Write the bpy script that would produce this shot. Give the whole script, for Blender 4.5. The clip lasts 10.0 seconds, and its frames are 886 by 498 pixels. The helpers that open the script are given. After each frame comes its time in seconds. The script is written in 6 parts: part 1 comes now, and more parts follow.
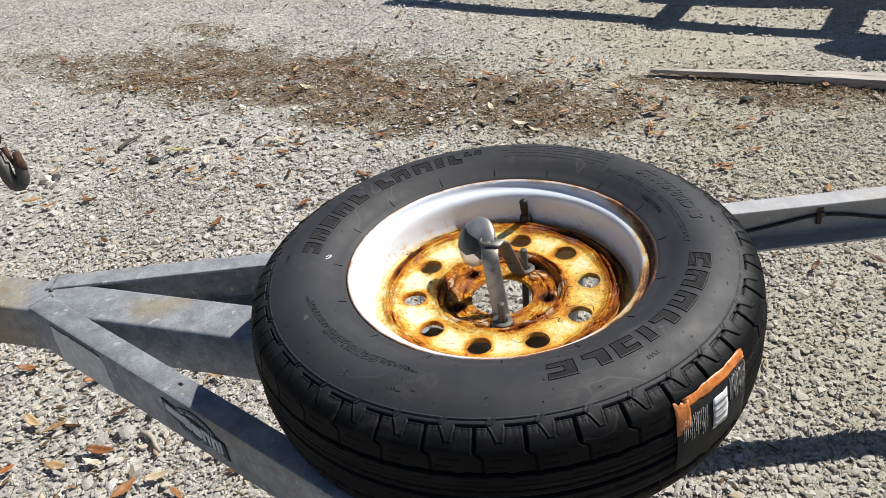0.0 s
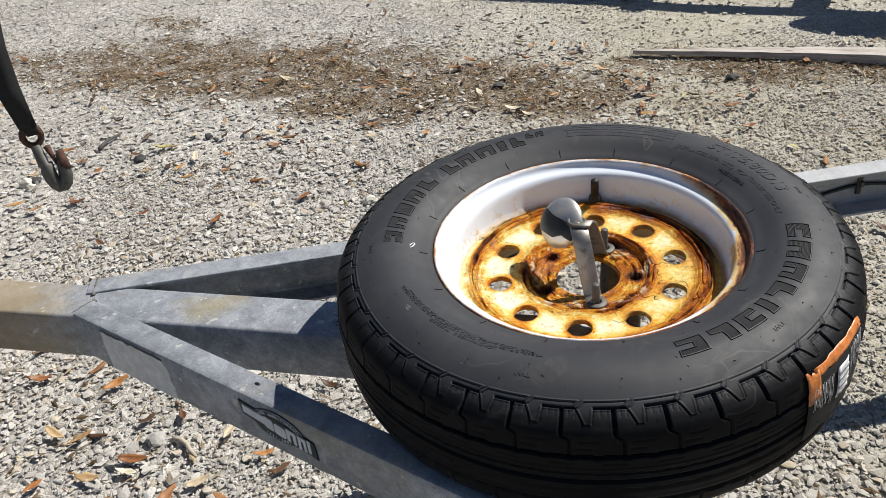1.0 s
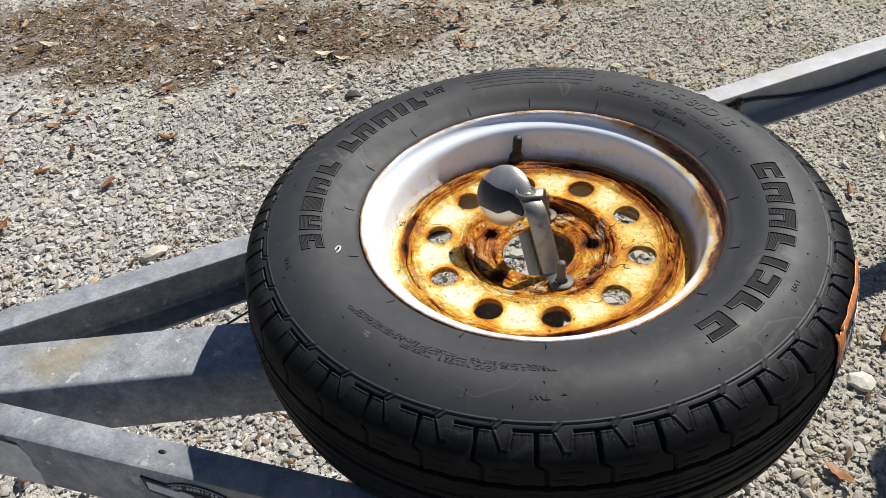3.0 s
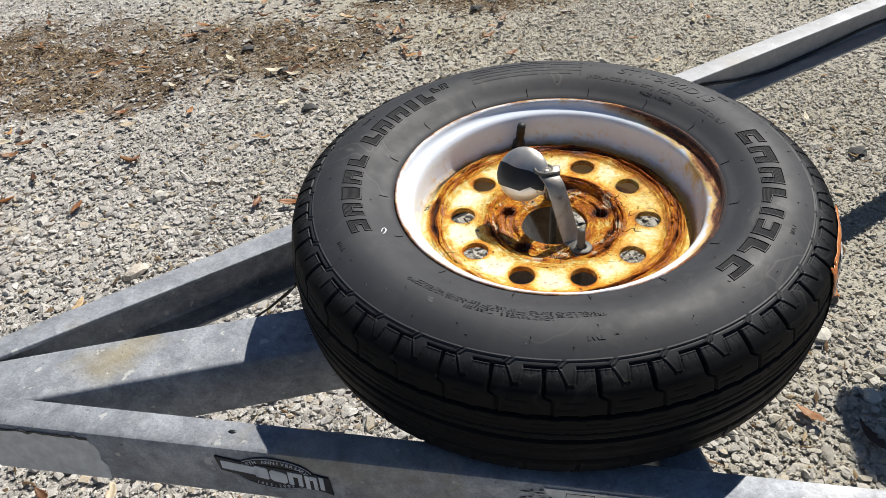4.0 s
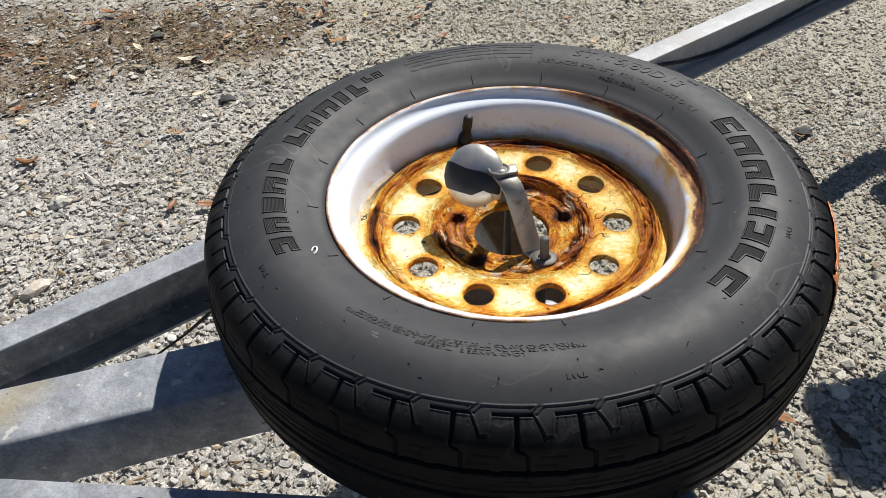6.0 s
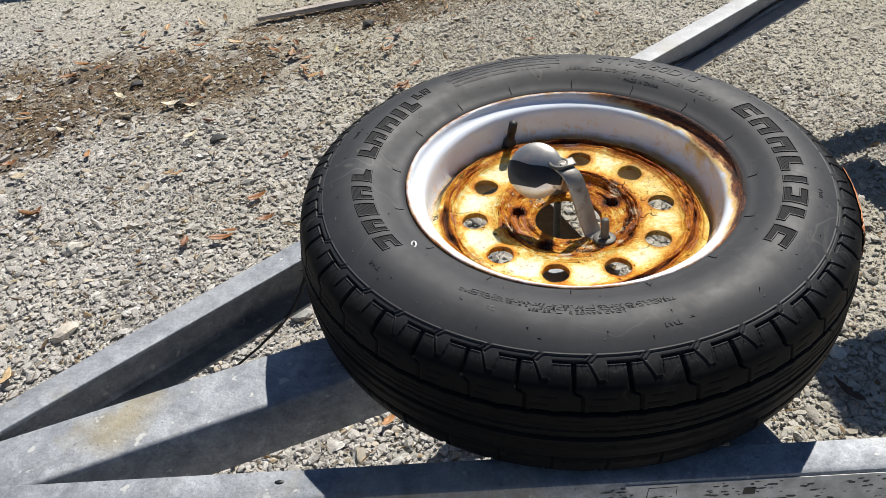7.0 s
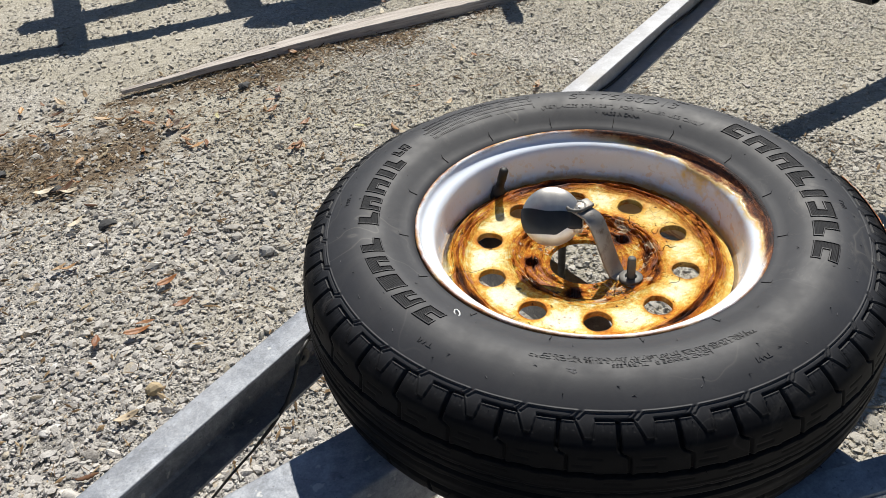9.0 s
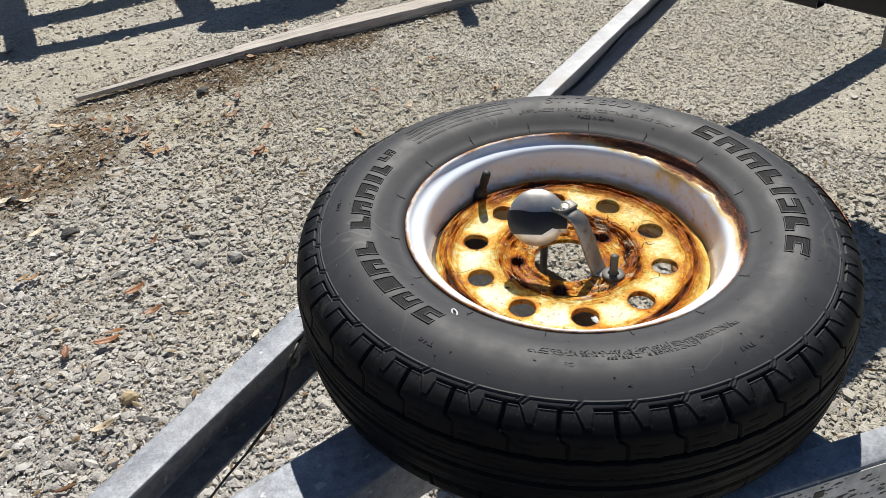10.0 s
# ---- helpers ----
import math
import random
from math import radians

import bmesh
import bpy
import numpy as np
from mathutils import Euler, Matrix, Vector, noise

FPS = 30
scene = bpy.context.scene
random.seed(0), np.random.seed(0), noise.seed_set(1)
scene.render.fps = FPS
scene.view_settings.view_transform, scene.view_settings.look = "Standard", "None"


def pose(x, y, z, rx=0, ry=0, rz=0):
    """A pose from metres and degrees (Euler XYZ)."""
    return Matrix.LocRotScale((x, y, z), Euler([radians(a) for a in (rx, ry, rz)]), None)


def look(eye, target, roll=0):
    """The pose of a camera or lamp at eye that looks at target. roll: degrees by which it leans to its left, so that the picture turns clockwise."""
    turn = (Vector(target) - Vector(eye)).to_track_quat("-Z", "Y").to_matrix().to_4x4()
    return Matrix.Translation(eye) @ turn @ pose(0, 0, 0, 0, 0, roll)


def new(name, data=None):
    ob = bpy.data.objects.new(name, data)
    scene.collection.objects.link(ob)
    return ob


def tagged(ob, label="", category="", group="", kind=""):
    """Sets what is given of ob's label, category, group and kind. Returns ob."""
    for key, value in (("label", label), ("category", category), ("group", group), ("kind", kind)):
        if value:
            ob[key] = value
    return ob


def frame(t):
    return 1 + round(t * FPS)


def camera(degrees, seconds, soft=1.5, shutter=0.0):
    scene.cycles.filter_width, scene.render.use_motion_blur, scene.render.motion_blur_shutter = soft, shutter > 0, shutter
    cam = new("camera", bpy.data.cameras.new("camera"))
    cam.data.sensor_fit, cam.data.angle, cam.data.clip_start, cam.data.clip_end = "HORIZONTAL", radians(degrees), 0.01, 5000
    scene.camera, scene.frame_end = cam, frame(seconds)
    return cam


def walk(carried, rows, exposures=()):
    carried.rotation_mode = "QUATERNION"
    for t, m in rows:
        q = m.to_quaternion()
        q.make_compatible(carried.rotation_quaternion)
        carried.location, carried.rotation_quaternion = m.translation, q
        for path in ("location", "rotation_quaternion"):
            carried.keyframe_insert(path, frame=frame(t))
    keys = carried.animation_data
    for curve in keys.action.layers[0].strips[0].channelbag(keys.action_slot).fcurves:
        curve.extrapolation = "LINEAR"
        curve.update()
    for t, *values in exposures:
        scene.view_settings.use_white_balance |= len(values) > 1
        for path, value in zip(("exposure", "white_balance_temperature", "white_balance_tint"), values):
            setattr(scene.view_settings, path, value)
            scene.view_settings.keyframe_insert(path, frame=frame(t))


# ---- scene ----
cam = camera(56.0, 10.0, soft=0.65)
PATH = [
    (0, (-0.037, -0.823, 1.117), (-0.096, 0.864, 0.043), -5.3),
    (0.5, (-0.113, -0.814, 1.117), (-0.119, 0.852, 0.01), -3.8),
    (1, (-0.203, -0.8, 1.113), (-0.133, 0.867, 0.01), -5.4),
    (1.5, (-0.266, -0.783, 1.097), (0.026, 0.851, -0.018), -4.5),
    (2, (-0.277, -0.701, 1.077), (0.143, 0.853, -0.111), -3.1),
    (2.5, (-0.276, -0.604, 1.073), (0.186, 0.883, -0.182), -3.1),
    (2.7, (-0.286, -0.596, 1.07), (0.199, 0.881, -0.188), -3.4),
    (3.8, (-0.453, -0.617, 1.096), (0.237, 0.789, -0.148), -3.2),
    (4, (-0.467, -0.627, 1.099), (0.25, 0.772, -0.137), -3.4),
    (4.5, (-0.451, -0.609, 1.093), (0.328, 0.758, -0.143), -3.2),
    (5, (-0.403, -0.538, 1.077), (0.425, 0.797, -0.16), -3.2),
    (5.5, (-0.386, -0.514, 1.064), (0.474, 0.798, -0.177), -1.8),
    (5.7, (-0.393, -0.516, 1.04), (0.442, 0.787, -0.226), -1.6),
    (6.8, (-0.544, -0.509, 1.063), (0.398, 0.726, -0.197), -3.1),
    (7, (-0.586, -0.511, 1.073), (0.398, 0.735, -0.143), -3.6),
    (7.5, (-0.665, -0.513, 1.087), (0.416, 0.724, -0.054), -2.3),
    (8, (-0.669, -0.463, 1.059), (0.457, 0.736, -0.078), -2.3),
    (8.5, (-0.654, -0.388, 1.05), (0.528, 0.758, -0.086), -5.3),
    (9, (-0.657, -0.339, 1.054), (0.617, 0.696, -0.09), -3.9),
    (9.5, (-0.701, -0.328, 1.072), (0.614, 0.653, -0.073), -4.8),
    (10, (-0.699, -0.317, 1.072), (0.646, 0.619, -0.075), -2.7),
]
walk(cam, [(t, look(eye, target, roll)) for t, eye, target, roll in PATH])

# ---- light ----
SUN = Vector((0.765, 0.362, 1.0)).normalized()
world = bpy.data.worlds.new("sky")
scene.world = world
world.use_nodes = True
wn = world.node_tree
sky = wn.nodes.new("ShaderNodeTexSky")
sky.sky_type = "NISHITA"
sky.sun_disc = False
sky.sun_elevation = math.asin(SUN.z)
sky.sun_rotation = math.atan2(SUN.x, SUN.y)
sky.dust_density = 0.2
sky.ozone_density = 5.0
wn.links.new(sky.outputs[0], wn.nodes["Background"].inputs[0])
wn.nodes["Background"].inputs[1].default_value = 0.048
sun = new("sun", bpy.data.lights.new("sun", "SUN"))
sun.data.energy = 5.0
sun.data.angle = radians(0.53)
sun.data.color = (1.0, 0.96, 0.88)
sun.matrix_world = look((4 * SUN.x, 4 * SUN.y, 4 * SUN.z), (0, 0, 0))
scene.view_settings.exposure = 0.28


# ---- materials ----
class Mat:
    """A node material with short helpers."""

    def __init__(self, name, rough=0.6, metal=0.0, spec=0.5):
        self.m = bpy.data.materials.new(name)
        self.m.use_nodes = True
        self.t = self.m.node_tree
        self.b = self.t.nodes["Principled BSDF"]
        self.b.inputs["Roughness"].default_value = rough
        self.b.inputs["Metallic"].default_value = metal
        self.b.inputs["Specular IOR Level"].default_value = spec
        self.co = self.t.nodes.new("ShaderNodeTexCoord").outputs["Object"]

    def put(self, sock, value):
        if isinstance(value, bpy.types.NodeSocket):
            self.t.links.new(value, sock)
        else:
            sock.default_value = value

    def noise(self, scale, detail=4, rough=0.55, co=None, dist=0.0):
        n = self.t.nodes.new("ShaderNodeTexNoise")
        n.inputs["Scale"].default_value = scale
        n.inputs["Detail"].default_value = detail
        n.inputs["Roughness"].default_value = rough
        n.inputs["Distortion"].default_value = dist
        self.t.links.new(co or self.co, n.inputs["Vector"])
        return n.outputs[0]

    def voronoi(self, scale, feature="F1", out="Distance", co=None):
        n = self.t.nodes.new("ShaderNodeTexVoronoi")
        n.feature = feature
        n.inputs["Scale"].default_value = scale
        self.t.links.new(co or self.co, n.inputs["Vector"])
        return n.outputs[out]

    def math(self, op, a, b=0.0, c=0.0, clamp=False):
        n = self.t.nodes.new("ShaderNodeMath")
        n.operation = op
        n.use_clamp = clamp
        for sock, v in zip(n.inputs, (a, b, c)):
            self.put(sock, v)
        return n.outputs[0]

    def ramp(self, fac, *stops, linear=True):
        n = self.t.nodes.new("ShaderNodeValToRGB")
        n.color_ramp.interpolation = "LINEAR" if linear else "EASE"
        while len(n.color_ramp.elements) < len(stops):
            n.color_ramp.elements.new(0.5)
        for e, (p, c) in zip(n.color_ramp.elements, stops):
            e.position = p
            e.color = (c, c, c, 1) if isinstance(c, (int, float)) else (*c, 1)
        self.put(n.inputs[0], fac)
        return n.outputs[0]

    def mix(self, fac, a, b, mode="MIX"):
        n = self.t.nodes.new("ShaderNodeMix")
        n.data_type = "RGBA"
        n.blend_type = mode
        for sock, v in ((n.inputs[0], fac), (n.inputs[6], a), (n.inputs[7], b)):
            if isinstance(v, tuple):
                v = (*v, 1)
            self.put(sock, v)
        return n.outputs[2]

    def split(self, co=None):
        n = self.t.nodes.new("ShaderNodeSeparateXYZ")
        self.t.links.new(co or self.co, n.inputs[0])
        return n.outputs

    def island(self):
        return self.t.nodes.new("ShaderNodeNewGeometry").outputs["Random Per Island"]

    def chance(self):
        return self.t.nodes.new("ShaderNodeObjectInfo").outputs["Random"]

    def radius(self):
        x, y = self.split()[:2]
        return self.math("SQRT", self.math("ADD", self.math("MULTIPLY", x, x), self.math("MULTIPLY", y, y)))

    def base(self, v):
        self.put(self.b.inputs["Base Color"], (*v, 1) if isinstance(v, tuple) else v)
        return self

    def rough(self, v):
        self.put(self.b.inputs["Roughness"], v)
        return self

    def metal(self, v):
        self.put(self.b.inputs["Metallic"], v)
        return self

    def bump(self, height, dist, strength=1.0):
        n = self.t.nodes.new("ShaderNodeBump")
        n.inputs["Distance"].default_value = dist
        n.inputs["Strength"].default_value = strength
        self.t.links.new(height, n.inputs["Height"])
        if self.b.inputs["Normal"].is_linked:
            self.t.links.new(self.b.inputs["Normal"].links[0].from_socket, n.inputs["Normal"])
        self.t.links.new(n.outputs[0], self.b.inputs["Normal"])
        return self


def galvanised():
    m = Mat("galvanised_steel", 0.5, 0.4, 0.3)
    span = m.voronoi(150, out="Color")
    tone = m.ramp(m.noise(13, 9, 0.74, dist=0.5), (0.30, (0.212, 0.230, 0.262)), (0.5, (0.325, 0.343, 0.375)), (0.74, (0.475, 0.488, 0.512)))
    grey = m.t.nodes.new("ShaderNodeRGBToBW")
    m.t.links.new(span, grey.inputs[0])
    col = m.mix(0.16, tone, m.ramp(grey.outputs[0], (0.2, 0.32), (0.8, 0.68)), "OVERLAY")
    col = m.mix(0.30, col, m.ramp(m.noise(330, 5, 0.75), (0.34, 0.22), (0.66, 0.78)), "OVERLAY")
    col = m.mix(0.45, col, m.ramp(m.noise(38, 5, 0.6, dist=0.8), (0.34, 0.28), (0.66, 0.70)), "OVERLAY")
    stain = m.ramp(m.noise(5.5, 5, 0.6, dist=0.6), (0.57, 0.0), (0.72, 0.55))
    col = m.mix(stain, col, (0.34, 0.28, 0.17))
    x, y = m.split()[:2]
    front = m.ramp(m.math("ADD", m.math("MULTIPLY", x, -1.0), m.math("MULTIPLY", m.noise(14, 4), 0.15)), (0.75, 0.0), (0.84, 0.60))
    col = m.mix(front, col, (0.36, 0.26, 0.11))
    sx, sy = m.math("MULTIPLY", m.math("ADD", x, 0.485), 14.0), m.math("MULTIPLY", m.math("SUBTRACT", y, 0.160), 26.0)
    spot = m.math("ADD", m.math("SQRT", m.math("ADD", m.math("MULTIPLY", sx, sx), m.math("MULTIPLY", sy, sy))), m.math("MULTIPLY", m.math("SUBTRACT", m.noise(22, 5, 0.6), 0.5), 1.6))
    col = m.mix(m.ramp(spot, (0.2, 0.6), (1.0, 0.0)), col, (0.38, 0.31, 0.16))
    pits = m.ramp(m.noise(170, 3, 0.6), (0.29, 1.0), (0.35, 0.0))
    col = m.mix(m.math("MULTIPLY", pits, 0.6), col, (0.12, 0.12, 0.12))
    white = m.ramp(m.noise(60, 3, 0.5), (0.66, 0.0), (0.70, 0.7))
    col = m.mix(white, col, (0.62, 0.62, 0.60))
    clean = m.ramp(x, (0.0, 0.0), (0.35, 1.0))
    col = m.mix(m.math("MULTIPLY", clean, 0.45), col, (0.56, 0.55, 0.545))
    m.base(col)
    m.metal(m.math("MULTIPLY", m.math("SUBTRACT", 0.42, m.math("MULTIPLY", clean, 0.27)), m.math("SUBTRACT", 1.0, m.math("MAXIMUM", stain, front))))
    m.rough(m.ramp(m.noise(30, 5, 0.6), (0.3, 0.56), (0.7, 0.72)))
    m.bump(m.noise(260, 4, 0.6), 0.0007, 0.5)
    m.bump(m.noise(30, 3, 0.5), 0.0012, 0.3)
    return m.m


def rubber():
    m = Mat("tyre_rubber", 0.55, 0, 0.38)
    r = m.radius()
    z = m.split()[2]
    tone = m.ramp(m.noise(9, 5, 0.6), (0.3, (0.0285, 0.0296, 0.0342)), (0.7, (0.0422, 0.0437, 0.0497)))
    # tread and shoulder blacker and duller than the weathered sidewall: shade painted by radius
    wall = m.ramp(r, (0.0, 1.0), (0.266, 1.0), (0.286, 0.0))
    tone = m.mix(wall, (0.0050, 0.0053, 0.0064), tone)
    dust = m.ramp(m.noise(26, 6, 0.7, dist=1.0), (0.50, 0.0), (0.85, 0.20))
    up = m.ramp(z, (0.02, 0.0), (0.06, 1.0))
    dust = m.math("MULTIPLY", dust, up)
    # pale rubbed patches and the tide marks that dried on the upper sidewall
    scuff = m.math("MULTIPLY", m.math("MULTIPLY", m.ramp(m.noise(11, 7, 0.75, dist=2.5), (0.56, 0.0), (0.70, 0.50)), up), m.ramp(m.noise(2.5, 2), (0.42, 0.0), (0.58, 1.0)))
    tide = m.math("ABSOLUTE", m.math("SUBTRACT", m.noise(6.5, 3, 0.5, dist=0.3), 0.5))
    tide = m.math("MULTIPLY", m.math("MULTIPLY", m.ramp(tide, (0.0012, 0.55), (0.0045, 0.0)), up), m.ramp(m.noise(4.0, 2), (0.46, 0.0), (0.58, 1.0)))
    scratch = m.t.nodes.new("ShaderNodeMapping")
    scratch.inputs["Rotation"].default_value = (0, 0, 0.7)
    scratch.inputs["Scale"].default_value = (9, 150, 9)
    m.t.links.new(m.co, scratch.inputs[0])
    lines = m.math("MULTIPLY", m.math("MULTIPLY", m.ramp(m.noise(1.0, 3, 0.5, scratch.outputs[0], 0.3), (0.70, 0.0), (0.76, 0.5)), up), m.ramp(m.noise(7, 3), (0.56, 0.0), (0.66, 1.0)))
    pale = m.math("MAXIMUM", m.math("MAXIMUM", dust, scuff), m.math("MAXIMUM", tide, lines))
    m.base(m.mix(pale, tone, (0.115, 0.110, 0.103)))
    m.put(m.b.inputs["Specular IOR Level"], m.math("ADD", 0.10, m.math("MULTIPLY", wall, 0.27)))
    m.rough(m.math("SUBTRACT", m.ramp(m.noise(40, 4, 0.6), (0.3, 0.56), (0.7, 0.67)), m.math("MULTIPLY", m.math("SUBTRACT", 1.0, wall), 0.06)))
    m.bump(m.noise(500, 3, 0.6), 0.0003, 0.15)
    return m.m


def dark_relief_rubber():
    # darker than the tyre rubber; on raised outlines it paints their shade
    m = Mat("dark_moulding_rubber", 0.75, 0, 0.12)
    m.base(m.ramp(m.noise(60, 3), (0.3, (0.0045, 0.0045, 0.005)), (0.7, (0.009, 0.009, 0.0095))))
    return m.m


def letter_floor_rubber():
    """The finely ribbed floor inside the raised outlines."""
    m = Mat("ribbed_letter_rubber", 0.66, 0, 0.22)
    m.base(m.ramp(m.noise(50, 4), (0.3, (0.0170, 0.0173, 0.0190)), (0.7, (0.0260, 0.0264, 0.0285))))
    m.bump(m.math("SINE", m.math("MULTIPLY", m.radius(), 5200.0)), 0.0003, 0.7)
    return m.m


# cracks that run round the wheel centre: radius, width, the phases of their wander, and how much they gape towards one side
CRACKS = ((0.0480, 0.0010, 0.4, 2.1, 4.0, 0.0), (0.0550, 0.0009, 2.6, 0.3, 1.1, 0.0), (0.0665, 0.0019, 1.7, 5.0, 0.2, 0.0005), (0.0718, 0.0008, 3.9, 1.2, 2.8, 0.0003), (0.0772, 0.0014, 5.2, 3.3, 1.9, 0.0005),
          (0.1312, 0.0006, 0.9, 4.4, 3.1, 0.0002), (0.1362, 0.0022, 2.2, 0.8, 5.6, 0.0004), (0.1412, 0.0009, 4.7, 2.9, 0.5, 0.0014), (0.1447, 0.0007, 1.2, 5.9, 2.4, 0.0008))


def crack_at(k, a):
    """Radius and half width of a crack of the wheel centre in the direction a."""
    r0, w, p, q, s, gape = CRACKS[k]
    wander = 0.0014 * math.sin(2 * a + p) + 0.0008 * math.sin(5 * a + q) + 0.0005 * math.sin(13 * a + s) + 0.0003 * math.sin(23 * a + p + q)
    width = w * (0.60 + 0.70 * math.sin(3 * a + q + s) + 0.45 * math.sin(7 * a + p) + 0.25 * math.sin(19 * a + s)) + gape * math.sin(a + 0.9)
    return r0 + wander, max(0.0, width)


def rusty_disc():
    m = Mat("rusty_cream_paint", 0.55, 0, 0.55)
    x, y = m.split()[:2]
    r = m.radius()
    theta = m.math("ARCTAN2", y, x)

    def wave(n, phase, size):
        return m.math("MULTIPLY", m.math("SINE", m.math("ADD", m.math("MULTIPLY", theta, float(n)), phase)), size)

    def total(*terms):
        out = terms[0]
        for t in terms[1:]:
            out = m.math("ADD", out, t)
        return out

    def hole_dist(n, phase, rc):
        turn = m.math("ADD", m.math("DIVIDE", m.math("SUBTRACT", theta, radians(phase)), 2 * math.pi / n), 0.5 + n)
        delta = m.math("MULTIPLY", m.math("SUBTRACT", m.math("FRACT", turn), 0.5), 2 * math.pi / n)
        q = m.math("SUBTRACT", m.math("ADD", m.math("MULTIPLY", r, r), rc * rc), m.math("MULTIPLY", m.math("MULTIPLY", r, m.math("COSINE", delta)), 2 * rc))
        return m.math("SQRT", q)

    cracks, fringe = None, None
    for r0, w, p, q, s, gape in CRACKS:
        wander = total(wave(2, p, 0.0014), wave(5, q, 0.0008), wave(13, s, 0.0005), wave(23, p + q, 0.0003))
        width = m.math("MAXIMUM", total(wave(3, q + s, 0.70 * w), wave(7, p, 0.45 * w), wave(19, s, 0.25 * w), wave(1, 0.9, gape), 0.60 * w), 0.0)
        tear = m.math("MULTIPLY", m.math("SUBTRACT", m.noise(230, 4, 0.7), 0.5), 0.0016)
        off = m.math("SUBTRACT", m.math("ABSOLUTE", m.math("SUBTRACT", m.math("ADD", r, tear), m.math("ADD", wander, r0))), width)
        rag = m.math("MULTIPLY", m.ramp(m.math("ADD", off, 0.01), (0.0100, 0.45), (0.0112, 0.26), (0.0150, 0.0)), m.ramp(width, (0.0001, 0.0), (0.0006, 1.0)))
        fringe = rag if fringe is None else m.math("MAXIMUM", fringe, rag)
        cut = m.ramp(m.math("ADD", off, 0.01), (0.0098, 1.0), (0.0104, 0.0))
        cut = m.math("MULTIPLY", cut, m.ramp(width, (0.00005, 0.0), (0.0002, 1.0)))
        cracks = cut if cracks is None else m.math("MAXIMUM", cracks, cut)
    # layers of scale that follow the rings
    cb = m.t.nodes.new("ShaderNodeCombineXYZ")
    m.put(cb.inputs[0], m.math("MULTIPLY", m.math("DIVIDE", x, r), 4.0))
    m.put(cb.inputs[1], m.math("MULTIPLY", m.math("DIVIDE", y, r), 4.0))
    m.put(cb.inputs[2], m.math("MULTIPLY", r, 230.0))
    layer = m.noise(1.0, 6, 0.66, cb.outputs[0], 0.5)
    wob = m.math("MULTIPLY", m.math("SUBTRACT", m.noise(30, 7, 0.72), 0.5), 0.012)
    rr = m.math("MULTIPLY", m.math("ADD", r, wob), 5.0)
    amount = m.ramp(rr, (0.0, 0.58), (0.20, 0.52), (0.27, 0.43), (0.32, 0.46), (0.36, 0.56), (0.385, 0.51), (0.405, 0.43), (0.44, 0.32),
                    (0.50, 0.14), (0.56, 0.13), (0.60, 0.28), (0.635, 0.42), (0.66, 0.48), (0.69, 0.50), (0.708, 0.43), (0.725, 0.37), (0.75, 0.30), (0.79, 0.27))
    ring = m.ramp(amount, (0.32, 0.0), (0.46, 1.0))
    strata = m.math("MULTIPLY", m.math("MULTIPLY", m.math("SUBTRACT", layer, 0.50), 1.15), ring)
    around = m.math("ADD", m.ramp(hole_dist(5, -18, 0.0570), (0.0075, 0.55), (0.0095, 0.25), (0.0135, 0.0)), m.ramp(hole_dist(10, 0, 0.1055), (0.0139, 0.85), (0.0146, 0.36), (0.0165, 0.17), (0.0225, 0.0)))
    blotch = m.math("MULTIPLY", m.math("SUBTRACT", m.noise(26, 10, 0.80, dist=0.8), 0.5), 0.95)
    grain = m.math("MULTIPLY", m.math("SUBTRACT", m.noise(190, 6, 0.80), 0.5), 0.66)
    # the side towards +x has rusted farther
    side = m.math("MULTIPLY", m.math("ADD", x, m.math("MULTIPLY", y, -0.20)), 0.65)
    f = m.math("ADD", total(amount, around, blotch, grain, side, fringe), strata, clamp=True)
    col = m.ramp(f, (0.06, (0.90, 0.875, 0.74)), (0.20, (0.88, 0.79, 0.48)), (0.30, (0.81, 0.57, 0.11)), (0.41, (0.73, 0.335, 0.018)),
                 (0.53, (0.58, 0.175, 0.010)), (0.68, (0.40, 0.105, 0.010)), (0.86, (0.14, 0.034, 0.011)), (1.0, (0.05, 0.020, 0.014)))
    # ochre wash, curling paint edges and rust specks on the broad cream face
    face = m.ramp(amount, (0.20, 1.0), (0.45, 0.0))
    wash = m.math("MULTIPLY", m.math("MULTIPLY", m.ramp(m.noise(17, 8, 0.74, dist=1.2), (0.39, 0.0), (0.56, 0.78)), face), m.ramp(m.math("ADD", x, 0.2), (0.10, 0.40), (0.18, 0.70), (0.28, 1.0)))
    col = m.mix(wash, col, m.ramp(m.noise(70, 6, 0.7), (0.35, (0.73, 0.46, 0.06)), (0.65, (0.85, 0.69, 0.25))))
    bend = m.t.nodes.new("ShaderNodeVectorMath")
    bend.operation = "MULTIPLY_ADD"
    stir = m.t.nodes.new("ShaderNodeTexNoise")
    stir.inputs["Scale"].default_value = 55
    stir.inputs["Detail"].default_value = 5
    m.t.links.new(m.co, stir.inputs["Vector"])
    m.t.links.new(stir.outputs["Color"], bend.inputs[0])
    bend.inputs[1].default_value = (0.022, 0.022, 0.022)
    m.t.links.new(m.co, bend.inputs[2])
    seams = m.ramp(m.voronoi(62, "DISTANCE_TO_EDGE", co=bend.outputs[0]), (0.008, 0.6), (0.030, 0.0))
    seams = m.math("MULTIPLY", m.math("MULTIPLY", seams, face), m.ramp(m.noise(13, 4, 0.6), (0.50, 0.0), (0.60, 1.0)))
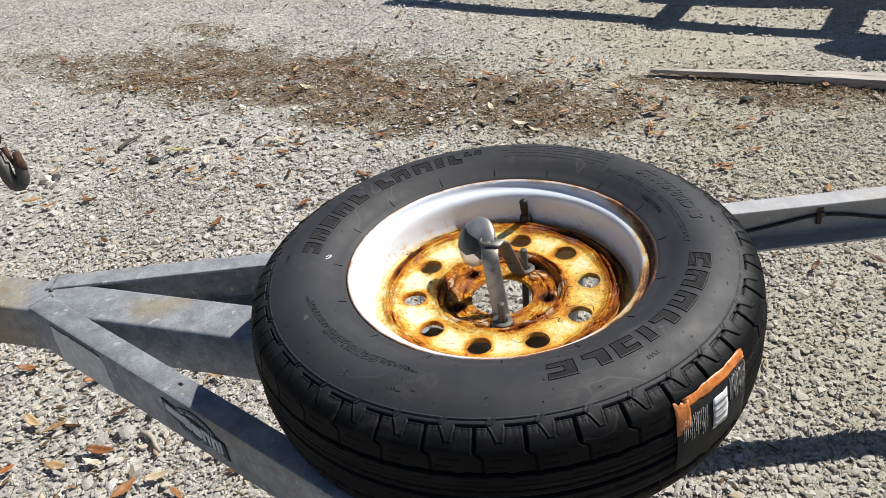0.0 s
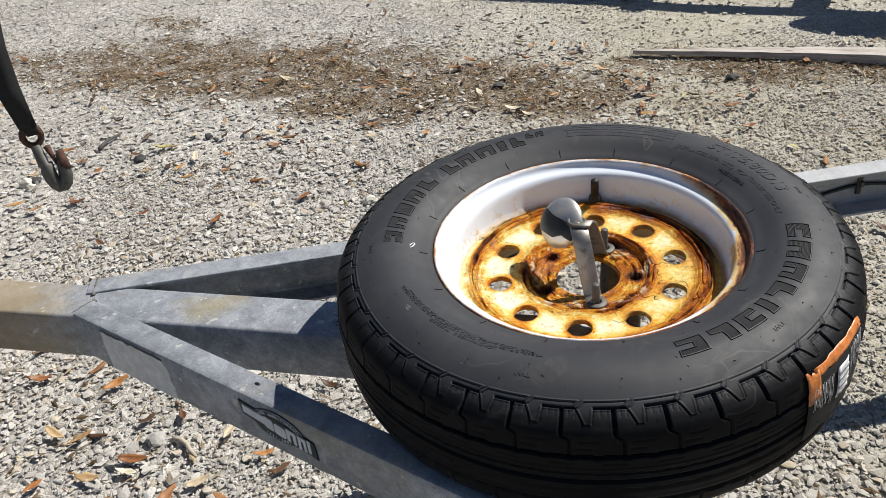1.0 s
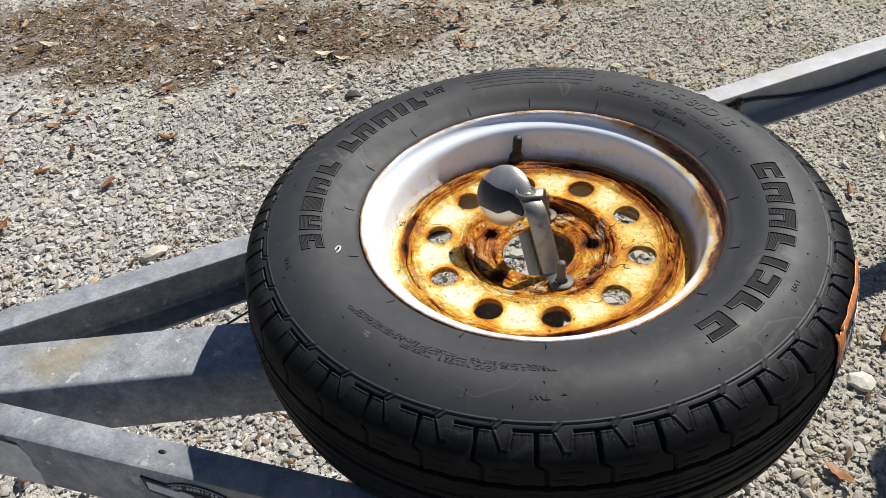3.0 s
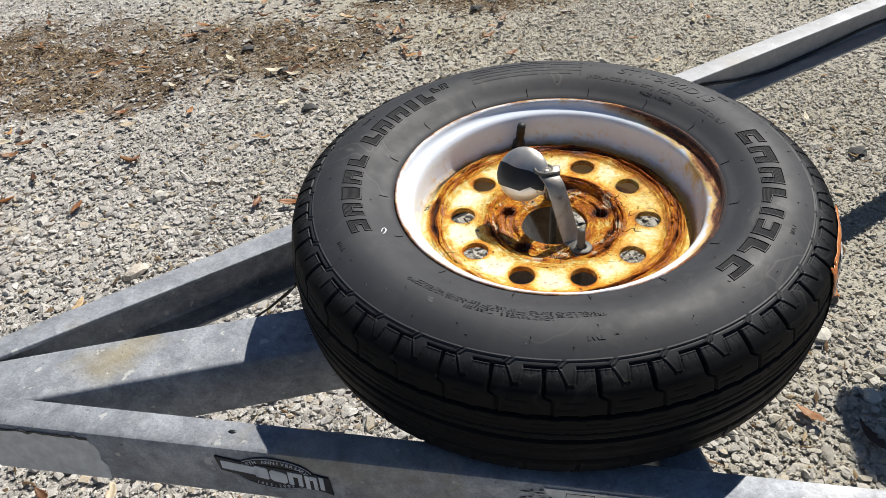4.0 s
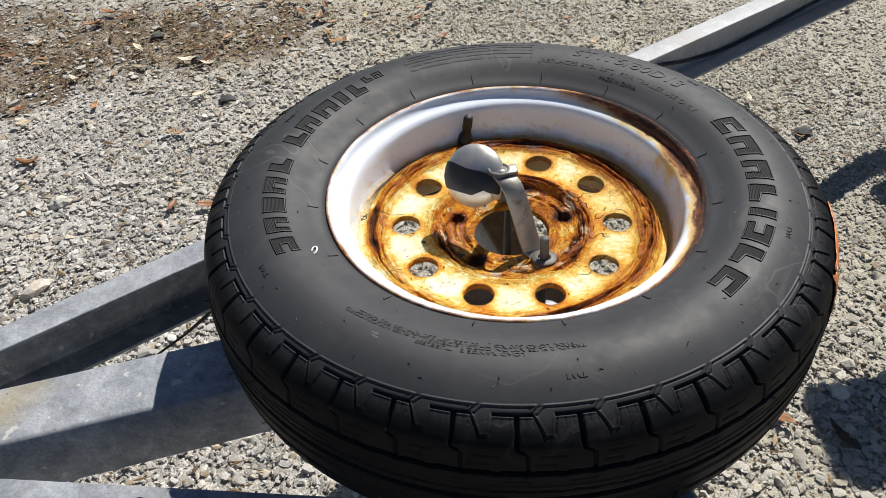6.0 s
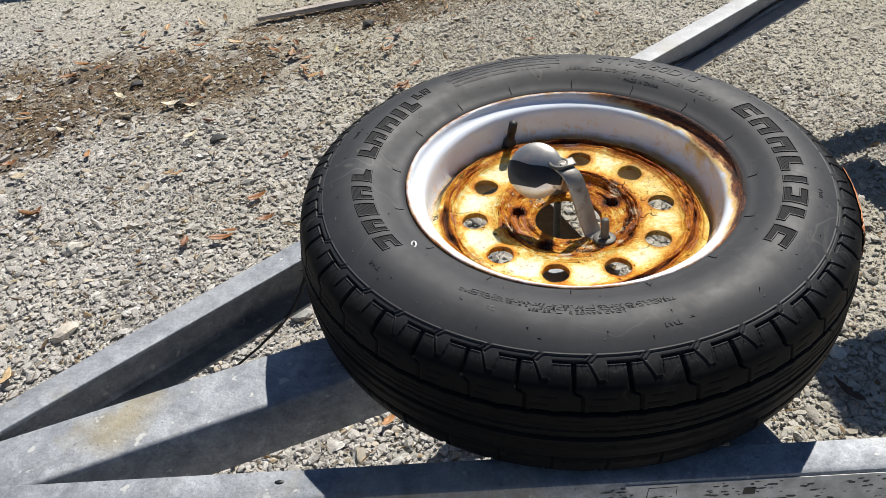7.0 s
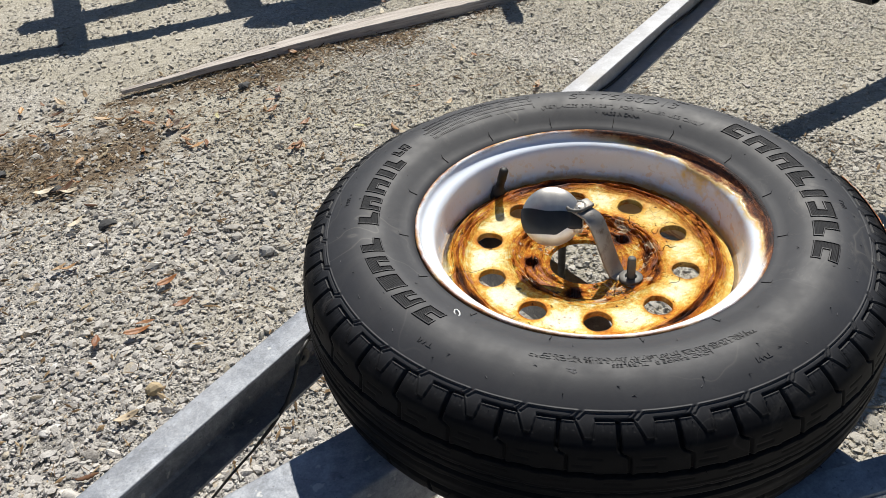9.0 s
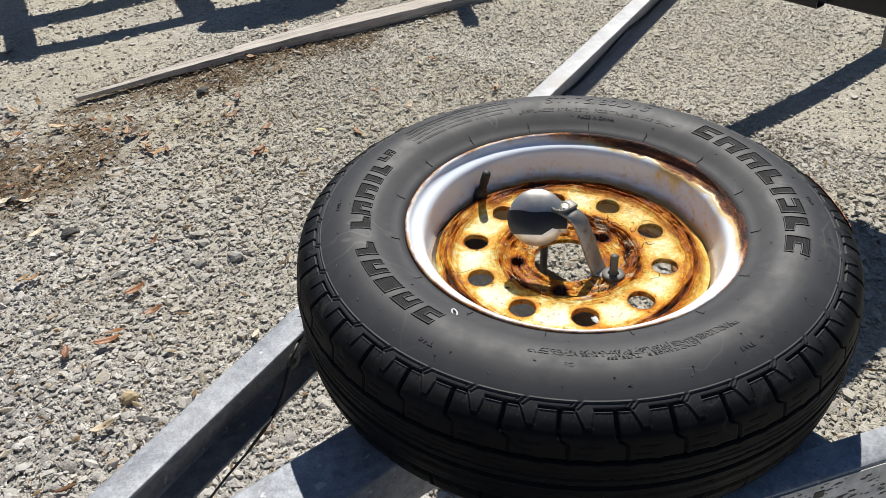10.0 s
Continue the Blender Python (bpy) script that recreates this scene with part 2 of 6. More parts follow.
    specks = m.math("MULTIPLY", m.ramp(m.noise(150, 4, 0.65), (0.60, 0.0), (0.64, 0.8)), m.math("MULTIPLY", face, m.ramp(m.noise(20, 4), (0.44, 0.15), (0.60, 1.0))))
    col = m.mix(m.math("MAXIMUM", seams, specks), col, (0.30, 0.145, 0.045))
    # pinkish plates of bare scale on the ridges
    pink = m.math("MULTIPLY", m.math("MULTIPLY", m.ramp(layer, (0.52, 0.0), (0.57, 0.42)), ring), m.ramp(m.noise(19, 4, 0.6), (0.46, 0.0), (0.56, 1.0)))
    col = m.mix(pink, col, m.ramp(m.noise(90, 5), (0.38, (0.34, 0.13, 0.10)), (0.60, (0.66, 0.44, 0.37))))
    # thin lifted edges between the layers of scale
    leaf_edge = m.math("ABSOLUTE", m.math("SUBTRACT", layer, 0.5))
    leaf_edge = m.math("MULTIPLY", m.math("MULTIPLY", m.ramp(leaf_edge, (0.006, 0.8), (0.013, 0.0)), ring), m.ramp(m.noise(28, 4, 0.6), (0.44, 0.1), (0.56, 1.0)))
    col = m.mix(leaf_edge, col, (0.085, 0.026, 0.012))
    # hairline cracks across the paint
    ln2 = m.math("ABSOLUTE", m.math("SUBTRACT", m.noise(13, 3, 0.55, dist=0.4), 0.5))
    hair = m.math("MULTIPLY", m.ramp(ln2, (0.0022, 0.95), (0.0045, 0.0)), m.ramp(m.noise(9, 2), (0.56, 0.0), (0.59, 1.0)))
    chips = m.math("MULTIPLY", m.ramp(m.noise(95, 4, 0.7), (0.655, 0.0), (0.675, 0.9)), m.ramp(f, (0.20, 0.12), (0.50, 1.0)))
    # the black gap between centre and rim, its darkness painted on the +y side
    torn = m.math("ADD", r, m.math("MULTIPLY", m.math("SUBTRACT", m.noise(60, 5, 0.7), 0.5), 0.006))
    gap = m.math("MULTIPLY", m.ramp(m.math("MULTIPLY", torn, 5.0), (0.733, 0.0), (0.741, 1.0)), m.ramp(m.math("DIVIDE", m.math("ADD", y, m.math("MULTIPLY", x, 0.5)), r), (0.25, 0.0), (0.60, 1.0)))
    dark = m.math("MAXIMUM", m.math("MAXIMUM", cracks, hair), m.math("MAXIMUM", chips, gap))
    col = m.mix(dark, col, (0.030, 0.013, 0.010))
    # black-purple crust on the bolt face
    crust = m.math("MULTIPLY", m.ramp(m.noise(38, 6, 0.72), (0.565, 0.0), (0.59, 0.95)), m.ramp(rr, (0.335, 1.0), (0.36, 0.0)))
    flakes = m.math("MULTIPLY", m.ramp(m.noise(46, 4, 0.6, dist=0.6), (0.585, 0.0), (0.60, 0.85)), m.ramp(rr, (0.37, 1.0), (0.40, 0.0)))
    col = m.mix(flakes, col, m.ramp(m.noise(130, 4), (0.4, (0.66, 0.46, 0.25)), (0.6, (0.80, 0.70, 0.52))))
    col = m.mix(crust, col, m.ramp(m.noise(110, 5), (0.42, (0.040, 0.024, 0.024)), (0.60, (0.15, 0.085, 0.075)), (0.74, (0.52, 0.40, 0.36))))
    m.base(col)
    m.rough(m.ramp(f, (0.2, 0.32), (0.45, 0.46), (0.80, 0.85)))
    m.put(m.b.inputs["Specular IOR Level"], m.ramp(f, (0.28, 0.55), (0.50, 0.14)))
    m.bump(m.noise(170, 7, 0.74), 0.0016, 0.85)
    m.bump(m.math("SUBTRACT", total(m.math("MULTIPLY", f, 0.5), m.math("MULTIPLY", m.math("MULTIPLY", layer, ring), 1.5)), dark), 0.0034, 1.0)
    return m.m


def rusty_rim():
    m = Mat("white_rim_paint", 0.2, 0, 0.7)
    x, y, z = m.split()
    r = m.radius()
    turn = m.math("ADD", m.math("DIVIDE", m.math("ARCTAN2", y, x), 2 * math.pi), 0.5)
    wob = m.math("SUBTRACT", m.noise(45, 6, 0.65), 0.5)
    fine = m.math("SUBTRACT", m.noise(170, 5, 0.7), 0.5)
    # how far the paint has flaked back from the lip, round the rim
    back = m.ramp(turn, (0.0, 0.27), (0.20, 0.235), (0.26, 0.27), (0.30, 0.50), (0.33, 0.70), (0.39, 0.76), (0.44, 0.92), (0.462, 0.94), (0.49, 0.80), (0.53, 0.55),
                  (0.60, 0.34), (0.68, 0.27), (0.75, 0.265), (1.0, 0.27))
    jag = m.math("ADD", m.math("MULTIPLY", m.math("SUBTRACT", m.noise(22, 3, 0.5), 0.5), 0.020), m.math("MULTIPLY", m.math("SUBTRACT", m.noise(80, 4, 0.6), 0.5), 0.012))
    depth = m.math("ADD", m.math("ADD", m.math("MULTIPLY", back, 0.0200), m.math("MULTIPLY", jag, m.math("ADD", back, 0.10))), m.math("MULTIPLY", fine, 0.0006))
    gone = m.math("SUBTRACT", m.math("SUBTRACT", r, 0.1822), m.math("MULTIPLY", depth, -1.0))
    bare = m.ramp(gone, (0.0, 0.0), (0.0004, 1.0))
    foot = m.ramp(m.math("ADD", z, m.math("MULTIPLY", wob, 0.014)), (0.0, 0.9), (0.002, 0.45), (0.006, 0.0))
    low = m.ramp(m.math("ADD", z, m.math("MULTIPLY", wob, 0.010)), (0.0, 1.0), (0.016, 0.55), (0.026, 0.12), (0.04, 0.03))
    specks = m.math("MULTIPLY", m.ramp(m.noise(120, 4, 0.6), (0.56, 0.0), (0.59, 0.95)), m.math("MULTIPLY", m.ramp(m.noise(14, 3), (0.38, 0.1), (0.55, 1.0)), low))
    f = m.math("MAXIMUM", m.math("MAXIMUM", bare, foot), specks, clamp=True)
    cb = m.t.nodes.new("ShaderNodeCombineXYZ")
    m.put(cb.inputs[0], m.math("MULTIPLY", m.math("DIVIDE", x, r), 7.0))
    m.put(cb.inputs[1], m.math("MULTIPLY", m.math("DIVIDE", y, r), 7.0))
    m.put(cb.inputs[2], m.math("MULTIPLY", m.math("ADD", r, z), 150.0))
    tone = m.math("ADD", m.noise(1.0, 8, 0.72, cb.outputs[0], 0.6), m.math("ADD", m.math("MULTIPLY", m.math("SUBTRACT", r, 0.174), -16.0), m.ramp(back, (0.30, 0.25), (0.50, 0.0))))
    rust = m.ramp(tone, (0.38, (0.020, 0.010, 0.009)), (0.48, (0.10, 0.030, 0.014)), (0.57, (0.24, 0.073, 0.022)), (0.65, (0.44, 0.175, 0.045)), (0.74, (0.66, 0.44, 0.19)))
    paint = m.ramp(m.noise(12, 4), (0.3, (0.80, 0.86, 0.95)), (0.7, (0.83, 0.885, 0.97)))
    # brown bleed where rust has run over the paint below the bare band
    near = m.math("MULTIPLY", m.ramp(m.math("ADD", gone, 0.02), (0.008, 0.0), (0.019, 1.0)), m.ramp(back, (0.30, 0.0), (0.60, 1.0)))
    runs = m.math("MULTIPLY", near, m.ramp(m.noise(24, 6, 0.7, dist=0.6), (0.50, 0.0), (0.66, 0.6)))
    run2 = m.math("MULTIPLY", m.ramp(back, (0.35, 0.0), (0.70, 1.0)), m.math("MULTIPLY", m.ramp(z, (0.012, 0.0), (0.034, 1.0)), m.ramp(m.noise(17, 5, 0.7), (0.58, 0.0), (0.72, 0.30))))
    paint = m.mix(m.math("MULTIPLY", m.math("MAXIMUM", runs, run2), 0.85), paint, m.ramp(m.noise(60, 4), (0.35, (0.56, 0.27, 0.06)), (0.65, (0.80, 0.62, 0.28))))
    # paint yellowed and curling along the edge of the bare band
    curl = m.math("MULTIPLY", m.ramp(m.math("ADD", m.math("ADD", gone, 0.02), m.math("MULTIPLY", wob, 0.006)), (0.0160, 0.0), (0.0172, 0.95)), m.ramp(back, (0.30, 0.0), (0.50, 1.0)))
    paint = m.mix(curl, paint, m.ramp(m.noise(80, 5, 0.7), (0.35, (0.62, 0.34, 0.08)), (0.55, (0.80, 0.58, 0.20)), (0.75, (0.84, 0.76, 0.52))))
    grime = m.math("MULTIPLY", m.ramp(m.math("ADD", z, m.math("MULTIPLY", wob, 0.012)), (0.0, 0.75), (0.004, 0.35), (0.011, 0.0)), m.ramp(m.noise(50, 5, 0.7), (0.40, 0.1), (0.60, 1.0)))
    paint = m.mix(grime, paint, (0.70, 0.50, 0.22))
    m.base(m.mix(f, paint, rust))
    m.rough(m.ramp(f, (0.2, 0.17), (0.6, 0.85)))
    m.bump(m.math("SUBTRACT", m.math("MULTIPLY", m.math("MULTIPLY", m.math("MAXIMUM", bare, foot), m.noise(130, 6, 0.75)), 1.0), m.math("MULTIPLY", bare, 0.6)), 0.0040, 1.0)
    return m.m


def plain(name, colour, rough=0.5, metal=0.0, vary=0.15, scale=40, bump=0.0):
    m = Mat(name, rough, metal)
    lo = tuple(c * (1 - vary) for c in colour)
    hi = tuple(min(1, c * (1 + vary)) for c in colour)
    m.base(m.ramp(m.noise(scale, 5, 0.6), (0.3, lo), (0.7, hi)))
    if bump:
        m.bump(m.noise(scale * 4, 4, 0.6), bump, 0.6)
    return m.m


def steel():
    m = Mat("worn_zinc_steel", 0.32, 0.9)
    f = m.ramp(m.noise(70, 5, 0.65), (0.56, 0.0), (0.70, 0.7))
    m.base(m.mix(f, (0.30, 0.285, 0.265), (0.12, 0.08, 0.05)))
    m.rough(m.ramp(m.noise(120, 4), (0.3, 0.46), (0.7, 0.64)))
    m.bump(m.noise(300, 3), 0.0004, 0.4)
    return m.m


def chrome():
    m = Mat("polished_stainless", 0.13, 1.0)
    m.base(m.ramp(m.noise(60, 5, 0.6), (0.3, (0.54, 0.51, 0.465)), (0.7, (0.70, 0.67, 0.62))))
    m.metal(0.78)
    m.rough(m.ramp(m.noise(90, 4), (0.3, 0.36), (0.75, 0.48)))
    return m.m


def stone():
    m = Mat("crushed_limestone", 0.9, 0, 0.25)
    i = m.island()
    col = m.ramp(i, (0.0, (0.17, 0.155, 0.142)), (0.06, (0.31, 0.292, 0.273)), (0.25, (0.42, 0.398, 0.372)), (0.55, (0.49, 0.467, 0.437)),
                 (0.80, (0.55, 0.522, 0.485)), (0.95, (0.63, 0.605, 0.565)), (1.0, (0.80, 0.79, 0.76)))
    odd = m.math("FRACT", m.math("MULTIPLY", i, 57.3))
    col = m.mix(m.ramp(odd, (0.90, 0.0), (0.905, 0.75), linear=True), col, m.ramp(m.math("FRACT", m.math("MULTIPLY", i, 211.0)), (0.2, (0.40, 0.29, 0.16)), (0.8, (0.58, 0.50, 0.36))))
    wx = m.split()[0]
    lean = m.math("MULTIPLY", m.math("MINIMUM", m.math("MAXIMUM", wx, -0.5), 0.6), 0.35)
    warm = m.ramp(m.math("ADD", m.noise(1.7, 7, 0.66), lean), (0.41, 0.0), (0.76, 0.62))
    col = m.mix(warm, col, (0.43, 0.390, 0.295))
    spot = m.noise(180, 5, 0.65)
    col = m.mix(0.35, col, m.ramp(spot, (0.3, 0.25), (0.7, 0.75)), "OVERLAY")
    dusty = m.ramp(m.noise(120, 6, 0.7), (0.42, 0.0), (0.62, 0.7))
    col = m.mix(dusty, col, (0.46, 0.437, 0.405))
    m.base(col)
    m.bump(m.noise(130, 5, 0.6), 0.0030, 0.7)
    m.bump(m.noise(420, 4, 0.65), 0.0014, 0.9)
    return m.m


def soil():
    m = Mat("gravel_fines", 0.95, 0, 0.2)
    x, y = m.split()[:2]
    fine = m.noise(220, 6, 0.7)
    mid = m.noise(11, 7, 0.72, dist=0.4)
    grit = m.voronoi(140, out="Color")
    tone = m.ramp(m.noise(2.2, 6, 0.6), (0.3, (0.345, 0.326, 0.297)), (0.7, (0.49, 0.466, 0.430)))
    col = m.mix(0.5, tone, m.ramp(fine, (0.25, 0.25), (0.75, 0.8)), "OVERLAY")
    col = m.mix(0.55, col, m.ramp(mid, (0.32, 0.30), (0.68, 0.68)), "OVERLAY")
    grey = m.t.nodes.new("ShaderNodeRGBToBW")
    m.t.links.new(grit, grey.inputs[0])
    col = m.mix(0.35, col, m.ramp(grey.outputs[0], (0.2, 0.3), (0.8, 0.75)), "OVERLAY")
    chip = m.t.nodes.new("ShaderNodeRGBToBW")
    warp = m.t.nodes.new("ShaderNodeMapping")
    warp.inputs["Scale"].default_value = (1, 1, 0.15)
    m.t.links.new(m.co, warp.inputs[0])
    m.t.links.new(m.voronoi(105, out="Color", co=warp.outputs[0]), chip.inputs[0])
    col = m.mix(0.5, col, m.ramp(chip.outputs[0], (0.15, 0.18), (0.5, 0.5), (0.85, 0.84)), "OVERLAY")
    edge = m.voronoi(105, "DISTANCE_TO_EDGE", co=warp.outputs[0])
    holes = m.math("MULTIPLY", m.ramp(edge, (0.02, 1.0), (0.10, 0.0)), m.ramp(m.noise(60, 3), (0.48, 0.0), (0.68, 0.5)))
    col = m.mix(holes, col, (0.13, 0.12, 0.105))
    wx = m.split()[0]
    lean = m.math("MULTIPLY", m.math("MINIMUM", m.math("MAXIMUM", wx, -0.5), 0.6), 0.35)
    warm = m.ramp(m.math("ADD", m.noise(1.7, 7, 0.66), lean), (0.41, 0.0), (0.76, 0.62))
    col = m.mix(warm, col, (0.43, 0.390, 0.295))
    # brown leaf-litter soil: one long patch and a strip before the board
    def patch(cx, cy, ax, ay, turn):
        c, s = math.cos(turn), math.sin(turn)
        dx, dy = m.math("SUBTRACT", x, cx), m.math("SUBTRACT", y, cy)
        u = m.math("ADD", m.math("MULTIPLY", dx, c / ax), m.math("MULTIPLY", dy, s / ax))
        v = m.math("ADD", m.math("MULTIPLY", dx, -s / ay), m.math("MULTIPLY", dy, c / ay))
        return m.math("SQRT", m.math("ADD", m.math("MULTIPLY", u, u), m.math("MULTIPLY", v, v)))
    wob = m.math("MULTIPLY", m.math("SUBTRACT", m.noise(4.5, 10, 0.80), 0.5), 3.4)
    d = m.math("MINIMUM", patch(-0.75, 2.28, 1.15, 0.36, -0.36), patch(0.14, 1.84, 0.66, 0.27, -0.38))
    d = m.math("MINIMUM", d, patch(1.22, 1.70, 0.80, 0.17, -0.42))
    d = m.math("MINIMUM", d, patch(-0.32, 1.80, 0.34, 0.15, -0.4))
    f = m.ramp(m.math("ADD", d, wob), (0.70, 0.95), (1.20, 0.0))
    f = m.math("MULTIPLY", f, m.ramp(m.noise(7.5, 8, 0.72, dist=0.8), (0.38, 0.40), (0.54, 1.0)))
    brown = m.ramp(m.noise(70, 7, 0.7), (0.3, (0.055, 0.036, 0.023)), (0.55, (0.155, 0.108, 0.066)), (0.75, (0.31, 0.245, 0.16)))
    m.base(m.mix(f, col, brown))
    m.bump(fine, 0.0040, 0.85)
    m.bump(m.noise(48, 5, 0.62), 0.0070, 0.7)
    m.bump(m.ramp(edge, (0.0, 0.0), (0.25, 1.0)), 0.0014, 0.7)
    return m.m


def wood():
    m = Mat("weathered_wood", 0.85, 0, 0.2)
    mp = m.t.nodes.new("ShaderNodeMapping")
    mp.inputs["Scale"].default_value = (2.0, 40.0, 40.0)
    m.t.links.new(m.co, mp.inputs[0])
    g = m.noise(3.0, 6, 0.65, mp.outputs[0])
    m.base(m.ramp(g, (0.28, (0.16, 0.132, 0.110)), (0.44, (0.43, 0.385, 0.345)), (0.7, (0.62, 0.570, 0.520))))
    m.bump(g, 0.003, 0.8)
    return m.m


def leaf_mat():
    m = Mat("dry_leaf", 0.55, 0, 0.4)
    c = m.ramp(m.chance(), (0.0, (0.055, 0.030, 0.018)), (0.30, (0.15, 0.070, 0.032)), (0.52, (0.30, 0.135, 0.050)), (0.68, (0.34, 0.215, 0.105)),
               (0.85, (0.48, 0.39, 0.27)), (0.985, (0.60, 0.54, 0.42)), (1.0, (0.36, 0.33, 0.10)))
    c = m.mix(0.5, c, m.ramp(m.noise(90, 4, 0.6), (0.3, 0.25), (0.7, 0.75)), "OVERLAY")
    m.base(c)
    return m.m


def orange_leaf_mat():
    m = Mat("orange_dry_leaf", 0.5, 0, 0.45)
    c = m.ramp(m.chance(), (0.0, (0.16, 0.062, 0.025)), (0.40, (0.36, 0.145, 0.042)), (0.70, (0.45, 0.24, 0.085)), (1.0, (0.50, 0.36, 0.20)))
    m.base(m.mix(0.5, c, m.ramp(m.noise(90, 4, 0.6), (0.3, 0.22), (0.7, 0.75)), "OVERLAY"))
    return m.m


def litter_mat():
    m = Mat("leaf_litter", 0.85, 0, 0.2)
    m.base(m.ramp(m.island(), (0.0, (0.065, 0.043, 0.026)), (0.35, (0.18, 0.115, 0.06)), (0.7, (0.30, 0.21, 0.12)), (1.0, (0.45, 0.38, 0.26))))
    return m.m


GALV, RUBBER, LETTER = galvanised(), rubber(), dark_relief_rubber()
LETTER_FLOOR = letter_floor_rubber()
DISC, RIM, STEEL, CHROME = rusty_disc(), rusty_rim(), steel(), chrome()
ORANGE_LEAF = orange_leaf_mat()
STONE, SOIL, WOOD, LEAF, LITTER = stone(), soil(), wood(), leaf_mat(), litter_mat()
BLACK_RUBBER = plain("black_rubber", (0.011, 0.011, 0.012), 0.6)
BAND_BLACK = plain("band_black", (0.016, 0.0155, 0.016), 0.38, 0, 0.3, 90)
STICKER_BLACK = plain("printed_black", (0.010, 0.010, 0.011), 0.75, 0, 0.4, 120)
WEBBING = plain("black_webbing", (0.016, 0.016, 0.017), 0.85, 0, 0.4, 300, 0.001)
BLACK_PAINT = plain("black_paint", (0.012, 0.013, 0.015), 0.4)
DECAL_BLACK = plain("decal_black", (0.02, 0.022, 0.026), 0.4)
DECAL_GREY = plain("decal_grey", (0.62, 0.65, 0.69), 0.4)
ORANGE = plain("orange_label", (0.62, 0.20, 0.05), 0.32, 0, 0.55, 70, 0.0012)
WHITE_LABEL = plain("white_label", (0.72, 0.74, 0.78), 0.5)
WORN_PAPER = plain("worn_label_ink", (0.42, 0.41, 0.40), 0.6, 0, 0.4, 200)
HOOK_STEEL = plain("dull_hook_steel", (0.11, 0.105, 0.095), 0.6, 0.3, 0.3, 60, 0.0006)
RUST = plain("brown_rust", (0.085, 0.040, 0.027), 0.85, 0, 0.6, 120, 0.0015)
TAN_PATCH = plain("tan_residue", (0.64, 0.645, 0.645), 0.65, 0, 0.2, 60, 0.0004)
PALE_LABEL = plain("pale_label_remains", (0.60, 0.60, 0.59), 0.7, 0, 0.35, 45, 0.0003)
FLECK = plain("dark_label_fleck", (0.06, 0.06, 0.062), 0.6, 0, 0.5, 200)
FOLIAGE = plain("dark_foliage", (0.024, 0.032, 0.016), 0.8, 0, 0.5, 3, 0.05)
RED = plain("red_plastic", (0.55, 0.02, 0.015), 0.4)
CABLE = plain("black_cable", (0.015, 0.015, 0.016), 0.5)
CHALK = plain("white_chalk", (0.75, 0.75, 0.73), 0.8)
BAND = plain("dark_stone", (0.05, 0.05, 0.05), 0.8, 0, 0.4, 80, 0.001)


# ---- builders ----
def part(name, bm, material, parent=None, label="", smooth=True):
    me = bpy.data.meshes.new(name)
    if isinstance(bm, bmesh.types.BMesh):
        bm.to_mesh(me)
        bm.free()
    else:
        me.from_pydata(*bm)
        me.update()
    me.materials.append(material)
    if smooth:
        me.shade_smooth()
    ob = new(name, me)
    if parent is not None:
        ob.parent = parent
    if label:
        tagged(ob, label)
    return ob


def sharp(ob, degrees=35):
    ob.data.set_sharp_from_angle(angle=radians(degrees))
    return ob


def lathe(profile, seg=128, closed=False):
    """Verts and faces of a surface turned about z; profile of (r, z)."""
    n = len(profile)
    a = np.arange(seg) * 2 * np.pi / seg
    p = np.array(profile)
    v = np.stack([np.outer(np.cos(a), p[:, 0]), np.outer(np.sin(a), p[:, 0]), np.tile(p[:, 1], (seg, 1))], -1).reshape(-1, 3)
    f = []
    for i in range(seg):
        j = (i + 1) % seg
        for k in range(n if closed else n - 1):
            l = (k + 1) % n
            f.append((i * n + k, j * n + k, j * n + l, i * n + l))
    return v.tolist(), [], f


def tube(points, radius, sides=8, cap=True):
    """A round rod along points (radius: one number or one for each point)."""
    bm = bmesh.new()
    pts = [Vector(p) for p in points]
    rad = radius if isinstance(radius, (list, tuple)) else [radius] * len(pts)
    rings = []
    side = None
    for i, p in enumerate(pts):
        d = (pts[min(i + 1, len(pts) - 1)] - pts[max(i - 1, 0)]).normalized()
        if side is None:
            side = d.orthogonal().normalized()
        side = (side - d * side.dot(d)).normalized()
        up = d.cross(side)
        rings.append([bm.verts.new(p + rad[i] * (math.cos(a) * side + math.sin(a) * up)) for a in (2 * math.pi * k / sides for k in range(sides))])
    for a, b in zip(rings, rings[1:]):
        for k in range(sides):
            bm.faces.new((a[k], a[(k + 1) % sides], b[(k + 1) % sides], b[k]))
    if cap:
        bm.faces.new(rings[0][::-1])
        bm.faces.new(rings[-1])
    return bm


def ribbon(points, width_dir, width, thick):
    """A flat strap along points; width_dir: the direction across it."""
    bm = bmesh.new()
    pts = [Vector(p) for p in points]
    w = Vector(width_dir).normalized()
    rings = []
    for i, p in enumerate(pts):
        d = (pts[min(i + 1, len(pts) - 1)] - pts[max(i - 1, 0)]).normalized()
        n = d.cross(w).normalized()
        half = (width[i] if isinstance(width, (list, tuple)) else width) / 2
        rings.append([bm.verts.new(p + sx * half * w + sn * thick / 2 * n) for sx, sn in ((-1, -1), (1, -1), (1, 1), (-1, 1))])
    for a, b in zip(rings, rings[1:]):
        for k in range(4):
            bm.faces.new((a[k], a[(k + 1) % 4], b[(k + 1) % 4], b[k]))
    bm.faces.new(rings[0][::-1])
    bm.faces.new(rings[-1])
    bmesh.ops.recalc_face_normals(bm, faces=bm.faces)
    return bm


